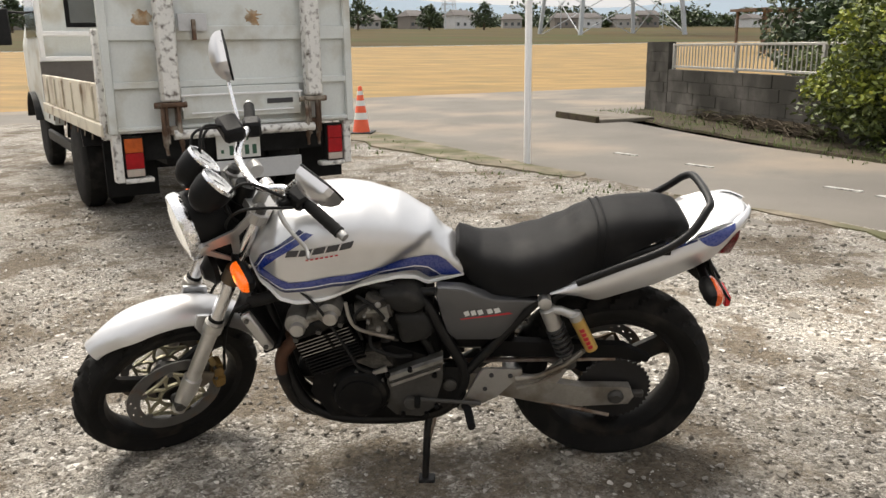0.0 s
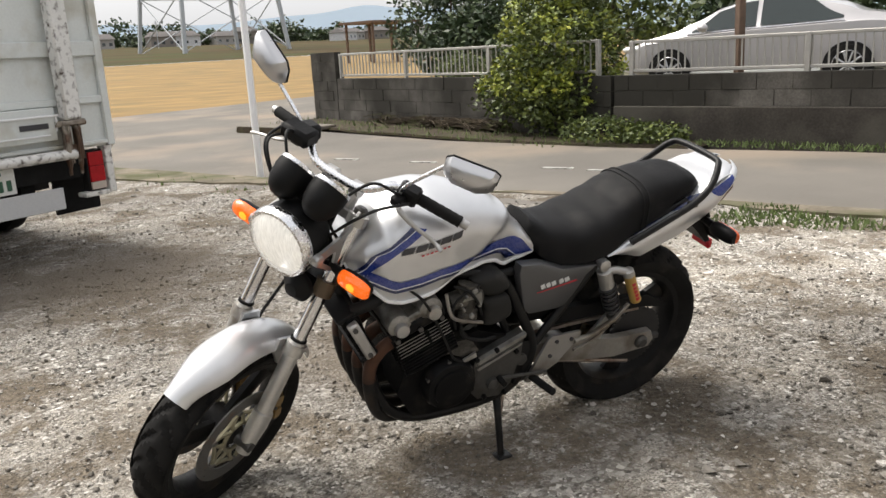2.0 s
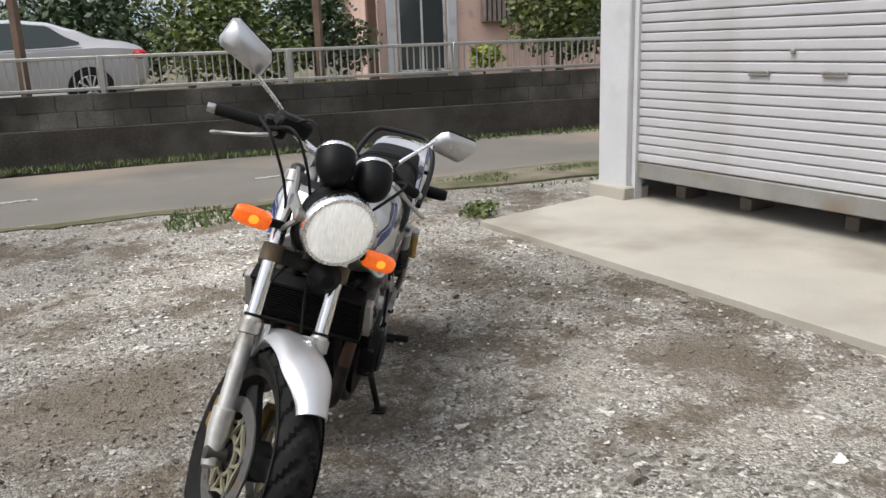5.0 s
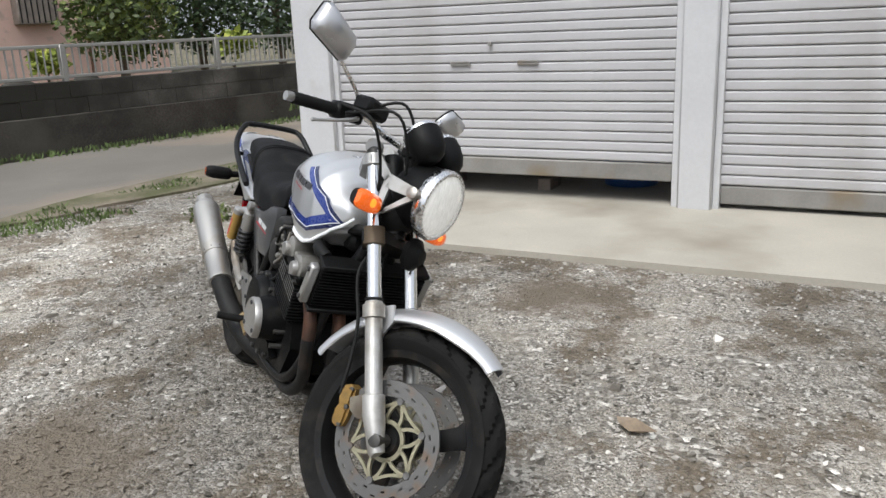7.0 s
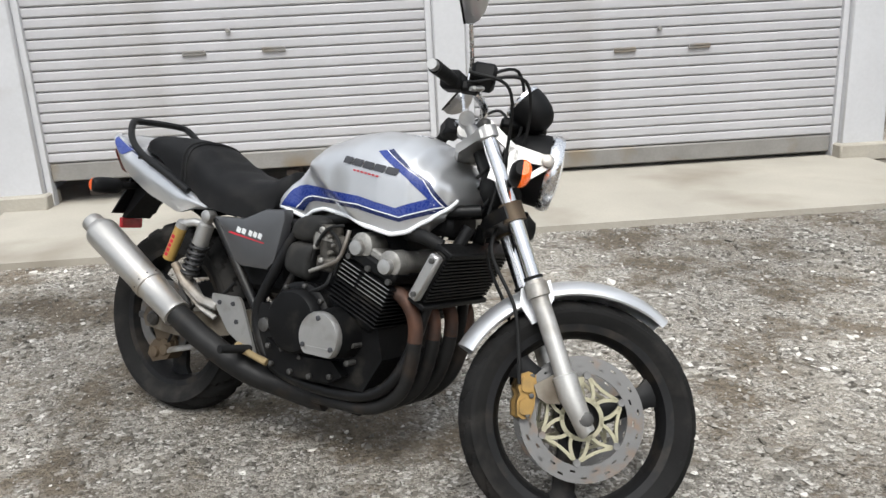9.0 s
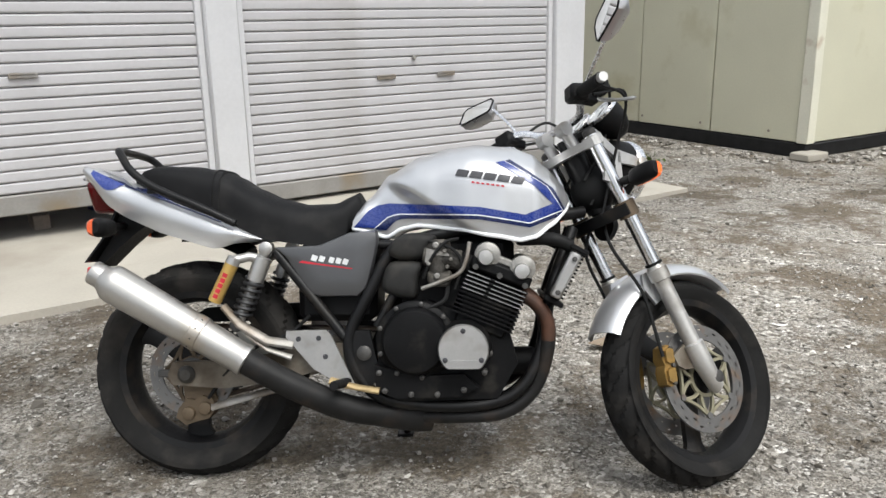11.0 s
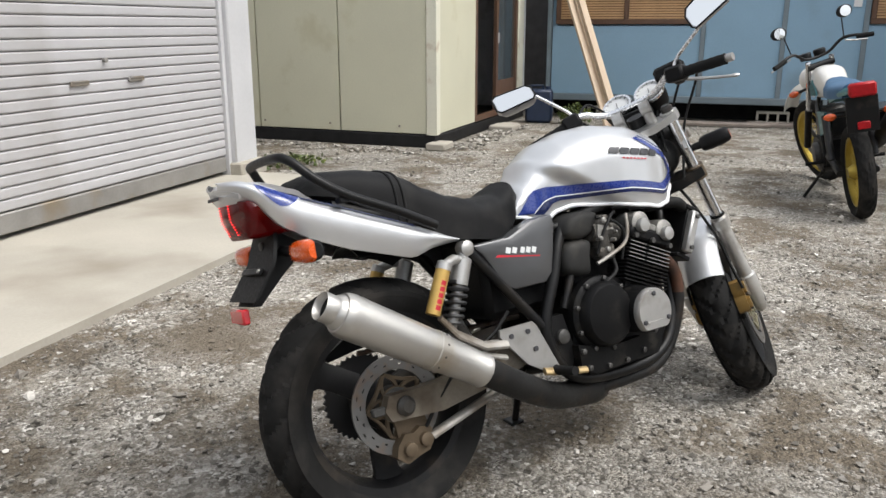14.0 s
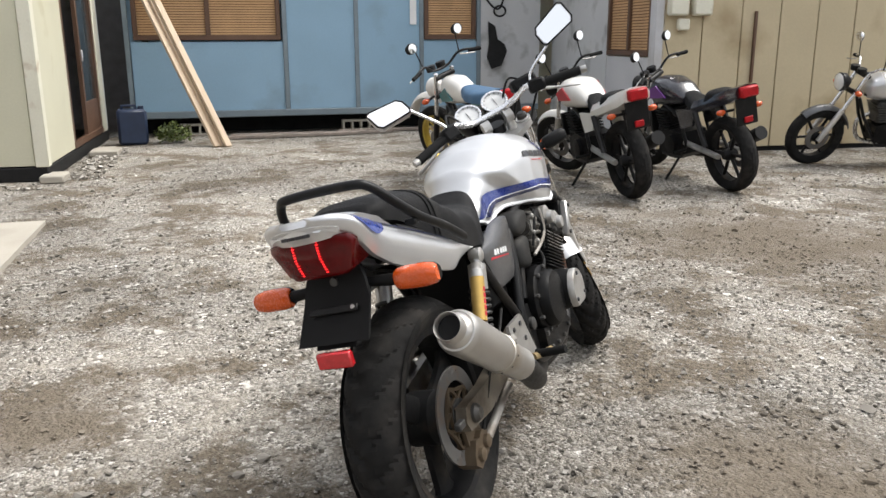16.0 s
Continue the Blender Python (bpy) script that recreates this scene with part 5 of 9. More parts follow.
# front end
ft = new("front_fork")
ft.parent = bike
for sy in (-1, 1):
    y = sy * 0.098
    g = G()
    g.tube([on_fork(0.30, y, FO), on_fork(0.739, y, FO)], 0.0195, 18)
    part("fork_tube", g, M_FORKTUBE, ft, "chromed fork tube", m=STEER)
    g = G()
    g.tube([on_fork(-0.034, y, -0.004), on_fork(-0.030, y, -0.006), on_fork(0.03, y, -0.010), on_fork(0.06, y, FO), on_fork(0.108, y, FO), on_fork(0.112, y, FO), on_fork(0.30, y, FO), on_fork(0.302, y, FO), on_fork(0.335, y, FO), on_fork(0.336, y, FO), on_fork(0.343, y, FO)],
           [0.016, 0.021, 0.026, 0.029, 0.029, 0.0225, 0.0222, 0.0290, 0.0290, 0.025, 0.022], 18)
    lg = part("fork_leg", g, M_FORKLOW, ft, "satin silver lower fork leg", m=STEER)
    g = G()
    g.lathe([(0.012, y + sy * 0.024), (0.017, y + sy * 0.022), (0.017, y - sy * 0.03), (0.012, y - sy * 0.03)], (XF, 0, ZF), "y", 16)
    part("axle_nut", g, M_ENGGREY, lg, m=STEER)
    g = G()
    g.tube([on_fork(0.345, y, FO), on_fork(0.352, y, FO)], 0.0235, 16)
    part("dust_seal", g, M_RUBBER, lg, m=STEER)
    g = G()
    g.tube([on_fork(0.739, y, FO), on_fork(0.752, y, FO), on_fork(0.759, y, FO)], [0.019, 0.019, 0.012], 12)
    part("fork_cap", g, M_ENGGREY, ft, m=STEER)
    # caliper behind the leg
    tilt = radians(24)

    def cal(u, v):
        q = on_fork(0.088 + u * math.cos(tilt) - v * math.sin(tilt), 0, -0.106 + u * math.sin(tilt) + v * math.cos(tilt))
        return q[0], q[2]
    cp = part("caliper", G().plate([cal(u, v) for u, v in ((-0.056, -0.008), (-0.050, -0.022), (-0.016, -0.026), (0.000, -0.020), (0.016, -0.027), (0.048, -0.022), (0.056, -0.006), (0.050, 0.012), (0.028, 0.016), (-0.028, 0.016), (-0.050, 0.010))], sy * 0.046, sy * 0.082), M_GOLD, ft, "dull gold brake caliper", m=STEER)
    for u in (-0.026, 0.026):
        part("caliper_boss", G().plate([cal(u + du, dv) for du, dv in ((-0.020, -0.010), (-0.014, -0.019), (0.012, -0.019), (0.020, -0.008), (0.017, 0.008), (-0.016, 0.009))], sy * 0.081, sy * 0.091), M_GOLD, cp, m=STEER)
    for u, v in ((-0.046, 0.002), (0.046, 0.004), (0.0, 0.006)):
        q = cal(u, v)
        part("caliper_bolt", G().lathe([(0.006, sy * 0.080), (0.006, sy * 0.090), (0.003, sy * 0.091)], (q[0], 0, q[1]), "y", 8), M_ENGGREY, cp, m=STEER)
    g = G()
    pl = [on_fork(s, 0, f) for s, f in ((0.040, -0.015), (0.058, -0.072), (0.078, -0.088), (0.108, -0.088), (0.118, -0.030))]
    g.plate([(q[0], q[2]) for q in pl], sy * 0.082, sy * 0.090)
    part("caliper_bracket", g, M_SWINGDARK, ft, m=STEER)
    # brake hose
    a, b, c = on_fork(0.12, sy * 0.085, -0.12), on_fork(0.30, sy * 0.075, -0.075), on_fork(0.44, sy * 0.055, -0.085)
    e = on_fork(0.53, sy * 0.02, -0.03)
    part("brake_hose", G().tube(curve_pts([a, on_fork(0.2, sy * 0.078, -0.095), b, c, e], 6), 0.0048, 7), M_HOSE, ft, m=STEER)
base = [(-0.122, -0.034), (-0.122, 0.000), (-0.07, 0.008), (0.07, 0.008), (0.122, 0.000), (0.122, -0.034), (0.05, -0.080), (-0.05, -0.080)]
g = G().loft([[on_fork(0.50, y, f) for y, f in base], [on_fork(0.532, y, f) for y, f in base]])
lc = part("lower_clamp", g, M_FRAME, ft, "black lower fork clamp", m=STEER)
for sy in (-1, 1):
    part("clamp_ring", G().tube([on_fork(0.492, sy * 0.098, FO), on_fork(0.537, sy * 0.098, FO)], 0.029, 16), M_OLDBRASS, lc, "oxidised brassy clamp ring", m=STEER)
g = G()
base = [(-0.120, -0.036), (-0.126, -0.004), (-0.06, -0.002), (0.06, -0.002), (0.126, -0.004), (0.120, -0.036), (0.05, -0.090), (-0.05, -0.090)]
g.loft([[on_fork(0.709, y, f) for y, f in base], [on_fork(0.731, y, f) for y, f in base]])
for sy in (-1, 1):
    g.tube([on_fork(0.707, sy * 0.098, FO), on_fork(0.736, sy * 0.098, FO)], 0.028, 16)
    g.tube([on_fork(0.729, sy * 0.045, -0.036), on_fork(0.779, sy * 0.045, -0.044)], [0.018, 0.015], 12)
    g.tube([on_fork(0.786, sy * 0.030, -0.044), on_fork(0.786, sy * 0.060, -0.044)], 0.021, 14)
part("top_clamp", g, M_ALU, ft, "grey aluminium top clamp with bar risers", m=STEER)
g = G()
g.tube([(0.7975 - math.sin(RAKE) * s, 0, math.cos(RAKE) * s) for s in (0.80, 1.04)], 0.030, 16)
part("steering_stem", g, M_FRAME, ft, m=STEER)

# front mudguard
rings = []
for i in range(29):
    a = radians(52 + (157 - 52) * i / 28)
    taper = 1.0 - 0.06 * smooth01(20, 28, i) - 0.42 * (1 - smooth01(0, 7, i))
    drop = 0.052 * (1 - 0.25 * (1 - smooth01(0, 8, i)))
    ring = []
    for k in range(13):
        t = -1 + 2 * k / 12
        y = 0.068 * taper * math.sin(t * radians(82)) / math.sin(radians(82))
        dr = (0.028 * (1 - math.cos(t * radians(82)))) * 1.6 * (0.35 + 0.65 * taper)
        r = 0.326 + 0.010 * smooth01(18, 0, i) - dr
        ring.append((XF - 0.012 + r * math.cos(a), y, ZF + 0.006 + r * math.sin(a)))
    inner = [(XF - 0.012 + (p[0] - XF + 0.012) * 0.985, p[1] * 0.96, ZF + 0.006 + (p[2] - ZF - 0.006) * 0.985) for p in ring]
    rings.append(ring + inner[::-1])
md = part("front_mudguard", G().loft(rings), M_SILVER, bike, "silver painted front mudguard", m=STEER)
for sy in (-1, 1):
    pl = [on_fork(s, 0, f) for s, f in ((0.245, -0.045), (0.30, -0.060), (0.335, -0.045), (0.335, 0.030), (0.29, 0.025), (0.25, -0.015))]
    part("mudguard_stay", G().plate([(q[0], q[2]) for q in pl], sy * 0.062, sy * 0.071), M_SILVER, md, "silver mudguard side stay", m=STEER)

# headlamp
HL = Matrix.Translation((0.538, 0, 0.856)) @ Matrix.Rotation(radians(6), 4, "Y")
hl = part("headlamp", G().lathe([(0.02, -0.125), (0.055, -0.120), (0.083, -0.085), (0.092, -0.04), (0.094, 0.004), (0.090, 0.006)], (0, 0, 0), "x", 32), M_PLASTIC, bike, "round headlamp in a black bowl", m=STEER @ HL)
part("chrome_rim", G().lathe([(0.094, -0.012), (0.0985, -0.004), (0.099, 0.012), (0.094, 0.022), (0.086, 0.022), (0.086, 0.0)], (0, 0, 0), "x", 40, loop=True), M_CHROME, hl, "chrome headlamp rim", m=STEER @ HL)
part("lens", G().lathe([(0.087, 0.014), (0.075, 0.024), (0.05, 0.031), (0.02, 0.034), (0.002, 0.0345)], (0, 0, 0), "x", 32), M_LITLENS, hl, "ribbed clear headlamp glass", m=STEER @ HL)
for sy in (-1, 1):
    g = G()
    for q in ([(0.385, 0.915), (0.405, 0.93), (0.475, 0.875), (0.462, 0.855)], [(0.415, 0.785), (0.470, 0.770), (0.480, 0.795), (0.42, 0.81)], [(0.462, 0.772), (0.480, 0.772), (0.482, 0.872), (0.458, 0.872)], [(0.470, 0.84), (0.565, 0.835), (0.57, 0.86), (0.475, 0.878)], [(0.47, 0.770), (0.49, 0.775), (0.57, 0.838), (0.56, 0.852)]):
        g.plate([(a - 0.032, b + 0.004) for a, b in q], sy * 0.100, sy * 0.108)
    g.lathe([(0.016, sy * 0.098), (0.016, sy * 0.116), (0.009, sy * 0.119)], (0.524, 0, 0.852), "y", 14)
    part("headlamp_bracket", g, M_ALU, bike, "pierced aluminium headlamp bracket", m=STEER)
# horn and cable nest
part("horn", G().lathe([(0.045, 0.49), (0.046, 0.505), (0.036, 0.512), (0.02, 0.53), (0.008, 0.532)], (0, 0.045, 0.71), "x", 20), M_PLASTIC, bike, m=STEER)
for k, (pa, pb, pc, pd_) in enumerate((((0.30, 0.20, 0.985), (0.43, 0.17, 1.00), (0.45, 0.07, 0.86), (0.38, 0.03, 0.72)), ((0.30, -0.20, 0.985), (0.44, -0.17, 1.02), (0.46, -0.07, 0.88), (0.39, -0.03, 0.74)),
                                       ((0.31, -0.17, 1.0), (0.42, -0.13, 1.06), (0.45, -0.05, 0.93), (0.36, -0.05, 0.80)), ((0.31, 0.17, 1.0), (0.40, 0.13, 1.05), (0.44, 0.06, 0.93), (0.37, 0.06, 0.80)),
                                       ((0.30, -0.23, 1.0), (0.40, -0.21, 0.98), (0.42, -0.12, 0.86), (0.40, -0.06, 0.70)))):
    part("control_cable", G().tube(curve_pts([pa, pb, pc, pd_], 7), 0.0042, 7), M_HOSE, bike, m=STEER)
part("wiring_sleeve", G().ball((0.43, 0.0, 0.80), (0.06, 0.075, 0.07), 12, 8), M_HOSE, bike, m=STEER)

# instruments
for sy in (-1, 1):
    GM = Matrix.Translation((0.452, sy * 0.056, 1.010)) @ Matrix.Rotation(radians(-50), 4, "Y")
    ga = part("gauge", G().lathe([(0.002, -0.086), (0.020, -0.083), (0.036, -0.070), (0.047, -0.048), (0.052, -0.018), (0.051, 0.006)], (0, 0, 0), "z", 28), M_PLASTIC, bike, "round instrument in a black cup", m=STEER @ GM)
    part("bezel", G().lathe([(0.050, 0.0), (0.052, 0.006), (0.050, 0.013), (0.043, 0.013), (0.043, 0.004)], (0, 0, 0), "z", 32, loop=True), M_CHROME, ga, m=STEER @ GM)
    part("dial", G().lathe([(0.044, 0.005), (0.044, 0.007), (0.001, 0.0072)], (0, 0, 0), "z", 28), M_DIAL, ga, "pale dial face", m=STEER @ GM)
    gm = G()
    for k in range(11):
        a = radians(-130 + 26 * k)
        c, s = math.sin(a), math.cos(a)
        gm.put([(0.036 * s - 0.0012 * c, 0.036 * c + 0.0012 * s, 0.0085), (0.036 * s + 0.0012 * c, 0.036 * c - 0.0012 * s, 0.0085), (0.042 * s + 0.0012 * c, 0.042 * c - 0.0012 * s, 0.0085), (0.042 * s - 0.0012 * c, 0.042 * c + 0.0012 * s, 0.0085)], [(0, 1, 2, 3)])
    gm.box(-0.022, 0.018, -0.001, 0.001, 0.008, 0.0095)
    part("scale", gm, M_BADGE, ga, m=STEER @ GM)
part("gauge_mount", G().box(0.40, 0.475, -0.05, 0.05, 0.945, 0.972, 0.008), M_PLASTIC, bike, m=STEER)

# handlebar
HB = [(0.226, -0.315, 0.964), (0.262, -0.20, 0.985), (0.296, -0.145, 1.005), (0.335, -0.10, 0.988), (0.352, -0.055, 0.980), (0.352, 0.055, 0.980), (0.335, 0.10, 0.988), (0.296, 0.145, 1.005), (0.262, 0.20, 0.985), (0.226, 0.315, 0.964)]
hb = part("handlebar", G().tube(curve_pts(HB, 6), 0.011, 12), M_CHROME, bike, "chromed handlebar", m=STEER)
for sy in (-1, 1):
    e0, e1 = Vector((0.224, sy * 0.320, 0.962)), Vector((0.262, sy * 0.202, 0.986))
    g = G()
    m_ = 13
    g.tube([e0.lerp(e1, k / (m_ - 1)) for k in range(m_)], [0.0155 if k % 2 else 0.0165 for k in range(m_)], 14)
    part("grip", g, M_RUBBER, hb, "black rubber grip", m=STEER)
    dvec = (e0 - e1).normalized()
    part("bar_end", G().tube([e0, e0 + dvec * 0.004, e0 + dvec * 0.022], [0.011, 0.013, 0.012], 12), M_ALU, hb, m=STEER)
    c = e1.lerp(e0, -0.22)
    sw = G().box(-0.030, 0.022, -0.030, 0.030, -0.022, 0.024, 0.008)
    RM = Matrix.Translation(c) @ (e1 - e0).to_track_quat("Y", "Z").to_matrix().to_4x4()
    part("switch_box", sw, M_PLASTIC, hb, m=STEER @ RM)
    # levers
    lp = [(0.315, sy * 0.175, 0.985), (0.335, sy * 0.195, 0.977), (0.330, sy * 0.245, 0.954), (0.312, sy * 0.300, 0.930), (0.318, sy * 0.334, 0.920)]
    part("lever", G().tube(curve_pts(lp, 5), [0.0075] * 10 + [0.006] * 6 + [0.0055, 0.0065, 0.0075, 0.007, 0.004], 10, flat=0.75), M_ALU, hb, "aluminium hand lever", m=STEER)
    part("lever_perch", G().box(0.285, 0.330, sy * 0.155, sy * 0.188, 0.970, 0.998, 0.006), M_PLASTIC, hb, m=STEER)
    # mirror
    c = Vector((0.278, sy * 0.327, 1.144))
    j = c - Vector((-0.010, sy * (0.048 if sy < 0 else 0.062), 0.050 if sy < 0 else 0.006))
    st = part("mirror_stem", G().tube(curve_pts([(0.300, sy * 0.165, 0.995), (0.304, sy * 0.185, 1.04), tuple(j)], 5), 0.0055, 10), M_CHROME, hb, "slim chrome mirror stem", m=STEER)
    MM = Matrix.Translation(c) @ Matrix.Rotation(radians(sy * 14), 4, "Z") @ Matrix.Rotation(radians(6 if sy < 0 else 32), 4, "Y") @ Matrix.Rotation(radians(-18 if sy < 0 else 0), 4, "X")
    ol = [(-0.062, -0.034), (0.052, -0.040), (0.066, -0.026), (0.072, 0.030), (0.060, 0.042), (-0.050, 0.036), (-0.066, 0.018), (-0.070, -0.022)]
    ol = [(sy * a, b) for a, b in ol]
    rings = [[(x, a * k, b * k) for a, b in ol] for x, k in ((-0.010, 0.96), (-0.012, 1.0), (0.006, 1.0), (0.020, 0.86), (0.034, 0.55), (0.040, 0.2))]
    mr = part("mirror", G().loft(rings), M_MIRRORBACK, bike, "angular chrome rear-view mirror", m=STEER @ MM)
    part("mirror_glass", G().plate([(a * 0.93, b * 0.92) for a, b in ol], -0.0125, -0.0112, "yz"), M_MIRRORGLASS, mr, "mirror glass", m=STEER @ MM)
    part("mirror_edge", G().tube([(-0.0115, a, b) for a, b in ol], 0.003, 6, loop=True), M_PLASTIC, mr, m=STEER @ MM)
# brake fluid reservoir
part("brake_reservoir", G().box(0.305, 0.367, -0.200, -0.105, 1.000, 1.045, 0.010), M_PLASTIC, hb, "black square brake fluid reservoir", m=STEER)

# indicators: a black cup with an amber lens on its outer face
def indicator(name, x, y0, y1, z, face, label, m=None, lit=False, root=None):
    for sy in (-1, 1):
        st = part(name, G().tube([(root[0], sy * root[1], root[2]), (x, sy * (y0 + 0.01), z)], [0.011, 0.014], 10), M_PLASTIC, bike, label, m=m)
        for kind, a0, a1, dep, mt in (("housing", 90, 270, 0.026, M_PLASTIC), ("lens", -90, 90, 0.024, M_AMBERGLOW if lit else M_AMBER)):
            rings = []
            for t, k in ((0.0, 0.72), (0.08, 0.92), (0.30, 1.0), (0.70, 1.0), (0.92, 0.86), (1.0, 0.62)):
                y = y0 + (y1 - y0) * t
                ring = []
                for q in range(13):
                    a = radians(a0 + (a1 - a0) * q / 12)
                    ring.append((x + face * dep * k * math.cos(a), sy * y, z + 0.026 * k * math.copysign(abs(math.sin(a)) ** 0.7, math.sin(a))))
                rings.append(ring)
            ob = part(kind, G().loft(rings), mt, st, "amber lens" if kind == "lens" else "", m=m)
        if lit:
            part("bulb", G().ball((x + face * 0.0222, sy * (y0 + y1) / 2, z), (0.0028, 0.017, 0.012), 12, 8), M_AMBERLIT, ob, "lit amber bulb", m=m)


indicator("front_indicator", 0.455, 0.142, 0.236, 0.788, 1, "amber front indicator on a black stalk", STEER, True, (0.445, 0.10, 0.79))


# ---------- tank ----------
T_TOP = [(-0.25, 0.725), (-0.235, 0.755), (-0.204, 0.786), (-0.148, 0.850), (-0.06, 0.898), (0.03, 0.922), (0.10, 0.929), (0.20, 0.919), (0.255, 0.899), (0.29, 0.865), (0.335, 0.815), (0.352, 0.775)]
T_BOT = [(-0.25, 0.694), (-0.238, 0.692), (-0.150, 0.668), (-0.107, 0.691), (-0.062, 0.699), (0.05, 0.687), (0.149, 0.667), (0.216, 0.655), (0.255, 0.663), (0.30, 0.695), (0.335, 0.727), (0.352, 0.757)]
T_WID = [(-0.25, 0.084), (-0.20, 0.104), (-0.12, 0.126), (-0.02, 0.152), (0.08, 0.176), (0.17, 0.183), (0.25, 0.174), (0.31, 0.143), (0.345, 0.100), (0.352, 0.075)]


def tank_y(x, z):
    """Half-width of the tank at a station and height."""
    zb, zt, w = interp(T_BOT, x), interp(T_TOP, x), interp(T_WID, x)
    v = min(1.0, max(0.0, (z - zb) / max(1e-4, zt - zb)))
    s = -0.53 * (x + 0.15) - 0.848 * (z - 0.845)                             # behind the slanting knee crease
    knee = 0.030 * smooth01(-0.004, 0.034, s) * smooth01(-0.26, -0.15, x)    # hollow for the knee
    low = w - knee - 0.008 * (1 - smooth01(0.0, 0.22, v))
    if v < 0.5:
        return low
    t = (v - 0.5) / 0.5
    return (low) * max(0.0, 1 - t ** 2.5) ** 0.5


rings = []
NX, NV = 84, 34
for i in range(NX + 1):
    x = -0.25 + 0.602 * i / NX
    zb, zt = interp(T_BOT, x), interp(T_TOP, x)
    side = []
    for k in range(NV + 1):
        v = (k / NV)
        v = v if v < 0.5 else 0.5 + 0.5 * math.sin((v - 0.5) / 0.5 * math.pi / 2)
        z = zb + (zt - zb) * v
        side.append((x, tank_y(x, z), z))
    right = [(p[0], -p[1], p[2]) for p in side[::-1]][1:]
    rings.append(side + right)
tank = part("fuel_tank", G().loft(rings), M_SILVER, bike, "silver fuel tank with blue side stripes", sharp=50)
part("tank_lip", G().tube([(x, s * (tank_y(x, interp(T_BOT, x)) + 0.002), interp(T_BOT, x) + 0.003) for s in (1,) for x in [-0.247 + 0.596 * k / 70 for k in range(71)]], 0.0055, 8), M_PINSTRIPE, tank, "bright lower rim of the tank")
part("tank_lip", G().tube([(x, -(tank_y(x, interp(T_BOT, x)) + 0.002), interp(T_BOT, x) + 0.003) for x in [-0.247 + 0.596 * k / 70 for k in range(71)]], 0.0055, 8), M_PINSTRIPE, tank, "bright lower rim of the tank")
part("filler_cap", G().lathe([(0.052, 0.0), (0.052, 0.006), (0.046, 0.010), (0.02, 0.011), (0.002, 0.011)], (0.165, 0, 0.910), "z", 28), M_CHROME, tank, "chrome filler cap")


def decal(upper, lower, sy, lift, n=7):
    """A strip on the tank's side between two lines of points in (x, z)."""
    def dense(row):
        out = []
        for (a, b), (c, d) in zip(row, row[1:]):
            out += [(a + (c - a) * k / n, b + (d - b) * k / n) for k in range(n)]
        return out + [row[-1]]
    up, lo = dense(upper), dense(lower)
    vs = []
    for (a, b), (c, d) in zip(up, lo):
        for q in range(6):
            x, z = a + (c - a) * q / 5, b + (d - b) * q / 5
            z = min(max(z, interp(T_BOT, x) + 0.002), interp(T_TOP, x) - 0.002)
            vs.append((x, sy * (tank_y(x, z) + lift), z))
    return G().put(vs, [(i * 6 + q, i * 6 + q + 1, i * 6 + q + 7, i * 6 + q + 6) for i in range(len(up) - 1) for q in range(5)])


B_UP = [(-0.243, 0.700), (-0.199, 0.747), (-0.175, 0.760), (-0.141, 0.765), (0.109, 0.747), (0.228, 0.725), (0.302, 0.754)]
B_LO = [(-0.185, 0.697), (-0.148, 0.727), (-0.130, 0.733), (-0.110, 0.736), (0.108, 0.727), (0.240, 0.704), (0.330, 0.738)]
N_LO = [(-0.152, 0.690), (-0.124, 0.716), (-0.109, 0.720), (-0.091, 0.7215), (0.108, 0.714), (0.240, 0.691), (0.344, 0.729)]
F_IN = [(0.302, 0.754), (0.254, 0.800), (0.152, 0.866)]
F_MID = [(0.330, 0.738), (0.287, 0.800), (0.174, 0.870)]
F_EDGE = [(0.345, 0.729), (0.304, 0.796), (0.190, 0.874)]
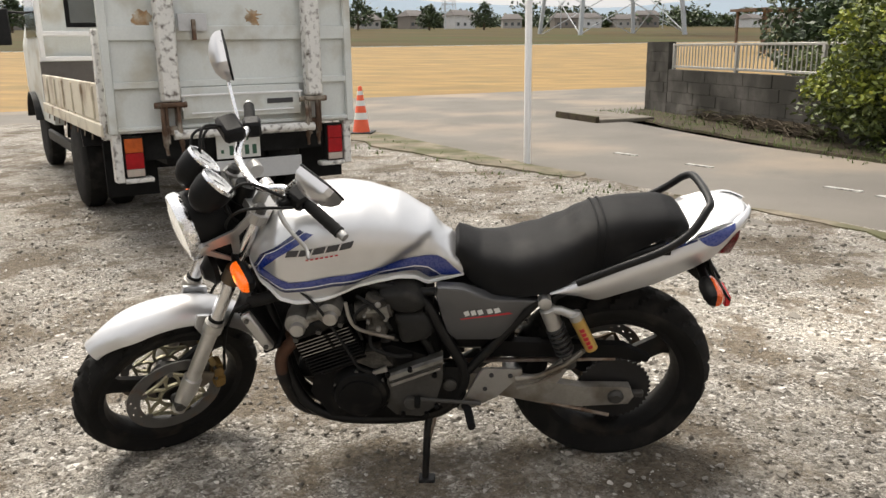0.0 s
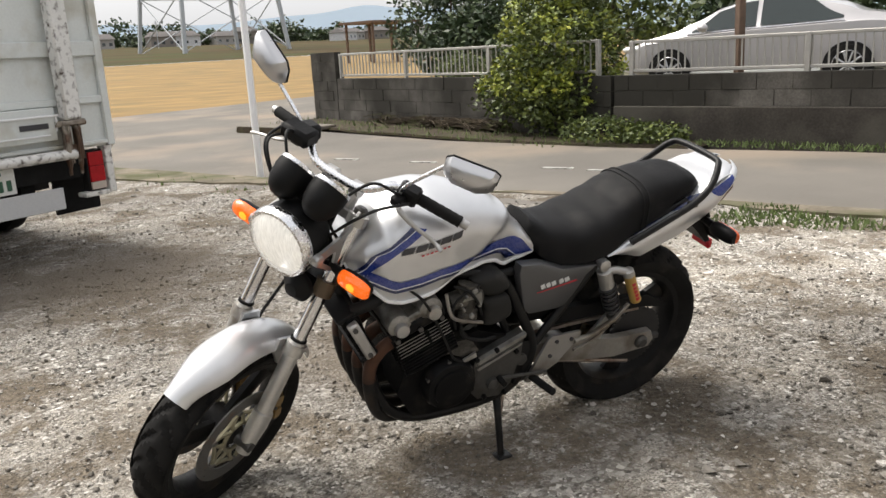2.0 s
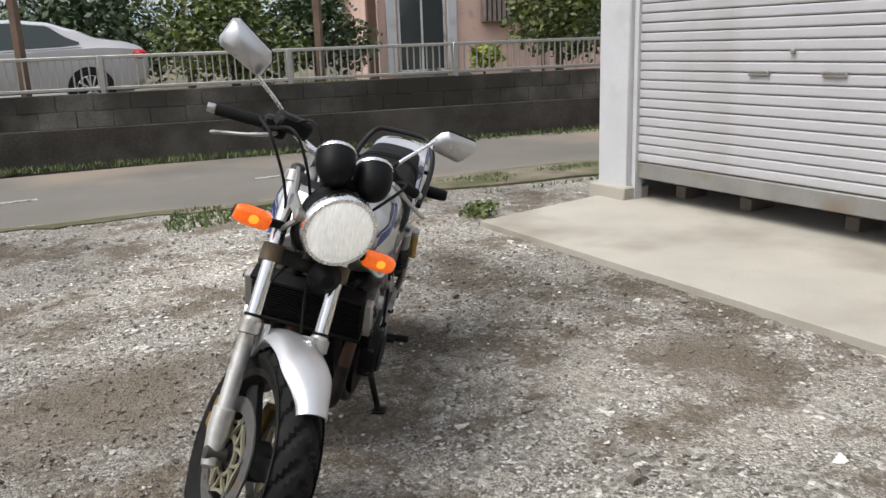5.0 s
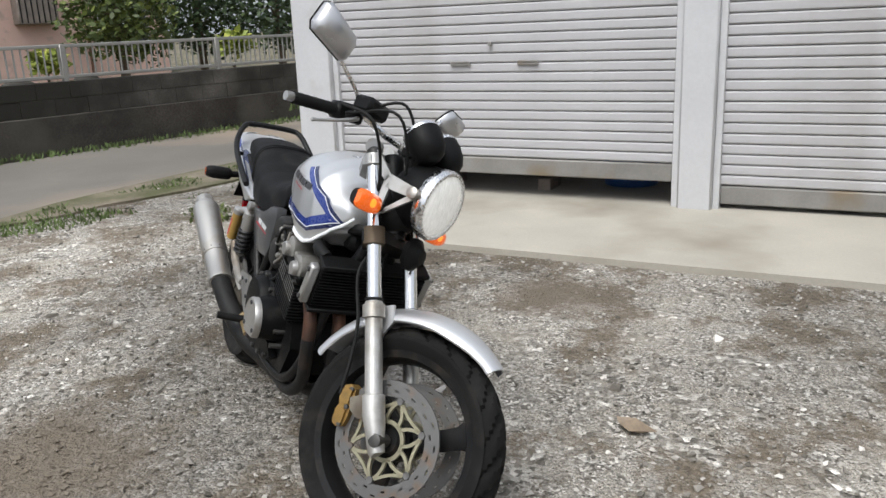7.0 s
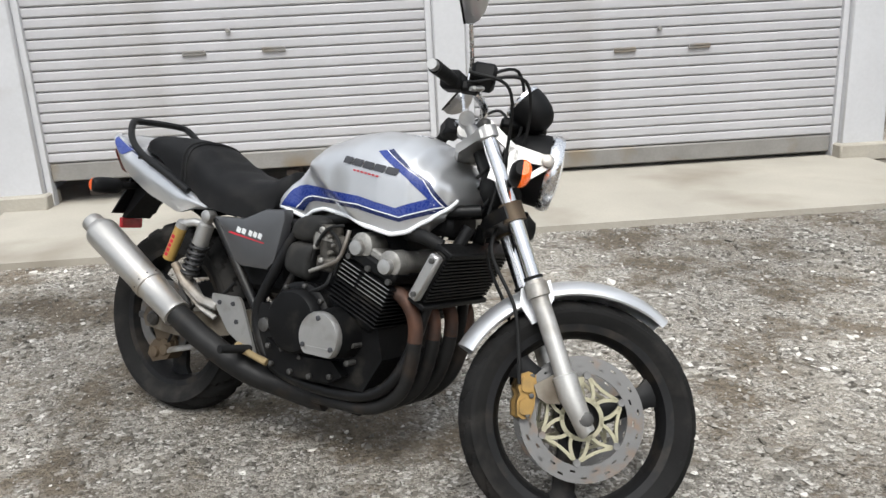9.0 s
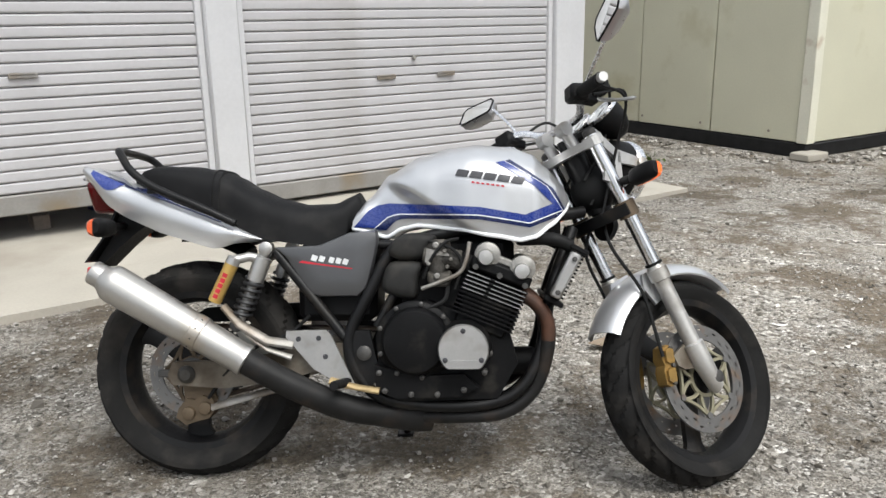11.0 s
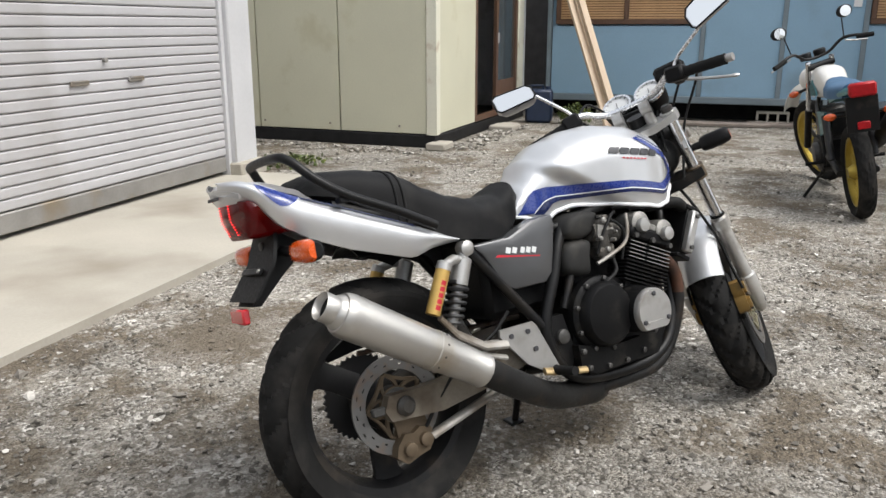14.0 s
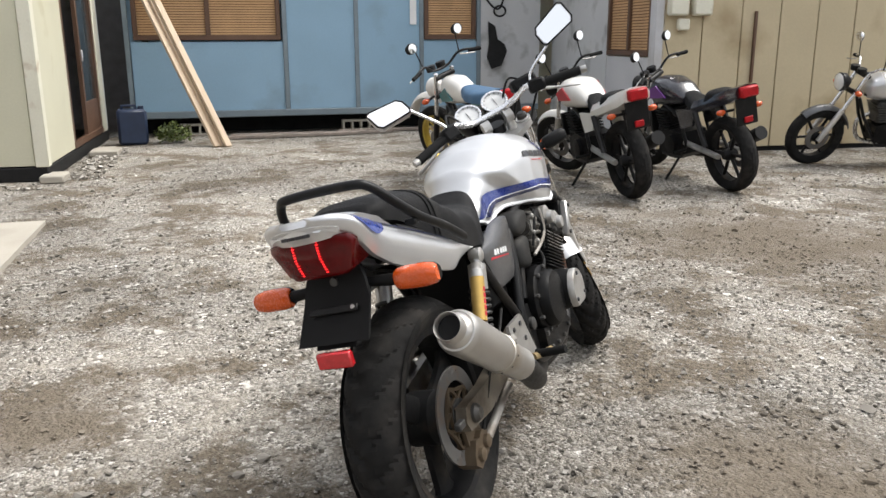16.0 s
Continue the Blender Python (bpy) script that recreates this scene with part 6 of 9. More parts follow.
for sy in (-1, 1):
    down = [(a, b - 0.003) for a, b in B_LO]
    fwd = [(a + 0.0025, b) for a, b in F_MID]
    part("stripe", decal(B_UP, B_LO, sy, 0.0022), M_BLUEPAINT, tank, "broad blue stripe")
    part("stripe", decal(F_IN, F_MID, sy, 0.0022), M_BLUEPAINT, tank, "broad blue stripe")
    part("pinstripe", decal(B_LO, down, sy, 0.0026), M_PINSTRIPE, tank, "white pinstripe")
    part("pinstripe", decal(F_MID, fwd, sy, 0.0026), M_PINSTRIPE, tank, "white pinstripe")
    part("stripe", decal(down, N_LO, sy, 0.0022), M_NAVYPAINT, tank, "dark navy stripe")
    part("stripe", decal(fwd, F_EDGE, sy, 0.0022), M_NAVYPAINT, tank, "dark navy stripe")
    # name badge as plain bars
    for k in range(5):
        x0, x1 = 0.048 + 0.0365 * k, 0.048 + 0.0365 * k + 0.032
        lean = 0.004 * (-1 if sy > 0 else 1)
        top = [(x0 + lean, 0.849 - 0.15 * (x0 - 0.05)), (x1 + lean, 0.849 - 0.15 * (x1 - 0.05))]
        low = [(x0 - lean, 0.831 - 0.15 * (x0 - 0.05)), (x1 - lean, 0.831 - 0.15 * (x1 - 0.05))]
        part("badge_bar", decal(top, low, sy, 0.0034, 4), M_BADGE, tank)
    for k in range(7):
        x0, x1 = 0.088 + 0.013 * k, 0.088 + 0.013 * k + 0.008
        part("badge_line", decal([(x0, 0.821 - 0.15 * (x0 - 0.05)), (x1, 0.821 - 0.15 * (x1 - 0.05))], [(x0, 0.8165 - 0.15 * (x0 - 0.05)), (x1, 0.8165 - 0.15 * (x1 - 0.05))], sy, 0.0034, 2), M_BADGERED, tank, "small red lettering bar")

# ---------- seat, tail, side covers ----------
S_TOP = [(-0.865, 0.850), (-0.845, 0.875), (-0.80, 0.886), (-0.70, 0.882), (-0.62, 0.868), (-0.585, 0.852), (-0.53, 0.818), (-0.46, 0.788), (-0.38, 0.768), (-0.30, 0.770), (-0.255, 0.790), (-0.235, 0.800), (-0.225, 0.780)]
S_BOT = [(-0.865, 0.835), (-0.80, 0.822), (-0.60, 0.728), (-0.48, 0.668), (-0.34, 0.650), (-0.28, 0.672), (-0.225, 0.725)]
S_WID = [(-0.865, 0.072), (-0.82, 0.098), (-0.70, 0.112), (-0.60, 0.124), (-0.50, 0.140), (-0.42, 0.142), (-0.33, 0.118), (-0.26, 0.092), (-0.225, 0.070)]
rings = []
for i in range(61):
    x = -0.865 + 0.64 * i / 60
    zb, zt, w = interp(S_BOT, x), interp(S_TOP, x), interp(S_WID, x)
    ring = []
    for k in range(25):
        t = -1 + 2 * k / 24
        a = t * math.pi / 2
        y = w * math.copysign(abs(math.sin(a)) ** 0.72, a)
        z = zb + (zt - zb) * max(0.0, math.cos(a)) ** 0.42
        ring.append((x, y, z))
    rings.append(ring)
seat = part("seat", G().loft(rings), M_VINYL, bike, "black vinyl two-step seat", sharp=70)
for xs, r in ((-0.612, 0.0035), (-0.632, 0.0035)):
    zb, zt, w = interp(S_BOT, xs), interp(S_TOP, xs), interp(S_WID, xs)
    pts = []
    for k in range(25):
        a = (-1 + 2 * k / 24) * math.pi / 2
        pts.append((xs, (w + 0.001) * math.copysign(abs(math.sin(a)) ** 0.72, a), zb + (zt - zb + 0.001) * max(0.0, math.cos(a)) ** 0.42))
    part("seam", G().tube(pts, r, 6), M_VINYL, seat, "raised seam across the seat")
# tail cowl: one tapering shell, open below, its rear edge slanting under the tip
C_UP = [(-1.034, 0.888), (-1.00, 0.884), (-0.94, 0.856), (-0.895, 0.835), (-0.767, 0.788), (-0.636, 0.737), (-0.486, 0.674)]
C_LO = [(-1.034, 0.868), (-1.005, 0.850), (-0.978, 0.830), (-0.932, 0.772), (-0.878, 0.738), (-0.776, 0.693), (-0.625, 0.647), (-0.605, 0.648), (-0.566, 0.660), (-0.486, 0.666)]
C_WT = [(-1.034, 0.098), (-1.01, 0.112), (-0.96, 0.122), (-0.90, 0.128), (-0.75, 0.142)]
C_WD = [(-1.034, 0.046), (-1.02, 0.074), (-1.0, 0.100), (-0.985, 0.112), (-0.96, 0.121), (-0.90, 0.128), (-0.75, 0.142), (-0.60, 0.152), (-0.486, 0.147)]
for sy in (-1, 1):
    rings = []
    for i in range(41):
        x = -1.034 + 0.548 * i / 40
        zu, zl, w = linear(C_UP, x), linear(C_LO, x), interp(C_WD, x)
        ring = []
        for k in range(10):
            t = k / 9
            ring.append((x, sy * (w - 0.014 * (1 - t) ** 2 - 0.016 * t ** 5 + 0.004 * math.sin(t * math.pi)), zl + (zu - zl) * t))
        ring += [(p[0], p[1] - sy * 0.012, p[2]) for p in ring[::-1]]
        rings.append(ring)
    tc = part("tail_side", G().loft(rings), M_SILVER, bike, "silver tapering tail cowl side", sharp=40)
    for u0, u1, mt, nm, lb in ((-0.975, -0.880, M_BLUEPAINT, "tail_stripe", "blue tail stripe"), (-0.878, -0.60, M_NAVYPAINT, "tail_edge_stripe", "dark navy band along the tail top")):
        n_ = 28
        top = [(u0 + (u1 - u0) * k / n_) for k in range(n_ + 1)]
        rise = [interp([(-1.040, -0.020), (-1.028, -0.004), (-0.98, 0.002), (-0.90, 0.008), (-0.78, 0.010), (-0.70, 0.002), (-0.60, 0.0)], x) for x in top]
        blue = mt is M_BLUEPAINT
        wide = 0.055 if blue else 0.024
        rows_ = []
        for k, (x, r) in enumerate(zip(top, rise)):
            zu, zl, w = linear(C_UP, x), linear(C_LO, x), interp(C_WD, x)
            f = 0.46 * math.sin(math.pi * (0.18 + 0.82 * k / n_)) if blue else 0.05
            row = []
            for j in range(5):
                t = 1 - f * (1 - j / 4)
                row.append((x, sy * (w - 0.014 * (1 - t) ** 2 - 0.016 * t ** 5 + 0.004 * math.sin(t * math.pi) + 0.0022), zl + (zu - zl) * t))
            for j in range(4):
                y = w - 0.015 - wide * min(1, 0.2 + k / 8) * j / 3
                row.append((x, sy * y, zu + r - 0.013 * min(1.0, y / (interp(C_WT, x) - 0.012)) ** 4 + 0.0025))
            rows_.append(row)
        g = G()
        g.put([p for row in rows_ for p in row], [(9 * k + j, 9 * k + j + 1, 9 * k + j + 10, 9 * k + j + 9) for k in range(n_) for j in range(8)])
        part(nm, g, mt, tc, lb)
rings = []
for i in range(17):
    x = -1.040 + 0.26 * i / 16
    zu = interp(C_UP, max(x, -1.034)) + interp([(-1.040, -0.020), (-1.028, -0.004), (-0.98, 0.002), (-0.90, 0.008), (-0.78, 0.010)], x)
    w = interp(C_WT, max(x, -1.034)) - 0.012
    ring = [(x + 0.055 * (y / 0.11) ** 2 * (1 if i < 6 else max(0, 1 - (i - 6) / 6)), y, zu - 0.013 * (y / w) ** 4) for y in [w * (-1 + 2 * k / 16) for k in range(17)]]
    ring += [(p[0], p[1] * 0.97, p[2] - 0.012) for p in ring[::-1]]
    rings.append(ring)
sp = part("tail_top", G().loft(rings), M_SILVER, bike, "silver tail cowl top", sharp=40)
# rounded rear lip over the lamp
rings = []
for k in range(21):
    y = -0.100 + 0.20 * k / 20
    xb = -1.040 + 0.055 * (y / 0.11) ** 2
    lo = 0.834 + 0.004 * (y / 0.1) ** 2
    rings.append([(xb, y, 0.872), (xb + 0.004, y, 0.858), (xb + 0.016, y, lo), (xb + 0.028, y, lo + 0.002), (xb + 0.030, y, 0.872)])
part("rear_lip", G().loft(rings), M_SILVER, sp, sharp=50)
for k in range(4):
    part("name_bar", G().box(-1.0385, -1.0345, -0.034 + 0.018 * k, -0.019 + 0.018 * k, 0.849, 0.856), M_BADGE, sp, "small dark lettering bar")
# tail lamp
LAMP = [(-0.096, 0.838), (-0.05, 0.846), (0.05, 0.846), (0.104, 0.838), (0.108, 0.825), (0.078, 0.765), (0.060, 0.752), (-0.060, 0.752), (-0.078, 0.762), (-0.104, 0.822)]
c = 0.80
rings = []
for dx, k in ((0.10, 0.9), (0.02, 1.0), (0.004, 0.985), (0.0, 0.94), (0.0, 0.75), (0.0, 0.5), (0.0, 0.25), (0.0, 0.02)):
    rings.append([(-1.016 + dx + 0.40 * max(0, 0.80 - c - (z - c) * k) + 2.2 * (y * k) ** 2, y * k, c + (z - c) * k) for y, z in LAMP])
tl = part("tail_lamp", G().loft(rings), M_REDLENS, bike, "dark red tail lamp with lit strips")
for y in (-0.030, 0.030):
    for k in range(12):
        z = 0.766 + 0.0062 * k
        part("lamp_element", G().ball((-1.018 + 0.40 * max(0, 0.80 - z) + 2.2 * y * y, y, z), (0.002, 0.0036, 0.0013), 8, 5), M_LED, tl)
# grab rail
for_rail = []
for sy in (1, -1):
    side = [(-0.555, sy * 0.158, 0.715), (-0.66, sy * 0.162, 0.765), (-0.775, sy * 0.158, 0.815), (-0.845, sy * 0.146, 0.862), (-0.888, sy * 0.116, 0.912), (-0.906, sy * 0.074, 0.925)]
    for_rail += side if sy == 1 else side[::-1]
gr = part("grab_rail", G().tube(curve_pts(for_rail, 5), 0.011, 12), M_FRAME, bike, "black tubular pillion grab rail")
for sy in (-1, 1):
    part("rail_mount", G().box(-0.80, -0.775, sy * 0.13, sy * 0.158, 0.80, 0.815, 0.003), M_FRAME, gr)
# plate hanger and rear mudguard
g = G()
g.plate([(-0.845, 0.715), (-0.925, 0.766), (-0.940, 0.735), (-0.944, 0.690), (-1.006, 0.600), (-0.985, 0.598), (-0.925, 0.655), (-0.874, 0.698)], -0.050, 0.050)
ph = part("plate_hanger", g, M_PLASTIC, bike, "black plate hanger without a number plate")
g = G()
g.loft([[(x, -w, z), (x, w, z), (x + 0.010, w, z + 0.004), (x + 0.010, -w, z + 0.004)] for x, z, w in ((-0.934, 0.757, 0.066), (-0.942, 0.730, 0.076), (-0.955, 0.690, 0.084), (-1.013, 0.612, 0.088))])
part("hanger_face", g, M_PLASTIC, ph, "flat black plate carrier", sharp=20)
PM = Matrix.Translation((-0.968, 0.0, 0.676)) @ Matrix.Rotation(radians(36), 4, "Y")
part("slot", G().box(-0.009, -0.002, -0.060, 0.060, -0.012, 0.004, 0.002), M_FRAME, ph, m=PM)
part("screw", G().lathe([(0.005, -0.012), (0.0055, -0.004)], (0, 0, 0), "x", 10).xf(Matrix.Translation((0, -0.050, -0.004))), M_ALU, ph, m=PM)
part("bolt", G().lathe([(0.002, -0.010), (0.010, -0.008), (0.011, 0.004)], (-0.938, 0.0, 0.731), "x", 12), M_ENGGREY, ph)
part("reflector", G().box(-1.030, -1.012, -0.043, 0.043, 0.562, 0.598, 0.004), M_REDREFL, ph, "red rear reflector")
g = G()
rings = []
for i in range(13):
    a = radians(58 + 34 * i / 12)
    r = 0.335
    ring = [(XR - 0.02 + (r - 0.03 * (y / 0.075) ** 2) * math.cos(a), y, RR + 0.05 + (r - 0.03 * (y / 0.075) ** 2) * math.sin(a)) for y in [-0.075 + 0.15 * k / 6 for k in range(7)]]
    ring += [(p[0], p[1] * 0.95, p[2] + 0.006) for p in ring[::-1]]
    rings.append(ring)
part("inner_mudguard", G().loft(rings), M_PLASTIC, bike, "black inner rear mudguard")
indicator("rear_indicator", -0.914, 0.136, 0.236, 0.708, -1, "amber rear indicator on a black stalk", None, False, (-0.915, 0.04, 0.715))
# side covers
for sy in (-1, 1):
    pl = [(-0.455, 0.648), (-0.330, 0.652), (-0.245, 0.686), (-0.172, 0.690), (-0.168, 0.665), (-0.185, 0.590), (-0.200, 0.535), (-0.225, 0.512), (-0.330, 0.512), (-0.358, 0.522), (-0.385, 0.560), (-0.422, 0.620)]
    g = G()
    c = Vector((sum(p[0] for p in pl) / len(pl), sum(p[1] for p in pl) / len(pl)))
    lay = [(0.110, 1.0), (0.134, 1.0), (0.142, 0.965), (0.146, 0.86), (0.147, 0.4)]
    g.loft([[(c.x + (a - c.x) * k, sy * y, c.y + (b - c.y) * k) for a, b in pl] for y, k in lay])
    sc = part("side_cover", g, M_GREYPAINT, bike, "graphite grey side cover")
    for k, (x0, x1, hz) in enumerate(((-0.352, -0.337, 0), (-0.331, -0.317, 0), (-0.304, -0.291, 0), (-0.285, -0.272, 0), (-0.266, -0.253, 0))):
        q = [(x0, 0.600), (x1, 0.597), (x1 + 0.006, 0.612), (x0 + 0.006, 0.615)]
        part("badge_bar", G().plate([(a, b - 0.13 * (a + 0.36) + 0.014) for a, b in q], sy * 0.1470, sy * 0.1482), M_DIAL, sc, "short white lettering bar")
    q = [(-0.385, 0.606), (-0.240, 0.586), (-0.238, 0.589), (-0.330, 0.603), (-0.375, 0.611)]
    part("badge_line", G().plate(q, sy * 0.1468, sy * 0.1475), M_BADGERED, sc, "thin red underline")

# ---------- frame ----------
for sy in (-1, 1):
    y = sy * 0.125
    fr = part("frame_tube", G().tube(curve_pts([(0.395, sy * 0.035, 0.735), (0.30, sy * 0.075, 0.722), (0.12, sy * 0.10, 0.698), (-0.05, sy * 0.112, 0.668), (-0.135, sy * 0.120, 0.632), (-0.195, sy * 0.135, 0.520), (-0.250, sy * 0.140, 0.405), (-0.235, sy * 0.140, 0.315), (-0.175, sy * 0.135, 0.242), (-0.05, sy * 0.135, 0.215), (0.12, sy * 0.135, 0.218), (0.215, sy * 0.13, 0.262), (0.268, sy * 0.115, 0.36), (0.300, sy * 0.085, 0.52), (0.365, sy * 0.035, 0.690)], 5), 0.0165, 12), M_FRAME, bike, "black tubular cradle frame")
    part("frame_tube", G().tube([(-0.045, sy * 0.120, 0.662), (-0.105, sy * 0.13, 0.560), (-0.175, sy * 0.135, 0.430)], 0.012, 10), M_FRAME, bike)
    part("frame_tube", G().tube([(-0.115, sy * 0.105, 0.650), (-0.30, sy * 0.095, 0.655), (-0.50, sy * 0.105, 0.70), (-0.80, sy * 0.10, 0.80)], 0.013, 10), M_FRAME, bike)
    part("frame_tube", G().tube([(-0.455, sy * 0.128, 0.640), (-0.262, sy * 0.138, 0.400)], 0.014, 10), M_FRAME, bike)
    part("pivot_plate", G().plate([(-0.262, 0.420), (-0.195, 0.420), (-0.165, 0.300), (-0.195, 0.262), (-0.255, 0.275)], sy * 0.122, sy * 0.150), M_FRAME, bike)
    part("pivot_bolt", G().lathe([(0.020, sy * 0.148), (0.020, sy * 0.160), (0.012, sy * 0.164)], (-0.208, 0, 0.360), "y", 16), M_ENGGREY, bike)
part("head_stock", G().tube([(0.448, 0, 0.735), (0.375, 0, 0.89)], 0.036, 18), M_FRAME, bike)

# ---------- engine ----------
eng = part("engine", G().plate([(-0.180, 0.290), (-0.150, 0.460), (-0.040, 0.500), (0.020, 0.480), (0.175, 0.440), (0.205, 0.330), (0.150, 0.235), (-0.120, 0.228)], -0.150, 0.150), M_ENGINE, bike, "black four-cylinder engine")
CT = Matrix.Translation((0.0985, 0, 0.4205)) @ Matrix.Rotation(radians(22), 4, "Y")   # cylinders lean forward
part("cylinder_core", G().box(-0.070, 0.072, -0.160, 0.160, 0.0, 0.148, 0.006), M_ENGINE, eng, m=CT)
for k in range(11):
    part("cooling_fin", G().box(-0.084, 0.088, -0.176, 0.176, 0.024 + 0.0112 * k, 0.0285 + 0.0112 * k, 0.0015), M_ENGINE, eng, m=CT)
for sy in (-1, 1):
    for k in range(6, 11):
        for a, b in ((-0.080, -0.018), (-0.004 - 0.004 * (k < 9), 0.084)):
            part("fin_edge", G().box(a, b, sy * 0.1762, sy * 0.1772, 0.0252 + 0.0112 * k, 0.0274 + 0.0112 * k), M_FINEDGE, eng, "bare polished fin edge", m=CT)
part("cylinder_head", G().box(-0.084, 0.086, -0.176, 0.176, 0.148, 0.186, 0.008), M_ENGINE, eng, "black cylinder head", m=CT)
M_HEAD = mat("dusty_cast_head", (0.27, 0.262, 0.245), 0.5, 0.55, var=0.22, scale=22, fine=140, bump=0.3, dirt=(0.10, 0.088, 0.07), dirt_amount=0.3, dirt_scale=16)
hc = part("head_cover", G().box(-0.074, 0.078, -0.170, 0.170, 0.184, 0.206, 0.008), M_HEAD, eng, "dusty grey cast cam cover", m=CT)
for x in (-0.048, 0.052):
    rows = [(0.024, -0.178), (0.034, -0.172), (0.036, -0.120), (0.032, -0.112), (0.032, -0.030), (0.036, -0.022), (0.036, 0.022), (0.032, 0.030), (0.032, 0.112), (0.036, 0.120), (0.034, 0.172), (0.024, 0.178)]
    part("cam_housing", G().lathe(rows, (x, 0, 0.196), "y", 20), M_HEAD, hc, m=CT)
    for y in (-0.145, -0.07, 0.0, 0.07, 0.145):
        part("cover_bolt", G().lathe([(0.009, 0.205), (0.009, 0.226), (0.005, 0.230)], (0.052 if x > 0 else -0.048, y, 0), "z", 8), M_ALU, hc, m=CT)
for sy in (-1, 1):
    for x in (-0.050, 0.052):
        part("cam_cap", G().lathe([(0.0215, sy * 0.165), (0.0215, sy * 0.186), (0.019, sy * 0.193), (0.002, sy * 0.195)], (x, 0, 0.189), "y", 20), M_ALU, eng, "round aluminium cam end cap", m=CT)
    for x in (-0.066, 0.002, 0.074):
        part("head_bolt", G().lathe([(0.008, sy * 0.170), (0.008, sy * 0.184)], (x, 0, 0.156), "y", 8), M_ENGGREY, eng, m=CT)
# right: clutch cover and pulse cover
cl = part("clutch_cover", G().lathe([(0.106, -0.145), (0.106, -0.166), (0.100, -0.172), (0.091, -0.174), (0.088, -0.196), (0.080, -0.205), (0.060, -0.208), (0.002, -0.209)], (-0.068, 0, 0.394), "y", 44), M_ENGINE, eng, "black round clutch cover")
for k in range(9):
    a = k * math.tau / 9
    part("cover_bolt", G().lathe([(0.007, -0.160), (0.007, -0.180), (0.004, -0.182)], (-0.068 + 0.099 * math.cos(a), 0, 0.394 + 0.099 * math.sin(a)), "y", 8), M_ENGGREY, cl)
ring = [(0.062 + 0.066 * math.cos(a), 0.377 + max(-0.050, 0.066 * math.sin(a))) for a in [k * math.tau / 48 for k in range(48)]]
inner = [(0.062 + (a - 0.062) * 0.95, 0.377 + (b - 0.377) * 0.95) for a, b in ring]
g = G()
g.loft([[(a, y, b) for a, b in row] for y, row in ((-0.2225, ring), (-0.236, ring), (-0.243, inner))])
part("pulse_case", G().loft([[(0.062 + (a - 0.062) * k, y, 0.377 + (b - 0.377) * k) for a, b in ring] for y, k in ((-0.150, 1.12), (-0.200, 1.06), (-0.222, 0.99))]), M_ENGINE, eng, "black case under the cover")
pc = part("pulse_cover", g, M_ALU, eng, "round bare aluminium engine cover with a flat lower edge")
for k in range(3):
    a = 1.57 + k * math.tau / 3
    part("cover_bolt", G().lathe([(0.007, -0.236), (0.007, -0.2465), (0.003, -0.248)], (0.062 + 0.054 * math.cos(a), 0, 0.377 + 0.050 * math.sin(a)), "y", 8), M_BADGE, pc)
part("cover_mark", G().plate([(0.028, 0.343), (0.096, 0.343), (0.100, 0.351), (0.024, 0.351)], -0.2448, -0.2432), M_ALU, pc, "raised maker's bar")
part("sump_cover", G().plate([(-0.175, 0.262), (-0.178, 0.33), (-0.05, 0.30), (0.06, 0.305), (0.10, 0.27), (0.05, 0.245), (-0.12, 0.240)], -0.176, -0.145), M_ENGINE, eng)
for x, z in ((-0.15, 0.262), (-0.08, 0.252), (-0.01, 0.252), (0.06, 0.264), (-0.165, 0.31), (0.115, 0.31), (0.13, 0.36)):
    part("cover_bolt", G().lathe([(0.008, -0.150), (0.008, -0.184), (0.004, -0.186)], (x, 0, z), "y", 8), M_ENGGREY, eng)
# left: generator cover, sprocket cover, starter
part("generator_cover", G().lathe([(0.085, 0.145), (0.085, 0.178), (0.076, 0.196), (0.05, 0.204), (0.045, 0.198), (0.002, 0.198)], (0.050, 0, 0.350), "y", 36), M_ENGINE, eng, "black round generator cover")
part("cover_face", G().lathe([(0.062, 0.198), (0.060, 0.207), (0.030, 0.211), (0.002, 0.211)], (0.050, 0, 0.350), "y", 32), M_ENGINE, eng)
part("sprocket_cover", G().plate([(-0.163, 0.300), (-0.188, 0.395), (-0.190, 0.478), (-0.110, 0.448), (-0.030, 0.412), (-0.012, 0.310), (-0.050, 0.268), (-0.125, 0.262)], 0.145, 0.180), M_ENGGREY, eng, "grey sprocket cover")
for x, z in ((-0.17, 0.305), (-0.165, 0.42), (-0.095, 0.44), (-0.03, 0.42), (-0.02, 0.32), (-0.07, 0.275), (-0.14, 0.275)):
    part("cover_bolt", G().lathe([(0.008, 0.182), (0.008, 0.192), (0.004, 0.194)], (x, 0, z), "y", 8), M_ENGINE, eng)
part("cover_rib", G().plate([(-0.190, 0.482), (-0.188, 0.470), (-0.036, 0.402), (-0.030, 0.416)], 0.176, 0.192), M_HEAD, eng, "worn grey rib along the cover")
part("cover_rib", G().plate([(-0.182, 0.448), (-0.180, 0.440), (-0.040, 0.378), (-0.036, 0.388)], 0.176, 0.188), M_HEAD, eng, "worn grey rib along the cover")
for k in range(6):
    a = 0.4 + k * math.tau / 6
    part("cover_bolt", G().lathe([(0.0065, 0.172), (0.0065, 0.186), (0.004, 0.188)], (0.050 + 0.079 * math.cos(a), 0, 0.350 + 0.079 * math.sin(a)), "y", 8), M_ENGGREY, eng)
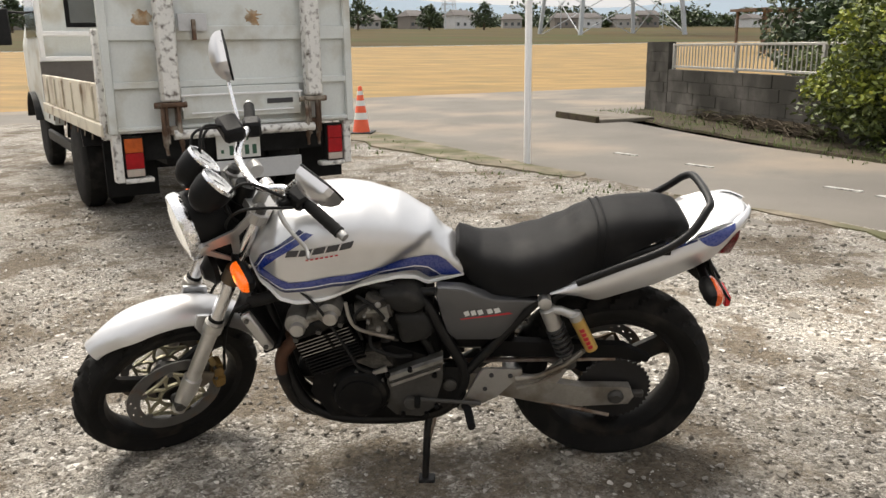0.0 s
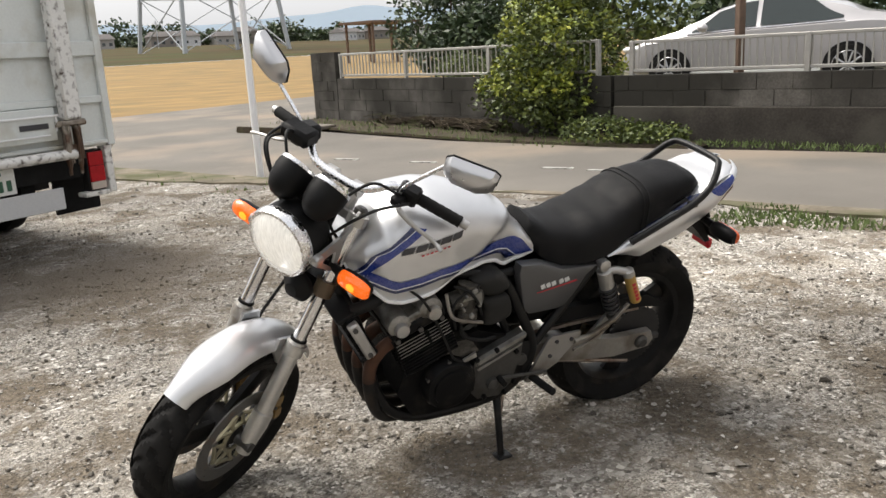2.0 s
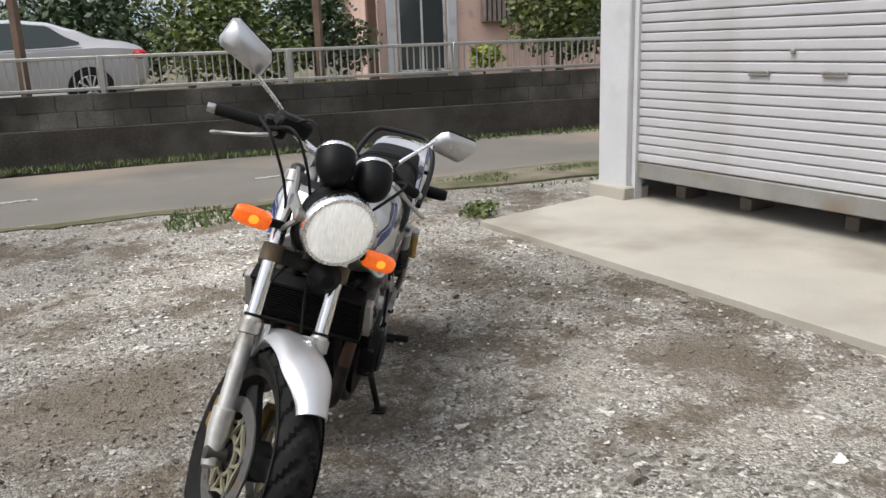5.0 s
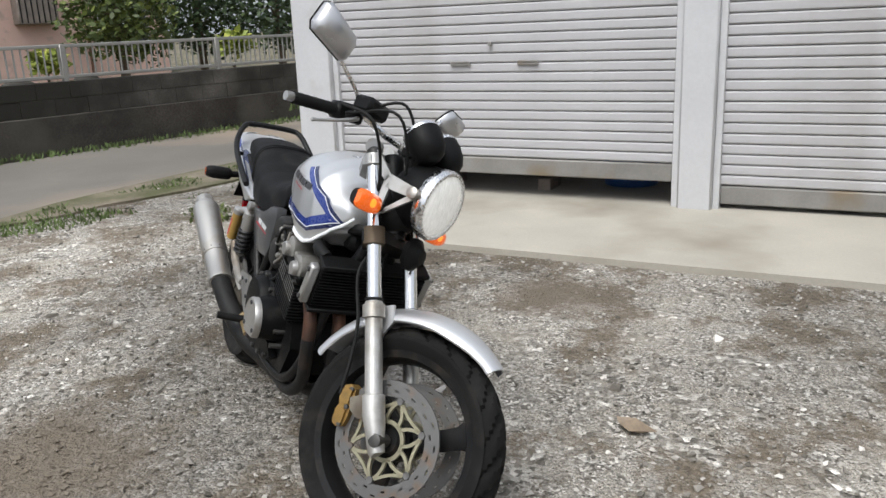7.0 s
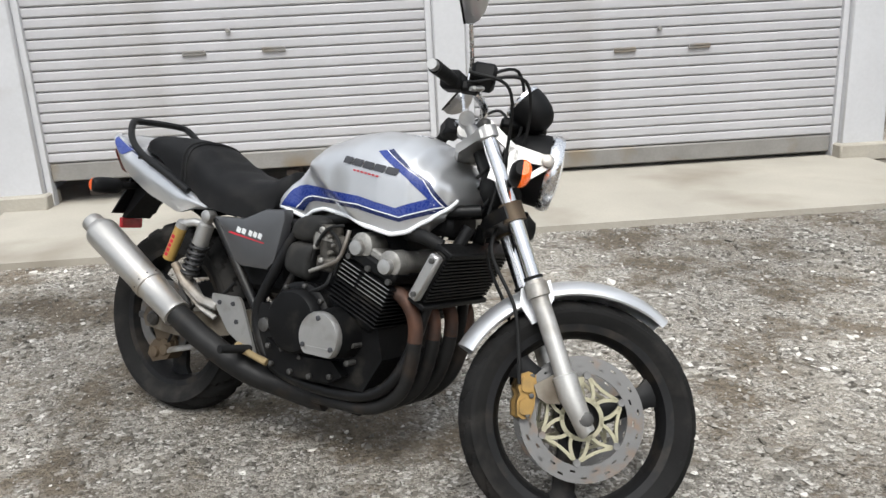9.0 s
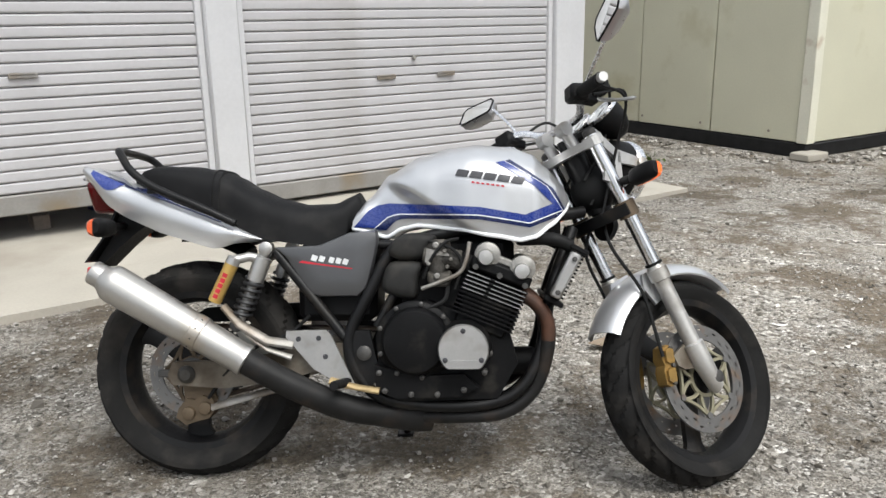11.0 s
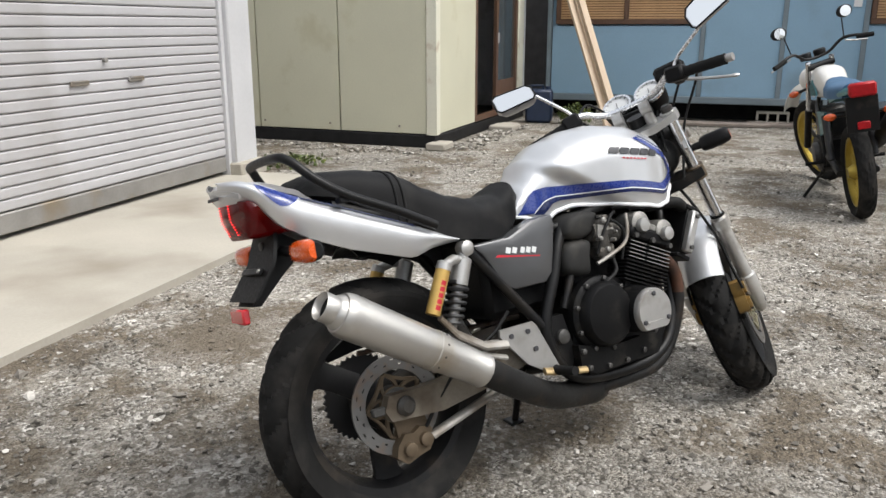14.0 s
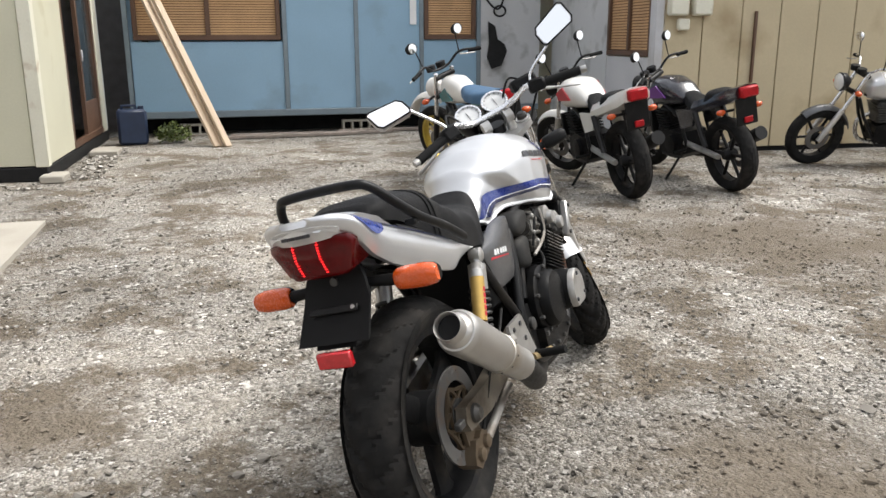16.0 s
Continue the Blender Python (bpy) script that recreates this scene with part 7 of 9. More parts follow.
part("breather_cover", G().plate([(-0.045, 0.440), (-0.010, 0.492), (0.035, 0.486), (0.060, 0.452), (0.010, 0.428)], 0.120, 0.168), M_CARB, eng, "small cast side cover")
part("clutch_arm", G().plate([(-0.030, 0.430), (0.012, 0.418), (0.016, 0.426), (-0.026, 0.446)], 0.176, 0.184), M_ALU, eng, "bare clutch release arm")
part("clutch_cable", G().tube(curve_pts([(0.012, 0.180, 0.422), (0.052, 0.190, 0.450), (0.085, 0.190, 0.520), (0.16, 0.185, 0.660), (0.24, 0.16, 0.72)], 5), 0.0042, 7), M_HOSE, eng)
part("shift_boss", G().lathe([(0.020, 0.176), (0.020, 0.194), (0.012, 0.198)], (-0.095, 0, 0.318), "y", 16), M_ENGGREY, eng)
part("starter", G().lathe([(0.030, 0.02), (0.032, 0.12), (0.020, 0.135), (0.002, 0.137)], (-0.035, 0, 0.475), "y", 18), M_ENGGREY, eng)
part("oil_filter", G().lathe([(0.036, 0.165), (0.040, 0.175), (0.040, 0.25), (0.03, 0.262), (0.002, 0.262)], (0, 0, 0.315), "x", 20), M_PLASTIC, eng)
# carburettors, airbox
for sy in (-1, 1):
    for x, z, r in ((-0.010, 0.648, 0.009), (0.014, 0.632, 0.006), (-0.030, 0.600, 0.007), (0.020, 0.590, 0.006), (-0.008, 0.566, 0.008), (0.030, 0.610, 0.005)):
        part("carburettor_screw", G().lathe([(r, sy * 0.150), (r, sy * 0.170), (r * 0.6, sy * 0.173)], (x, 0, z), "y", 8), M_HEAD, bike)
    part("throttle_link", G().plate([(-0.034, 0.640), (0.022, 0.626), (0.026, 0.618), (-0.020, 0.622), (-0.030, 0.600), (-0.040, 0.604)], sy * 0.161, sy * 0.166), M_HEAD, bike, "small cast throttle link")
    part("float_bowl", G().box(-0.032, 0.026, sy * 0.118, sy * 0.164, 0.536, 0.575, 0.008), M_CARB, bike, "dirty cast float bowl")
    for k, pts in enumerate((((0.02, 0.15, 0.54), (0.01, 0.165, 0.50), (-0.05, 0.168, 0.475), (-0.10, 0.160, 0.470)), ((-0.03, 0.158, 0.66), (0.03, 0.166, 0.64), (0.058, 0.170, 0.60), (0.040, 0.165, 0.53)), ((0.05, 0.15, 0.665), (0.015, 0.168, 0.655), (-0.02, 0.170, 0.615), (-0.045, 0.160, 0.56)))):
        part("small_hose", G().tube(curve_pts([(a, sy * b, c) for a, b, c in pts], 5), 0.0045 if k else 0.006, 7), M_HOSE, bike)
for k, y in enumerate((-0.135, -0.045, 0.045, 0.135)):
    cb = part("carburettor", G().tube([(0.055, y, 0.605), (-0.045, y, 0.622)], 0.028, 14).lathe([(0.026, 0.565), (0.028, 0.605), (0.034, 0.645), (0.030, 0.662), (0.002, 0.664)], (-0.005, y, 0), "z", 16).box(-0.035, 0.030, y - 0.022, y + 0.022, 0.545, 0.580, 0.006), M_CARB, bike, "dirty grey carburettor")
    part("intake_boot", G().tube([(0.055, y, 0.605), (0.085, y, 0.592)], 0.026, 12), M_RUBBER, cb)
M_AIRBOX = mat("dusty_black_plastic", (0.020, 0.0197, 0.019), 0.6, spec=0.2, var=0.25, scale=10, fine=150, dirt=(0.05, 0.046, 0.04), dirt_amount=0.25, dirt_scale=12)
for nm, pl, lb in (("airbox", [(-0.142, 0.628), (-0.128, 0.662), (-0.096, 0.680), (-0.046, 0.682), (-0.010, 0.670), (-0.028, 0.640), (-0.055, 0.612), (-0.110, 0.608)], "rounded dusty black air box"), ("airbox_lower", [(-0.160, 0.535), (-0.138, 0.602), (-0.055, 0.602), (-0.060, 0.560), (-0.070, 0.505), (-0.125, 0.510)], "dusty black lower air box")):
    P = [(p.x, p.z) for p in curve_pts([(a, 0, b) for a, b in pl], 4, loop=True)]
    mx, mz = sum(p[0] for p in P) / len(P), sum(p[1] for p in P) / len(P)
    prof = ((-0.158, 0.45), (-0.155, 0.74), (-0.148, 0.90), (-0.136, 0.985), (-0.120, 1.0), (0.120, 1.0), (0.136, 0.985), (0.148, 0.90), (0.155, 0.74), (0.158, 0.45))
    part(nm, G().loft([[(mx + (a - mx) * k, y, mz + (b - mz) * k) for a, b in P] for y, k in prof]), M_AIRBOX, bike, lb, sharp=60)
part("battery_box", G().box(-0.40, -0.18, -0.10, 0.10, 0.44, 0.66, 0.02), M_PLASTIC, bike)
for sy in (-1, 1):
    part("breather_hose", G().tube(curve_pts([(0.080, sy * 0.165, 0.655), (0.070, sy * 0.172, 0.605), (0.050, sy * 0.172, 0.572), (0.0, sy * 0.168, 0.550), (-0.050, sy * 0.160, 0.532)], 5), 0.0055, 8), M_SWING, bike, "dull metal pipe")
part("underbody_filler", G().box(-0.14, 0.20, -0.10, 0.10, 0.45, 0.68, 0.03), M_ENGINE, bike)
# radiator
RM = Matrix.Translation((0.332, 0, 0.562)) @ Matrix.Rotation(radians(27.5), 4, "Y")
rad = part("radiator", G().box(-0.016, 0.016, -0.160, 0.160, -0.068, 0.072, 0.004), M_ENGINE, bike, "black radiator with horizontal fins", m=RM)
for k in range(13):
    part("fin", G().box(0.014, 0.024, -0.156, 0.156, -0.060 + 0.0105 * k, -0.055 + 0.0105 * k), M_PLASTIC, rad, m=RM)
for sy in (-1, 1):
    sp_ = part("side_plate", G().box(-0.016, 0.014, sy * 0.160, sy * 0.186, -0.064, 0.066, 0.005), M_ALU, rad, "bolted aluminium radiator side plate", m=RM)
    for z in (-0.048, 0.050):
        part("bolt", G().lathe([(0.007, sy * 0.184), (0.007, sy * 0.192), (0.003, sy * 0.193)], (0, 0, z), "y", 10), M_ENGGREY, sp_, m=RM)
    part("coolant_hose", G().tube(curve_pts([(0.350, sy * 0.14, 0.640), (0.30, sy * 0.15, 0.660), (0.22, sy * 0.10, 0.660)], 6), 0.018, 10), M_HOSE, bike)
part("lower_guard", G().box(-0.024, 0.032, -0.162, 0.162, -0.082, -0.068, 0.004), M_PLASTIC, rad, m=RM)
part("upper_guard", G().box(-0.024, 0.030, -0.162, 0.162, 0.072, 0.086, 0.004), M_PLASTIC, rad, m=RM)
# ignition coils block and front void between head stock and head
part("coil", G().box(0.21, 0.33, -0.07, 0.07, 0.66, 0.72, 0.015), M_PLASTIC, bike)

# ---------- exhaust ----------
ex = new("exhaust")
ex.parent = bike
ex["label"] = "four black header pipes into one satin muffler"
for k, y in enumerate((-0.132, -0.044, 0.044, 0.132)):
    yy = y * 0.72 - 0.02
    pts = [(0.190, y, 0.515), (0.245, y, 0.497), (0.285, y, 0.440), (0.282, y * 0.96, 0.350), (0.245, y * 0.85, 0.250), (0.165, yy, 0.192), (0.04, yy * 0.8 - 0.02, 0.180), (-0.08, yy * 0.4 - 0.05, 0.178)]
    P = curve_pts(pts, 5)
    cut = 14
    part("header_pipe", G().tube(P[:cut], 0.0195, 14), M_RUST, ex, "rust-stained header pipe")
    part("header_pipe", G().tube(P[cut - 1:], 0.0195, 14), M_PIPE, ex, "black header pipe")
    part("flange", G().tube([(0.186, y, 0.516), (0.200, y, 0.512)], 0.030, 12), M_PIPE, ex)
part("collector", G().tube(curve_pts([(-0.04, -0.06, 0.180), (-0.15, -0.095, 0.184), (-0.27, -0.145, 0.214), (-0.41, -0.185, 0.284), (-0.535, -0.207, 0.360)], 6), [0.052] * 3 + [0.048, 0.045, 0.042, 0.040, 0.038] + [0.036] * 17, 18), M_PIPE, ex, "black collector pipe")
A0, A1 = Vector((-0.520, -0.204, 0.350)), Vector((-0.878, -0.222, 0.565))
ax = (A1 - A0).normalized()
L_ = (A1 - A0).length
MA = Matrix.Translation(A0) @ ax.to_track_quat("X", "Z").to_matrix().to_4x4()
rows = [(0.036, -0.006), (0.043, -0.004), (0.043, 0.010), (0.041, 0.014), (0.0455, 0.130), (0.0485, 0.132), (0.049, 0.160), (0.047, 0.162), (0.0515, L_ - 0.020), (0.050, L_ - 0.008), (0.045, L_ + 0.002), (0.032, L_ + 0.004)]
mf = part("muffler", G().lathe(rows, (0, 0, 0), "x", 40), M_SATIN, ex, "satin metal muffler can", m=MA)
rows = [(0.041, L_ + 0.002), (0.037, L_ + 0.014), (0.033, L_ + 0.018), (0.033, L_ + 0.046), (0.0315, L_ + 0.049), (0.0295, L_ + 0.046), (0.0290, L_ - 0.06)]
part("tail_pipe", G().lathe(rows, (0, 0, 0), "x", 32), M_SATIN, mf, "open tail pipe", m=MA)
part("pipe_bore", G().lathe([(0.0285, L_ + 0.030), (0.0283, L_ - 0.05), (0.001, L_ - 0.052)], (0, 0, 0), "x", 24), M_DARKIN, mf, "near-black bore of the tail pipe", m=MA)
for k in range(10):
    a = k * math.tau / 10
    u = ax.orthogonal().normalized()
    v = ax.cross(u)
    p = A0 + ax * 0.146 + (u * math.cos(a) + v * math.sin(a)) * 0.0485
    part("rivet", G().ball(p, 0.0028, 6, 4), M_ENGGREY, mf)

# ---------- swing arm, shocks, pegs ----------
sw = new("swing_arm")
sw.parent = bike
for sy in (-1, 1):
    pl = [(-0.215, 0.388), (-0.235, 0.335), (-0.42, 0.288), (-0.60, 0.262), (-0.745, 0.272), (-0.760, 0.300), (-0.745, 0.334), (-0.60, 0.336), (-0.45, 0.362), (-0.30, 0.385)]
    part("arm", G().plate(pl, sy * 0.104, sy * 0.132), M_SWING if sy > 0 else M_SWINGDARK, sw, "dusty cast aluminium swing arm" if sy > 0 else "dirty swing arm painted darker brown for the shade behind the muffler")
    part("axle_block", G().lathe([(0.024, sy * 0.100), (0.024, sy * 0.140), (0.015, sy * 0.150)], (XR, 0, 0.302), "y", 18), M_ENGGREY, sw)
    part("adjuster", G().box(-0.79, -0.755, sy * 0.11, sy * 0.128, 0.292, 0.312, 0.003), M_ENGGREY, sw)
    part("shock_lug", G().plate([(-0.52, 0.335), (-0.575, 0.432), (-0.545, 0.445), (-0.46, 0.352)], sy * 0.118, sy * 0.130), M_ALU, sw)
part("cross_tube", G().tube([(-0.40, -0.11, 0.335), (-0.40, 0.11, 0.335)], 0.03, 14), M_ALU, sw)
# chain on the left
part("chain", G().tube([(a, 0.091, b) for a, b in [(-0.70, 0.412), (-0.40, 0.405), (-0.11, 0.398), (-0.078, 0.366), (-0.11, 0.335), (-0.40, 0.270), (-0.70, 0.196)]], 0.008, 6), M_REDDISC, sw, "dull drive chain")
part("chain_guard", G().plate([(-0.30, 0.455), (-0.34, 0.485), (-0.55, 0.475), (-0.72, 0.468), (-0.80, 0.425), (-0.79, 0.410), (-0.70, 0.425), (-0.50, 0.428), (-0.32, 0.430)], 0.080, 0.108), M_PLASTIC, bike, "black plastic chain guard")
for sy in (-1, 1):
    T, Bm = Vector((-0.473, sy * 0.142, 0.645)), Vector((-0.556, sy * 0.142, 0.438))
    sh = part("shock_absorber", G().tube([T, T.lerp(Bm, 0.1), T.lerp(Bm, 0.12), T.lerp(Bm, 0.42), T.lerp(Bm, 0.43), T.lerp(Bm, 0.9), Bm], [0.014, 0.014, 0.024, 0.024, 0.014, 0.014, 0.012], 16), M_ALU, bike, "twin-tube shock absorber")
    pts = []
    ax2 = (Bm - T).normalized()
    u, v = ax2.orthogonal().normalized(), ax2.cross(ax2.orthogonal().normalized())
    for k in range(73):
        a = k / 72 * 6 * math.tau
        pts.append(T.lerp(Bm, 0.40 + 0.46 * k / 72) + (u * math.cos(a) + v * math.sin(a)) * 0.024)
    part("spring", G().tube(pts, 0.0056, 6), M_SPRING, sh, "dark coil spring")
    part("top_eye", G().lathe([(0.019, sy * 0.128), (0.019, sy * 0.158), (0.010, sy * 0.162)], (T.x, 0, T.z), "y", 16), M_ALU, sh)
    part("bottom_eye", G().lathe([(0.019, sy * 0.128), (0.019, sy * 0.158), (0.010, sy * 0.162)], (Bm.x, 0, Bm.z), "y", 16), M_ENGGREY, sh)
    T2, B2 = Vector((-0.553, sy * 0.168, 0.624)), Vector((-0.612, sy * 0.168, 0.503))
    rv = part("reservoir", G().tube([T2.lerp(B2, 0.14), T2.lerp(B2, 0.15), T2.lerp(B2, 0.99), B2], [0.016, 0.0185, 0.0185, 0.016], 18), M_GOLDCAN, sh, "gold gas reservoir")
    part("reservoir_cap", G().tube([T2, T2.lerp(B2, 0.02), T2.lerp(B2, 0.16)], [0.013, 0.0185, 0.0195], 18), M_ALU, rv)
    for k in range(5):
        f0 = 0.36 + 0.115 * k
        part("label_bar", G().tube([T2.lerp(B2, f0) + Vector((0, sy * 0.0052, 0)), T2.lerp(B2, f0 + 0.085) + Vector((0, sy * 0.0052, 0))], 0.0140, 12), M_BADGERED, rv, "red lettering bar")
    part("reservoir_bridge", G().tube([T.lerp(Bm, 0.14), T.lerp(Bm, 0.14).lerp(T2, 0.5) + Vector((0, 0, 0.004)), T2.lerp(B2, 0.08)], 0.013, 10), M_ALU, sh)
    # rider peg plate in bare aluminium
    pl = [(-0.232, 0.270), (-0.252, 0.265), (-0.345, 0.318), (-0.420, 0.405), (-0.418, 0.422), (-0.310, 0.424), (-0.298, 0.412)]
    pp = part("footpeg_plate", G().plate(pl, sy * 0.152, sy * 0.161), M_ALU, bike, "triangular aluminium footpeg plate")
    part("hanger_arm", G().tube([(-0.40, sy * 0.157, 0.385), (-0.47, sy * 0.158, 0.395), (-0.545, sy * 0.160, 0.440), (-0.59, sy * 0.163, 0.492)], [0.016, 0.015, 0.015, 0.012], 10, flat=0.6), M_SWING, pp, "cast pillion peg arm")
    part("hanger_arm", G().tube([(-0.405, sy * 0.157, 0.350), (-0.47, sy * 0.158, 0.372), (-0.53, sy * 0.160, 0.418)], [0.009, 0.009, 0.009], 8, flat=0.5), M_SWING, pp)
    for x, z in ((-0.330, 0.402), (-0.312, 0.352), (-0.385, 0.40)):
        part("bolt", G().lathe([(0.007, sy * 0.158), (0.007, sy * 0.165)], (x, 0, z), "y", 10), M_BADGE, pp)
    part("footpeg", G().tube([(-0.250, sy * 0.155, 0.285), (-0.262, sy * 0.175, 0.283), (-0.272, sy * 0.258, 0.290)], [0.010, 0.013, 0.012], 10), M_RUBBER, pp, "black rubber footpeg")
part("brake_pedal", G().tube(curve_pts([(-0.300, -0.168, 0.288), (-0.23, -0.175, 0.272), (-0.165, -0.180, 0.262)], 5), [0.012] * 4 + [0.010] * 4 + [0.011] * 3, 10, flat=0.6), M_BRASSPEG, bike, "dull brass-coloured brake pedal")
part("gear_lever", G().tube(curve_pts([(-0.300, 0.168, 0.300), (-0.20, 0.178, 0.318), (-0.115, 0.190, 0.335)], 5), 0.006, 8), M_ENGGREY, bike)
part("gear_toe_peg", G().tube([(-0.115, 0.185, 0.335), (-0.115, 0.222, 0.335)], 0.009, 10), M_RUBBER, bike)
rc = part("rear_caliper", G().plate([(-0.735, 0.205), (-0.742, 0.180), (-0.715, 0.158), (-0.680, 0.170), (-0.650, 0.176), (-0.628, 0.206), (-0.640, 0.232), (-0.668, 0.240), (-0.690, 0.228), (-0.712, 0.232)], -0.120, -0.068), M_OLDBRASS, bike, "dirty brown rear brake caliper")
for x, z in ((-0.705, 0.192), (-0.658, 0.206)):
    part("piston_boss", G().lathe([(0.019, -0.118), (0.017, -0.130), (0.012, -0.132), (0.002, -0.132)], (x, 0, z), "y", 14), M_OLDBRASS, rc)
part("brake_hose", G().tube(curve_pts([(-0.65, -0.118, 0.232), (-0.60, -0.128, 0.30), (-0.52, -0.132, 0.37), (-0.42, -0.13, 0.41), (-0.36, -0.13, 0.46)], 5), 0.005, 7), M_HOSE, rc)
part("caliper_hanger", G().plate([(-0.735, 0.33), (-0.665, 0.325), (-0.630, 0.225), (-0.720, 0.205)], -0.104, -0.094), M_OLDBRASS, bike)
part("torque_arm", G().tube([(-0.640, -0.122, 0.208), (-0.430, -0.126, 0.266)], 0.012, 10, flat=0.5), M_SWING, bike, "aluminium torque arm")
# side stand
SF = (-0.134, 0.225, 0.055)
ss = part("side_stand", G().tube([(-0.150, 0.125, 0.238), (-0.140, 0.165, 0.185), (SF[0], SF[1], SF[2])], [0.015, 0.012, 0.011], 10), M_FRAME, bike, "black side stand, folded down")
part("stand_foot", G().box(SF[0] - 0.030, SF[0] + 0.020, SF[1] - 0.022, SF[1] + 0.025, SF[2] - 0.008, SF[2] + 0.006, 0.004), M_FRAME, ss, m=Matrix.Translation(SF) @ Matrix.Rotation(radians(15.25), 4, "X") @ Matrix.Translation([-c for c in SF]))
part("stand_spring", G().tube([(-0.17, 0.135, 0.25), (-0.145, 0.175, 0.16)], 0.006, 8), M_REDDISC, ss)


# ---------- flatbed truck with a folded tail lift ----------
M_TRUCK = mat("truck_white", (0.64, 0.665, 0.645), 0.5, var=0.06, scale=2.0, fine=60, dirt=(0.42, 0.39, 0.31), dirt_amount=0.26, dirt_scale=2.6, coat=0.1)
M_TRUCKRUST = mat("chipped_white", (0.70, 0.69, 0.66), 0.55, var=0.06, scale=4, fine=70, dirt=(0.065, 0.045, 0.032), dirt_amount=0.27, dirt_scale=24)
M_RUSTY = mat("rusted_steel", (0.11, 0.065, 0.042), 0.85, 0.2, var=0.3, scale=9, fine=70, bump=0.4, dirt=(0.45, 0.42, 0.36), dirt_amount=0.3, dirt_scale=7)
M_RUSTSTAIN = mat("rust_stain", (0.34, 0.215, 0.115), 0.8, var=0.3, scale=14, fine=90, dirt=(0.52, 0.46, 0.36), dirt_amount=0.45, dirt_scale=16)
M_BEDCREAM = mat("dirty_cream_side", (0.64, 0.59, 0.48), 0.6, var=0.08, scale=3, fine=60, dirt=(0.27, 0.19, 0.12), dirt_amount=0.3, dirt_scale=4)
M_TRUCKRED = mat("truck_red_lens", (0.36, 0.008, 0.012), 0.4, var=0.15, scale=30, fine=200, spec=0.25)
M_TRUCKAMB = mat("truck_amber_lens", (0.50, 0.10, 0.02), 0.4, var=0.15, scale=30, fine=200, spec=0.25)
M_TRUCKCLR = mat("truck_clear_lens", (0.45, 0.38, 0.33), 0.3, var=0.1, coat=0.4)
M_PLATE = mat("plate_white", (0.70, 0.71, 0.68), 0.45, var=0.04)
M_PLATEINK = mat("plate_green", (0.03, 0.10, 0.06), 0.5)
TK = frame_at(-1.69, 3.38, 0, 128.2)      # tail in the middle; x forward
truck = thing("flatbed_truck", "dirty white flatbed truck with a raised tail lift", "truck", m=TK)
tg = part("tail_lift", G().box(-0.045, -0.02, -0.90, 0.90, 0.72, 2.45), M_TRUCK, truck, "upright grey-white tail lift platform with rust stains")
for z, h in ((0.735, 0.03), (1.02, 0.05), (1.34, 0.10), (1.88, 0.10), (2.38, 0.07)):
    part("rib", G().box(-0.075, -0.045, -0.90, 0.90, z, z + h, 0.006), M_TRUCK, tg)
for y in (-0.885, 0.885):
    part("edge_rib", G().box(-0.080, -0.045, y - 0.03, y + 0.03, 0.72, 2.45, 0.006), M_TRUCK, tg)
for y in (-0.56, 0.50):
    part("lift_arm", G().box(-0.17, -0.082, y - 0.065, y + 0.065, 0.93, 2.45, 0.015), M_TRUCKRUST, truck, "chipped white lift arm")
    hg = part("hinge", G().box(-0.17, -0.05, y - 0.075, y + 0.075, 0.895, 0.925, 0.006).box(-0.15, -0.07, y - 0.050, y - 0.030, 0.66, 0.90, 0.004).box(-0.15, -0.07, y + 0.030, y + 0.050, 0.64, 0.90, 0.004).box(-0.14, -0.08, y - 0.03, y + 0.03, 0.70, 0.76, 0.006), M_RUSTY, truck, "rusted hinge bracket")
    part("pin", G().lathe([(0.02, y - 0.11), (0.022, y - 0.09), (0.022, y + 0.09), (0.02, y + 0.11)], (-0.11, 0, 0.905), "y", 12), M_RUSTY, hg)
part("latch", G().box(-0.10, -0.082, 0.20, 0.40, 1.40, 1.52, 0.006), M_GREYWALL, tg, "grey latch plate")
part("latch_pin", G().box(-0.115, -0.10, 0.28, 0.31, 1.34, 1.48, 0.004), M_RUSTY, tg)
part("step_flap", G().box(-0.105, -0.08, -0.46, 0.42, 0.80, 1.02, 0.008), M_TRUCK, truck)
part("step_rod", G().tube(curve_pts([(-0.10, -0.46, 0.86), (-0.125, -0.45, 0.955), (-0.13, -0.40, 0.965), (-0.13, 0.36, 0.965), (-0.125, 0.41, 0.955), (-0.10, 0.42, 0.86)], 4), 0.008, 8), M_WHITEPIPE, truck)
part("step_rod", G().tube([(-0.118, -0.40, 0.84), (-0.118, 0.36, 0.84)], 0.006, 8), M_WHITEPIPE, truck)
for yy in (-0.585, -0.50, 0.45, 0.56):
    part("lift_link", G().tube(curve_pts([(-0.12, yy, 0.90), (-0.16, yy + 0.012, 0.80), (-0.13, yy, 0.66), (-0.10, yy - 0.015, 0.56)], 4), [0.014] * 6 + [0.019] * 4 + [0.012] * 3, 8), M_RUSTY, truck, "rusted lift linkage")
part("flap_notice", G().box(-0.112, -0.106, -0.40, -0.20, 0.885, 0.92), M_BADGE, truck, "dark unreadable notice strip")
part("lift_tube", G().tube([(-0.13, -0.55, 0.70), (-0.13, 0.50, 0.70)], 0.035, 14), M_TRUCKRUST, truck, "white crossbar")
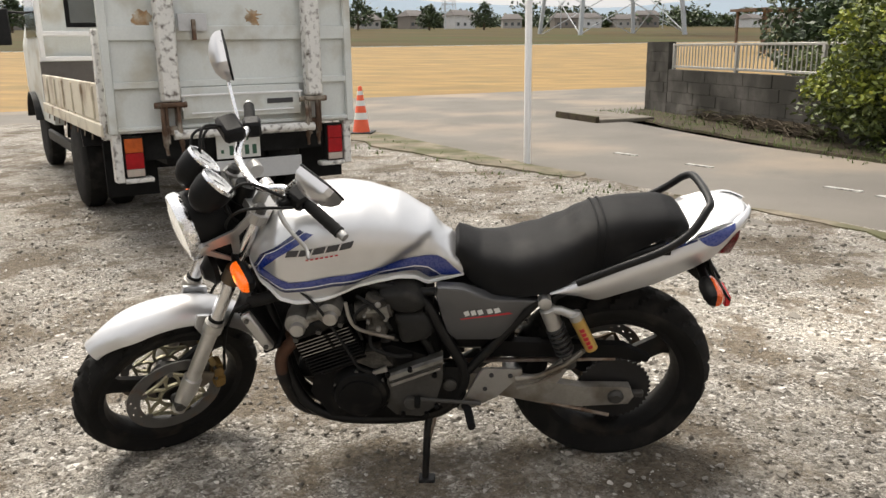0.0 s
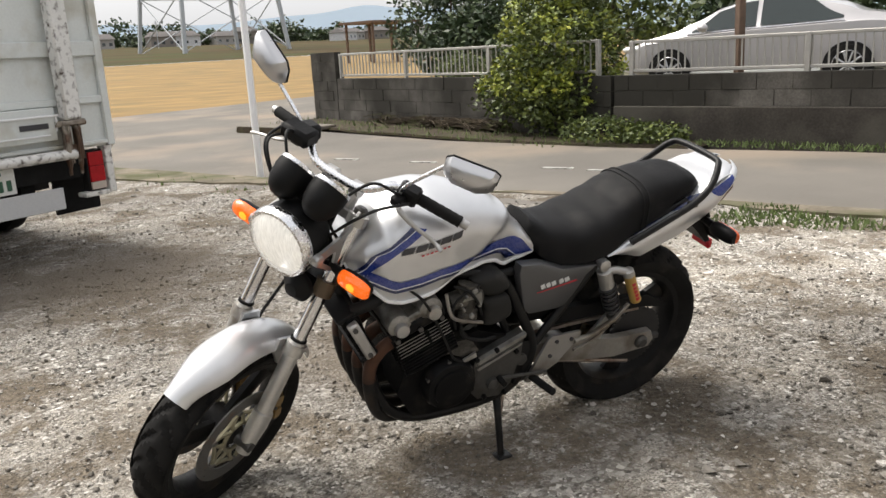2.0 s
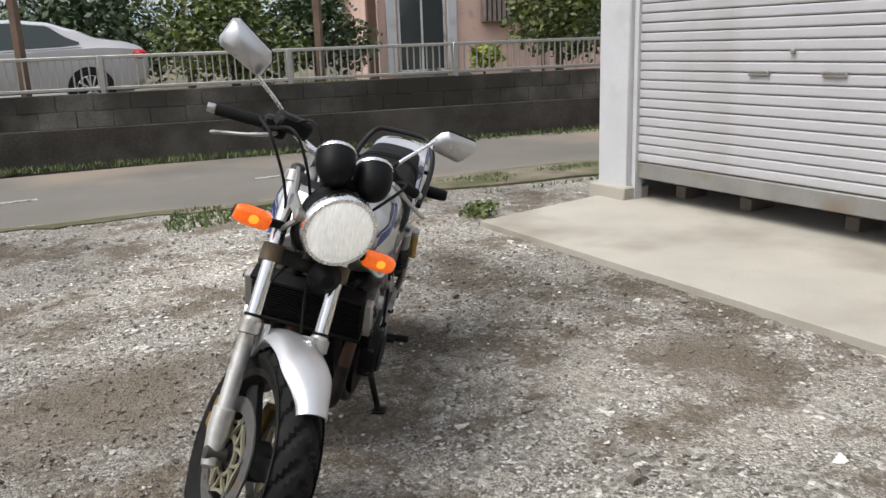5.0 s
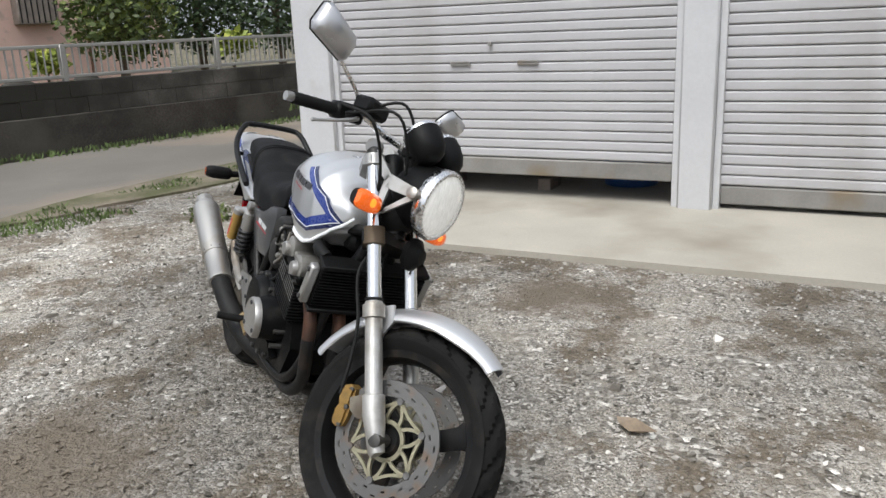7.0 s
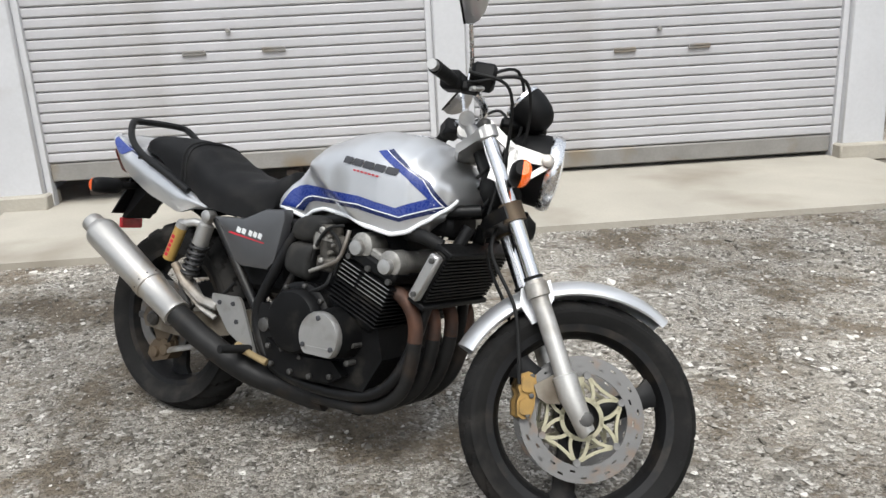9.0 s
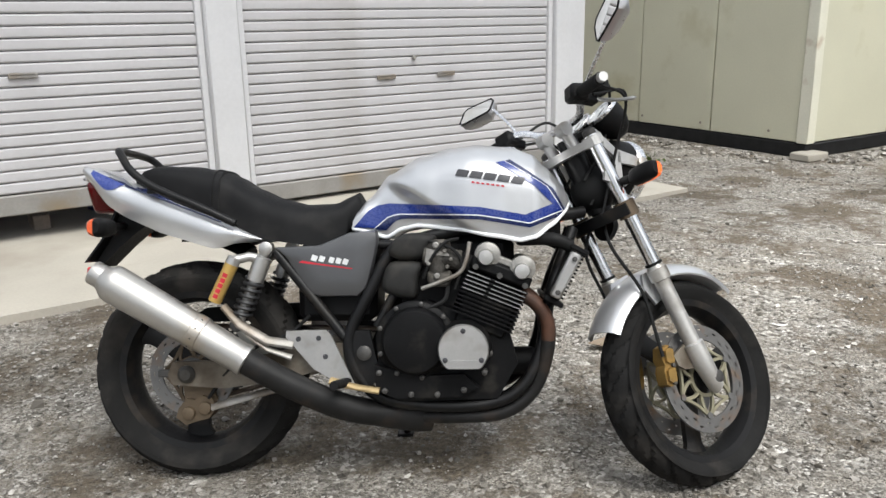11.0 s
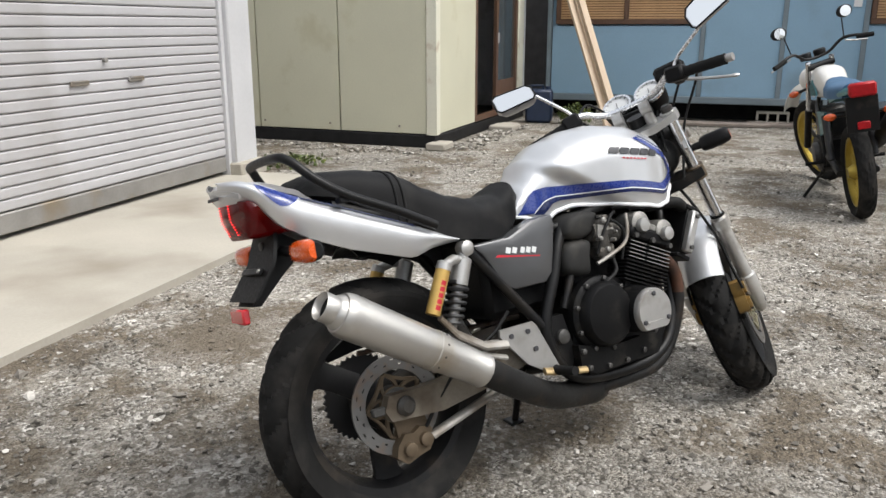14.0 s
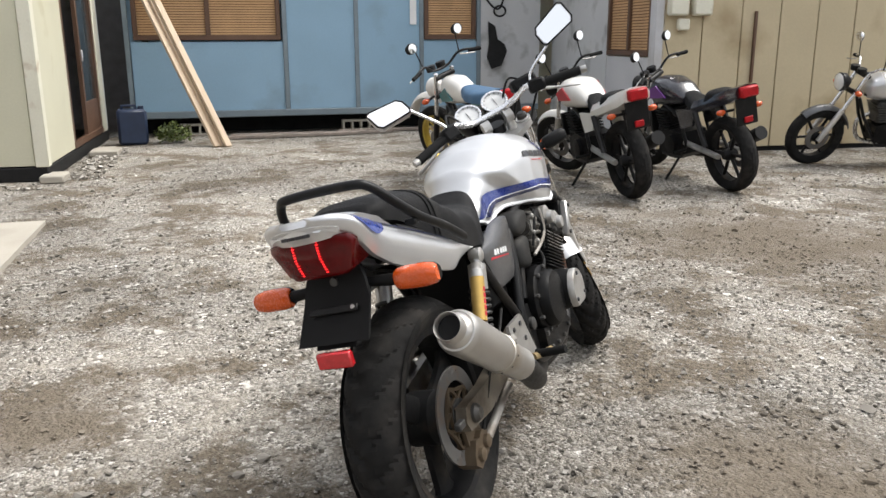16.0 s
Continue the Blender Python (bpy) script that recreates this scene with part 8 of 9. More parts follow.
for k, (y, z, r) in enumerate(((0.62, 1.49, 0.085), (-0.15, 1.51, 0.07))):
    gg = G()
    pts = []
    for i in range(40):
        q = i * math.tau / 40
        f = 0.75 + 0.55 * noise.noise((3 * math.cos(q) + k * 9, 3 * math.sin(q), 0)) + 0.30 * noise.noise((9 * math.cos(q), 9 * math.sin(q), k))
        pts.append((-0.0475, y + r * f * math.cos(q), z + (0.75 if math.sin(q) > 0 else 1.25) * r * f * math.sin(q)))
    gg.put(pts + [(-0.0475, y, z)], [(i, (i + 1) % 40, 40) for i in range(40)])
    part("rust_patch", gg, M_RUSTSTAIN, tg, "brown rust patch")
part("bed_floor", G().box(0.0, 3.05, -0.93, 0.93, 0.72, 0.80, 0.006), M_BEDCREAM, truck)
for sy in (-1, 1):
    sg = part("side_gate", G().box(0.06, 3.02, sy * 0.905, sy * 0.935, 0.80, 1.06, 0.006), M_BEDCREAM, truck, "low dirty cream side gate")
    for k in range(6):
        part("gate_rib", G().box(0.25 + k * 0.48, 0.29 + k * 0.48, sy * 0.935, sy * 0.948, 0.81, 1.04, 0.003), M_BEDCREAM, sg)
    part("edge_rail", G().box(0.0, 3.05, sy * 0.93, sy * 0.955, 0.70, 0.79, 0.006), M_BEDCREAM, truck)
    part("corner_post", G().box(0.0, 0.07, sy * 0.88, sy * 0.945, 0.68, 1.42, 0.008), M_TRUCKRUST, truck, "white corner post with rust")
    lb = part("lamp_bracket", G().box(-0.03, 0.05, sy * 0.69, sy * 0.83, 0.41, 0.70, 0.008), M_BLACKSTEEL, truck, "black lamp housing")
    part("lamp_post", G().box(-0.05, 0.04, sy * 0.838, sy * 0.895, 0.385, 0.72, 0.006), M_TRUCKRUST, lb, "white steel lamp post")
    part("lamp_foot", G().box(-0.05, 0.05, sy * 0.64, sy * 0.836, 0.375, 0.408, 0.006), M_TRUCKRUST, lb, "white steel foot plate")
    part("mud_flap", G().box(0.20, 0.22, sy * 0.56, sy * 0.92, 0.25, 0.66, 0.004), M_RUBBER, truck, "black rubber mud flap")
    part("red_lens", G().box(-0.045, -0.03, sy * 0.70, sy * 0.82, 0.475, 0.585, 0.006), M_TRUCKRED, lb, "red tail lens")
    part("amber_lens", G().box(-0.045, -0.03, sy * 0.70, sy * 0.82, 0.587, 0.685, 0.006), M_TRUCKAMB if sy > 0 else M_TRUCKRED, lb)
    part("clear_lens", G().box(-0.045, -0.03, sy * 0.70, sy * 0.82, 0.42, 0.473, 0.006), M_TRUCKCLR, lb)
    for k in range(8):
        part("hook", G().tube([(0.4 + 0.33 * k, sy * 0.945, 0.70), (0.4 + 0.33 * k, sy * 0.95, 0.655)], 0.006, 6), M_RUSTY, truck)
bp = part("rear_bumper", G().box(-0.07, -0.05, -0.46, 0.42, 0.335, 0.48, 0.005), M_GREYWALL, truck, "pale grey bumper plate")
np_ = part("number_plate", G().box(-0.06, -0.052, -0.14, 0.19, 0.495, 0.66, 0.004), M_PLATE, truck, "white number plate with dark bars")
for k in range(4):
    part("plate_bar", G().box(-0.0625, -0.0595, -0.110 + 0.058 * k, -0.078 + 0.058 * k, 0.518, 0.588), M_PLATEINK, np_)
part("plate_bar", G().box(-0.0635, -0.060, -0.05, 0.09, 0.622, 0.640), M_PLATEINK, np_)
part("plate_bar", G().box(-0.0635, -0.060, 0.138, 0.160, 0.535, 0.560), M_PLATEINK, np_)
part("chassis", G().box(0.1, 4.9, -0.36, -0.26, 0.45, 0.66).box(0.1, 4.9, 0.26, 0.36, 0.45, 0.66).box(0.02, 0.12, -0.72, 0.72, 0.52, 0.70).box(1.0, 1.4, -0.75, 0.75, 0.33, 0.45), M_DARKIN, truck)
part("underbody_box", G().box(0.15, 0.9, -0.5, 0.5, 0.46, 0.70), M_BLACKSTEEL, truck)
part("side_guard", G().box(1.75, 3.4, 0.86, 0.90, 0.40, 0.50, 0.01).box(1.75, 3.4, -0.90, -0.86, 0.40, 0.50, 0.01), M_BLACKSTEEL, truck)
for x, ys in ((1.40, (-0.84, -0.62, 0.62, 0.84)), (4.45, (-0.74, 0.74))):
    for y in ys:
        wh = part("wheel", G().lathe([(0.20, -0.09), (0.33, -0.085), (0.362, -0.06), (0.368, 0), (0.362, 0.06), (0.33, 0.085), (0.20, 0.09)], (x, y, 0.366), "y", 36), M_TYRE, truck, "black truck tyre")
        s = 1 if y > 0 else -1
        part("rim", G().lathe([(0.205, s * 0.088), (0.195, s * 0.07), (0.17, s * 0.02), (0.09, s * 0.03), (0.08, s * 0.07), (0.02, s * 0.075)], (x, y, 0.366), "y", 28), M_GREYWALL, wh, "grey steel rim")
    for s in (-1, 1):
        rings = [[(x + r * math.cos(radians(20 + 140 * k / 12)), yy, 0.40 + r * math.sin(radians(20 + 140 * k / 12))) for (r, yy) in ((0.44, s * 0.55), (0.44, s * 0.93), (0.425, s * 0.93), (0.425, s * 0.55))] for k in range(13)]
        part("wheel_arch", G().loft(rings), M_BLACKSTEEL, truck)
hd = part("headboard", G().box(3.06, 3.10, -0.93, 0.93, 0.80, 1.18), M_ROOFDARK, truck, "dark headboard under white guard rails")
for y in (-0.9, -0.3, 0.3, 0.9):
    part("guard_rail", G().box(3.04, 3.09, y - 0.025, y + 0.025, 1.18, 2.15, 0.008), M_WHITEPIPE, hd)
for z in (1.18, 1.42, 2.12):
    part("guard_rail", G().box(3.04, 3.09, -0.93, 0.93, z, z + 0.05, 0.008), M_WHITEPIPE, hd)
cab = part("cab", G().loft([[(x, y, z) for y, z in ((-0.85, 0.55), (0.85, 0.55), (0.88, 0.9), (0.88, 1.35), (0.80, t - 0.1), (0.70, t), (-0.70, t), (-0.80, t - 0.1), (-0.88, 1.35), (-0.88, 0.9))] for x, t in ((3.18, 2.12), (3.25, 2.18), (4.3, 2.18), (4.75, 1.9), (4.95, 1.3))]), M_TRUCK, truck, "white truck cab")
part("rear_window", G().box(3.165, 3.182, -0.55, 0.60, 1.55, 1.92, 0.03), M_GLASS, cab)
part("window_seal", G().box(3.170, 3.180, -0.59, 0.64, 1.51, 1.96, 0.03), M_RUBBER, cab)
for s in (-1, 1):
    part("side_window", G().plate([(3.45, 1.42), (4.15, 1.42), (4.45, 1.42), (4.2, 1.98), (3.45, 1.98)], s * 0.862, s * 0.884), M_GLASS, cab)
    part("cab_mirror", G().box(4.55, 4.62, s * 1.02, s * 1.18, 1.35, 1.75, 0.02).tube([(4.6, s * 0.86, 1.7), (4.6, s * 1.1, 1.72)], 0.012, 8), M_BLACKSTEEL, cab)

# traffic cone
cone = thing("traffic_cone", "red traffic cone with white reflective bands", "traffic cone", m=Matrix.Translation((-2.08, 9.70, 0)))
part("base", G().box(-0.19, 0.19, -0.19, 0.19, -0.005, 0.035, 0.012), M_BLACKSTEEL, cone, "black rubber base")
rows = [(0.135, 0.035), (0.125, 0.06), (0.028, 0.70), (0.02, 0.71)]
part("body", G().lathe(rows, (0, 0, 0), "z", 24), M_ORANGECONE, cone)
for z0_, z1_ in ((0.22, 0.32), (0.42, 0.50), (0.58, 0.64)):
    rr = lambda z: 0.125 - (z - 0.06) * (0.097 / 0.64) + 0.002
    part("band", G().lathe([(rr(z0_), z0_), (rr(z1_), z1_)], (0, 0, 0), "z", 24), M_PLATE, cone)

# ---------- silver saloon car behind the railing ----------
g = G()
g.box(-2.9, 2.9, -1.25, 1.5, 0.0, 0.402, 0.03)
thing("parking_pad", "raised earth parking place behind the block wall", "ground", m=frame_at(8.80, 8.22, 0, 126), g=g, material=M_EARTH, kind="structure")
M_CARPAINT = mat("car_silver", (0.47, 0.455, 0.46), 0.32, 0.35, var=0.02, scale=5, fine=200, coat=0.8)
M_CARGLASS = mat("car_glass", (0.03, 0.04, 0.04), 0.10, var=0.02)
M_ALLOY = mat("alloy_wheel", (0.45, 0.45, 0.46), 0.35, 0.8, var=0.05)
CR = Matrix.Translation((8.80, 8.22, 0.40)) @ Matrix.Rotation(radians(126), 4, "Z") @ Matrix.Scale(0.94, 4)
car = thing("saloon_car", "silver four-door saloon parked behind the railing", "car", m=CR)
C_LOW = [(-2.32, 0.55), (-2.25, 0.40), (-2.0, 0.26), (2.0, 0.22), (2.25, 0.30), (2.34, 0.42)]
C_BELT = [(-2.32, 0.78), (-2.20, 0.96), (-1.6, 1.00), (0.0, 0.95), (1.1, 0.90), (1.8, 0.80), (2.2, 0.66), (2.34, 0.55)]
C_TOP = [(-2.32, 0.80), (-2.22, 0.99), (-1.95, 1.08), (-1.60, 1.13), (-1.20, 1.29), (-0.80, 1.41), (-0.30, 1.46), (0.15, 1.44), (0.60, 1.32), (1.00, 1.13), (1.30, 0.98), (1.75, 0.88), (2.15, 0.73), (2.34, 0.58)]
C_SIDE = [(-2.32, 0.55), (-2.22, 0.72), (-1.9, 0.83), (-1.2, 0.875), (1.2, 0.875), (1.9, 0.82), (2.2, 0.70), (2.34, 0.52)]


def car_section(x):
    """Half section of the body at a station: sill, belt line, roof."""
    lo, sh, top, w = interp(C_LOW, x), interp(C_BELT, x), interp(C_TOP, x), interp(C_SIDE, x)
    up = max(0.0, top - sh)
    roof = w * (0.93 - 0.42 * up)
    return [(w * 0.84, lo), (w * 0.97, lo + 0.10), (w, lo + (sh - lo) * 0.55), (w * 0.985, sh - 0.02), (w * 0.955, sh), (w * 0.955 + (roof - w * 0.955) * 0.55, sh + up * 0.55), (roof, top - 0.05 * min(1, up * 3)), (roof * 0.72, top - 0.008), (0.0, top + 0.012)]


rings = []
for i in range(61):
    x = -2.32 + 4.66 * i / 60
    half = car_section(x)
    rings.append([(x, y, z) for y, z in half] + [(x, -y, z) for y, z in half[-2::-1]])
part("body", G().loft(rings), M_CARPAINT, car, "silver bodywork", sharp=32)


def car_glass(name, x0, x1, low, high, s):
    """A pane that lies on the cabin side between two fractions of the height from belt to roof."""
    vs, m = [], 18
    for k in range(m + 1):
        x = x0 + (x1 - x0) * k / m
        half = car_section(x)
        p, q = Vector((x, *half[4])), Vector((x, *half[6]))
        for f in (linear(low, x), linear(high, x)):
            r = p.lerp(q, f)
            vs.append((r.x, s * (r.y + 0.012), r.z + 0.004))
    return part(name, G().put(vs, [(2 * k, 2 * k + 1, 2 * k + 3, 2 * k + 2) for k in range(m)]), M_CARGLASS, car)


for s in (-1, 1):
    car_glass("side_window", 0.0, 1.02, [(0.0, 0.08), (1.02, 0.10)], [(0.0, 0.96), (0.60, 0.94), (1.02, 0.30)], s)
    car_glass("side_window", -1.28, -0.07, [(-1.28, 0.20), (-1.0, 0.08), (-0.07, 0.08)], [(-1.28, 0.34), (-0.85, 0.95), (-0.07, 0.96)], s)
    part("window_trim", G().tube([(x, s * (car_section(x)[4][0] + 0.008), car_section(x)[4][1] + 0.015) for x in [-1.3 + 0.2 * k for k in range(13)]], 0.010, 6), M_CHROME, car)
    for x in (-0.55, 0.42):
        part("door_handle", G().box(x - 0.09, x + 0.09, s * 0.862, s * 0.895, 0.80, 0.83, 0.008), M_CARPAINT, car)
    part("door_mirror", G().ball((0.80, s * 0.98, 1.0), (0.09, 0.10, 0.07), 12, 8), M_CARPAINT, car)
    part("head_lamp", G().ball((2.08, s * 0.66, 0.70), (0.22, 0.14, 0.07), 12, 8), M_CLEARLENS, car)
    part("tail_light", G().ball((-2.18, s * 0.70, 0.86), (0.12, 0.16, 0.08), 12, 8), M_TRUCKRED, car)
    part("sill_trim", G().box(-1.0, 1.1, s * 0.86, s * 0.885, 0.24, 0.30, 0.01), M_PLATE, car)
    for x in (-1.38, 1.38):
        part("arch", G().lathe([(0.36, s * 0.70), (0.36, s * 0.895), (0.02, s * 0.895)], (x, 0, 0.33), "y", 28), M_DARKIN, car)
        wt = part("wheel", G().lathe([(0.22, s * 0.72), (0.31, s * 0.72), (0.325, s * 0.76), (0.325, s * 0.88), (0.31, s * 0.905), (0.235, s * 0.91)], (x, 0, 0.325), "y", 32), M_TYRE, car, "black car tyre")
        rm_ = G().lathe([(0.235, s * 0.905), (0.225, s * 0.915), (0.215, s * 0.905)], (x, 0, 0.325), "y", 32, loop=True)
        for k in range(10):
            a = k * math.tau / 10
            rm_.tube([(x + 0.03 * math.cos(a), s * 0.912, 0.325 + 0.03 * math.sin(a)), (x + 0.22 * math.cos(a), s * 0.908, 0.325 + 0.22 * math.sin(a))], 0.016, 6)
        part("rim", rm_, M_ALLOY, wt, "ten-spoke alloy rim")
vs = []
for x in (1.20, 1.0, 0.80, 0.62):
    h_ = car_section(x)
    vs += [(x, -h_[7][0] * 0.98, h_[7][1] + 0.012), (x, 0, h_[8][1] + 0.008), (x, h_[7][0] * 0.98, h_[7][1] + 0.012)]
part("windscreen", G().put(vs, [(3 * k + j, 3 * k + j + 1, 3 * k + j + 4, 3 * k + j + 3) for k in range(3) for j in range(2)]), M_CARGLASS, car)

# old iron posts by the railing and a wire fence
for k, (t, o) in enumerate(((0.14, 0.25), (0.45, 0.25))):
    p = WB.lerp(WC, t) + R_OUT * o
    g = G()
    g.box(-0.045, 0.045, -0.045, 0.045, -0.1, 2.6, 0.008)
    thing("iron_post", "rusty brown steel post behind the railing", "post", m=Matrix.Translation((p.x, p.y, 0.14)), g=g, material=M_RUSTPOST, group="iron posts")
for z in (1.15, 1.35):
    g = G()
    g.tube([(5.3, 8.5, z), (8.9, 13.2, z)], 0.02, 6)
    thing("fence_wire", "thin white fence rail in the garden", "fence", g=g, material=M_WHITEPIPE, group="garden fence rails")

# ---------- pink house ----------
HS = frame_at(20.3, 5.35, 0.14, -60)
hs = thing("pink_house", "pink stuccoed house with dark windows", "house", m=HS)
part("wall", G().box(0, 7.5, 0, 5.0, 0, 5.2), M_PINK, hs)
part("roof", G().loft([[(-0.6, -0.7, 5.2), (8.1, -0.7, 5.2), (8.1, 5.7, 5.2), (-0.6, 5.7, 5.2)], [(2.0, 2.4, 6.6), (5.5, 2.4, 6.6), (5.5, 2.6, 6.6), (2.0, 2.6, 6.6)]]), M_ROOFDARK, hs)
for a, b, zl, zh in ((0.55, 1.95, 0.25, 2.4), (5.3, 6.9, 0.9, 2.2)):
    wd = part("window", G().box(a, b, -0.04, 0.02, zl, zl + 0.06).box(a, b, -0.04, 0.02, zh - 0.06, zh).box(a, a + 0.06, -0.04, 0.02, zl, zh).box(b - 0.06, b, -0.04, 0.02, zl, zh).box((a + b) / 2 - 0.03, (a + b) / 2 + 0.03, -0.035, 0.02, zl, zh), M_GREYWALL, hs, "grey framed window")
    part("pane", G().box(a + 0.05, b - 0.05, -0.02, -0.008, zl + 0.05, zh - 0.05), M_GLASS, wd)
for x in (0.35, 2.15):
    part("shutter_box", G().box(x - 0.14, x + 0.14, -0.09, 0.0, 0.2, 2.45, 0.01), M_POST, hs)
ac = part("wall_grille", G().box(3.05, 4.1, -0.35, 0.0, 1.55, 2.35, 0.02), M_OLDWOOD, hs, "dark barred window box")
for k in range(7):
    part("bar", G().box(3.1 + 0.15 * k, 3.13 + 0.15 * k, -0.37, -0.35, 1.58, 2.32), M_BLACKSTEEL, ac)
part("drain_pipe", G().tube([(5.0, -0.06, 0), (5.0, -0.06, 5.1)], 0.05, 8), M_BROWNFRAME, hs)
part("entrance_beam", G().box(-0.35, -0.1, -0.2, 0.05, 0, 4.0, 0.01), M_BROWNFRAME, hs)
for i, (x, y, s) in enumerate(((14.6, 3.0, 0.5), (15.6, 2.2, 0.42), (17.4, 3.2, 0.45), (16.8, 1.0, 0.4))):
    g = G()
    g.ball((0, 0, 0.2), (s, s * 0.8, s * 0.55), 10, 7)
    g.v = [(x_ * (1 + 0.18 * noise.noise((x_ * 3, y_ * 3, z_ * 3 + i))), y_ * (1 + 0.18 * noise.noise((x_ * 3 + 5, y_ * 3, z_ * 3 + i))), z_) for x_, y_, z_ in g.v]
    thing("garden_rock", "grey garden boulder in the grass", "rock", m=Matrix.Translation((x, y, 0.14)), g=g, material=M_BLOCK, group="garden rocks")
plant("yellow_shrub", "small yellow-leaved ornamental shrub in the garden", "bush", (15.3, 1.6, 0.14), [((0, 0, 0.75), (0.32, 0.32, 0.25))], 320, 0.18, M_LEAF_NEW, 0.5, 0.03, 91, 3)
plant("yellow_shrub", "small yellow-leaved ornamental shrub in the garden", "bush", (12.6, -1.6, 0.14), [((0, 0, 0.95), (0.28, 0.28, 0.22))], 260, 0.16, M_LEAF_NEW, 0.6, 0.03, 92, 3)
pl_ = thing("plant_pot", "pale pot on the garden edge", "pot", m=Matrix.Translation((14.2, 1.9, 0.14)))
part("pot", G().lathe([(0.12, 0), (0.18, 0.3), (0.19, 0.32), (0.16, 0.32), (0.14, 0.25)], (0, 0, 0), "z", 16), M_SLAB, pl_)
g = G()
rng = random.Random(11)
for i in range(5000):
    p = Vector((rng.uniform(9.5, 21), rng.uniform(-4, 8), 0.14))
    w, h, a = 0.03, 0.08 + 0.1 * rng.random(), rng.random() * math.tau
    g.put([(p.x - w * math.cos(a), p.y - w * math.sin(a), p.z), (p.x + w * math.cos(a), p.y + w * math.sin(a), p.z), (p.x + rng.gauss(0, 0.04), p.y + rng.gauss(0, 0.04), p.z + h)], [(0, 1, 2)])
thing("garden_grass", "green lawn grass in the garden", "grass", g=g, material=M_GRASS, kind="stuff")

# ---------- far land ----------
g = G()
rng = random.Random(21)
for i in range(330):
    a = rng.uniform(-430, 520)
    d = rng.uniform(300, 430)
    p = Vector(field_pt(a, d))
    h, w = rng.uniform(4, 8), rng.uniform(4, 11)
    if rng.random() < 0.25:
        h *= 1.6
    for _ in range(34):
        leaf_cloud(g, rng, (p.x + rng.gauss(0, w * 0.4), p.y + rng.gauss(0, w * 0.4), p.z + h * rng.uniform(0.15, 0.85)), (w * 0.3, w * 0.3, h * 0.2), 5, 2.3, 0.2)
thing("far_woods", "dark green belt of distant trees", "trees", g=g, material=M_LEAF_DARK, kind="stuff")
M_FARWALLS = [mat("far_plaster", (0.34, 0.33, 0.31), 0.9, var=0.1), mat("far_board", (0.20, 0.18, 0.16), 0.9, var=0.1), M_GREYWALL]
for i in range(34):
    a, d = -330 + i * 23 + rng.uniform(-9, 9), rng.uniform(262, 300)
    p = field_pt(a, d)
    w, dp, h = rng.uniform(7, 13), rng.uniform(6, 9), rng.uniform(3.0, 5.5)
    fh = thing("farm_house", "small distant house with a dark tiled roof", "house", m=frame_at(p[0], p[1], p[2], 30 + rng.uniform(-25, 25)), group="far houses")
    part("wall", G().box(-w / 2, w / 2, -dp / 2, dp / 2, -1, h), M_FARWALLS[i % 3], fh)
    part("roof", G().loft([[(-w / 2 - 0.6, -dp / 2 - 0.6, h), (w / 2 + 0.6, -dp / 2 - 0.6, h), (w / 2 + 0.6, dp / 2 + 0.6, h), (-w / 2 - 0.6, dp / 2 + 0.6, h)], [(-w / 2 + 1, -0.1, h + 2.2), (w / 2 - 1, -0.1, h + 2.2), (w / 2 - 1, 0.1, h + 2.2), (-w / 2 + 1, 0.1, h + 2.2)]]), M_ROOFDARK, fh)
    for k in range(3):
        x = -w / 3 + k * w / 3
        part("window", G().box(x - 0.6, x + 0.6, -dp / 2 - 0.05, -dp / 2, 1.0, 2.2), M_GLASS, fh)
M_STEEL = mat("galvanised_steel", (0.40, 0.42, 0.44), 0.6, 0.3, var=0.06)
for p, s in (((14.1, 149.0, 2.8), 2.4), (field_pt(150, 330), 0.9)):
    py = thing("power_pylon", "grey lattice steel power pylon in the fields", "pylon", m=frame_at(p[0], p[1], p[2], 20), group="pylons")
    g = G()
    for sx in (-1, 1):
        for sy in (-1, 1):
            g.tube([(sx * 4 * s, sy * 4 * s, -1), (sx * 0.8 * s, sy * 0.8 * s, 32 * s)], 0.17 * s, 4)
    part("leg", g, M_STEEL, py)
    g = G()
    lev = [0, 4, 8, 11.5, 14.5, 17.5, 20, 22.5, 25, 27.5, 30, 32]
    for z0_, z1_ in zip(lev, lev[1:]):
        r0, r1 = (4 - 3.2 * z0_ / 32) * s, (4 - 3.2 * z1_ / 32) * s
        for (ax_, ay_), (bx_, by_) in (((-1, -1), (1, -1)), ((1, -1), (1, 1)), ((1, 1), (-1, 1)), ((-1, 1), (-1, -1))):
            g.tube([(ax_ * r0, ay_ * r0, z0_ * s), (bx_ * r1, by_ * r1, z1_ * s)], 0.042 * s, 4)
            g.tube([(bx_ * r0, by_ * r0, z0_ * s), (ax_ * r1, ay_ * r1, z1_ * s)], 0.042 * s, 4)
    for z0_ in lev[1:]:
        r0 = (4 - 3.2 * z0_ / 32) * s
        g.tube([(-r0, -r0, z0_ * s), (r0, -r0, z0_ * s), (r0, r0, z0_ * s), (-r0, r0, z0_ * s)], 0.10 * s, 4, loop=True)
    part("bracing", g, M_STEEL, py)
for i in range(8):
    p = field_pt(-120 + i * 45, 235)
    g = G()
    g.tube([(0, 0, -0.5), (0, 0, 9)], 0.16, 6)
    g.box(-0.9, 0.9, -0.06, 0.06, 8.2, 8.35)
    thing("utility_pole", "distant concrete utility pole", "pole", m=frame_at(p[0], p[1], p[2], 30), g=g, material=M_STEEL, group="utility poles")
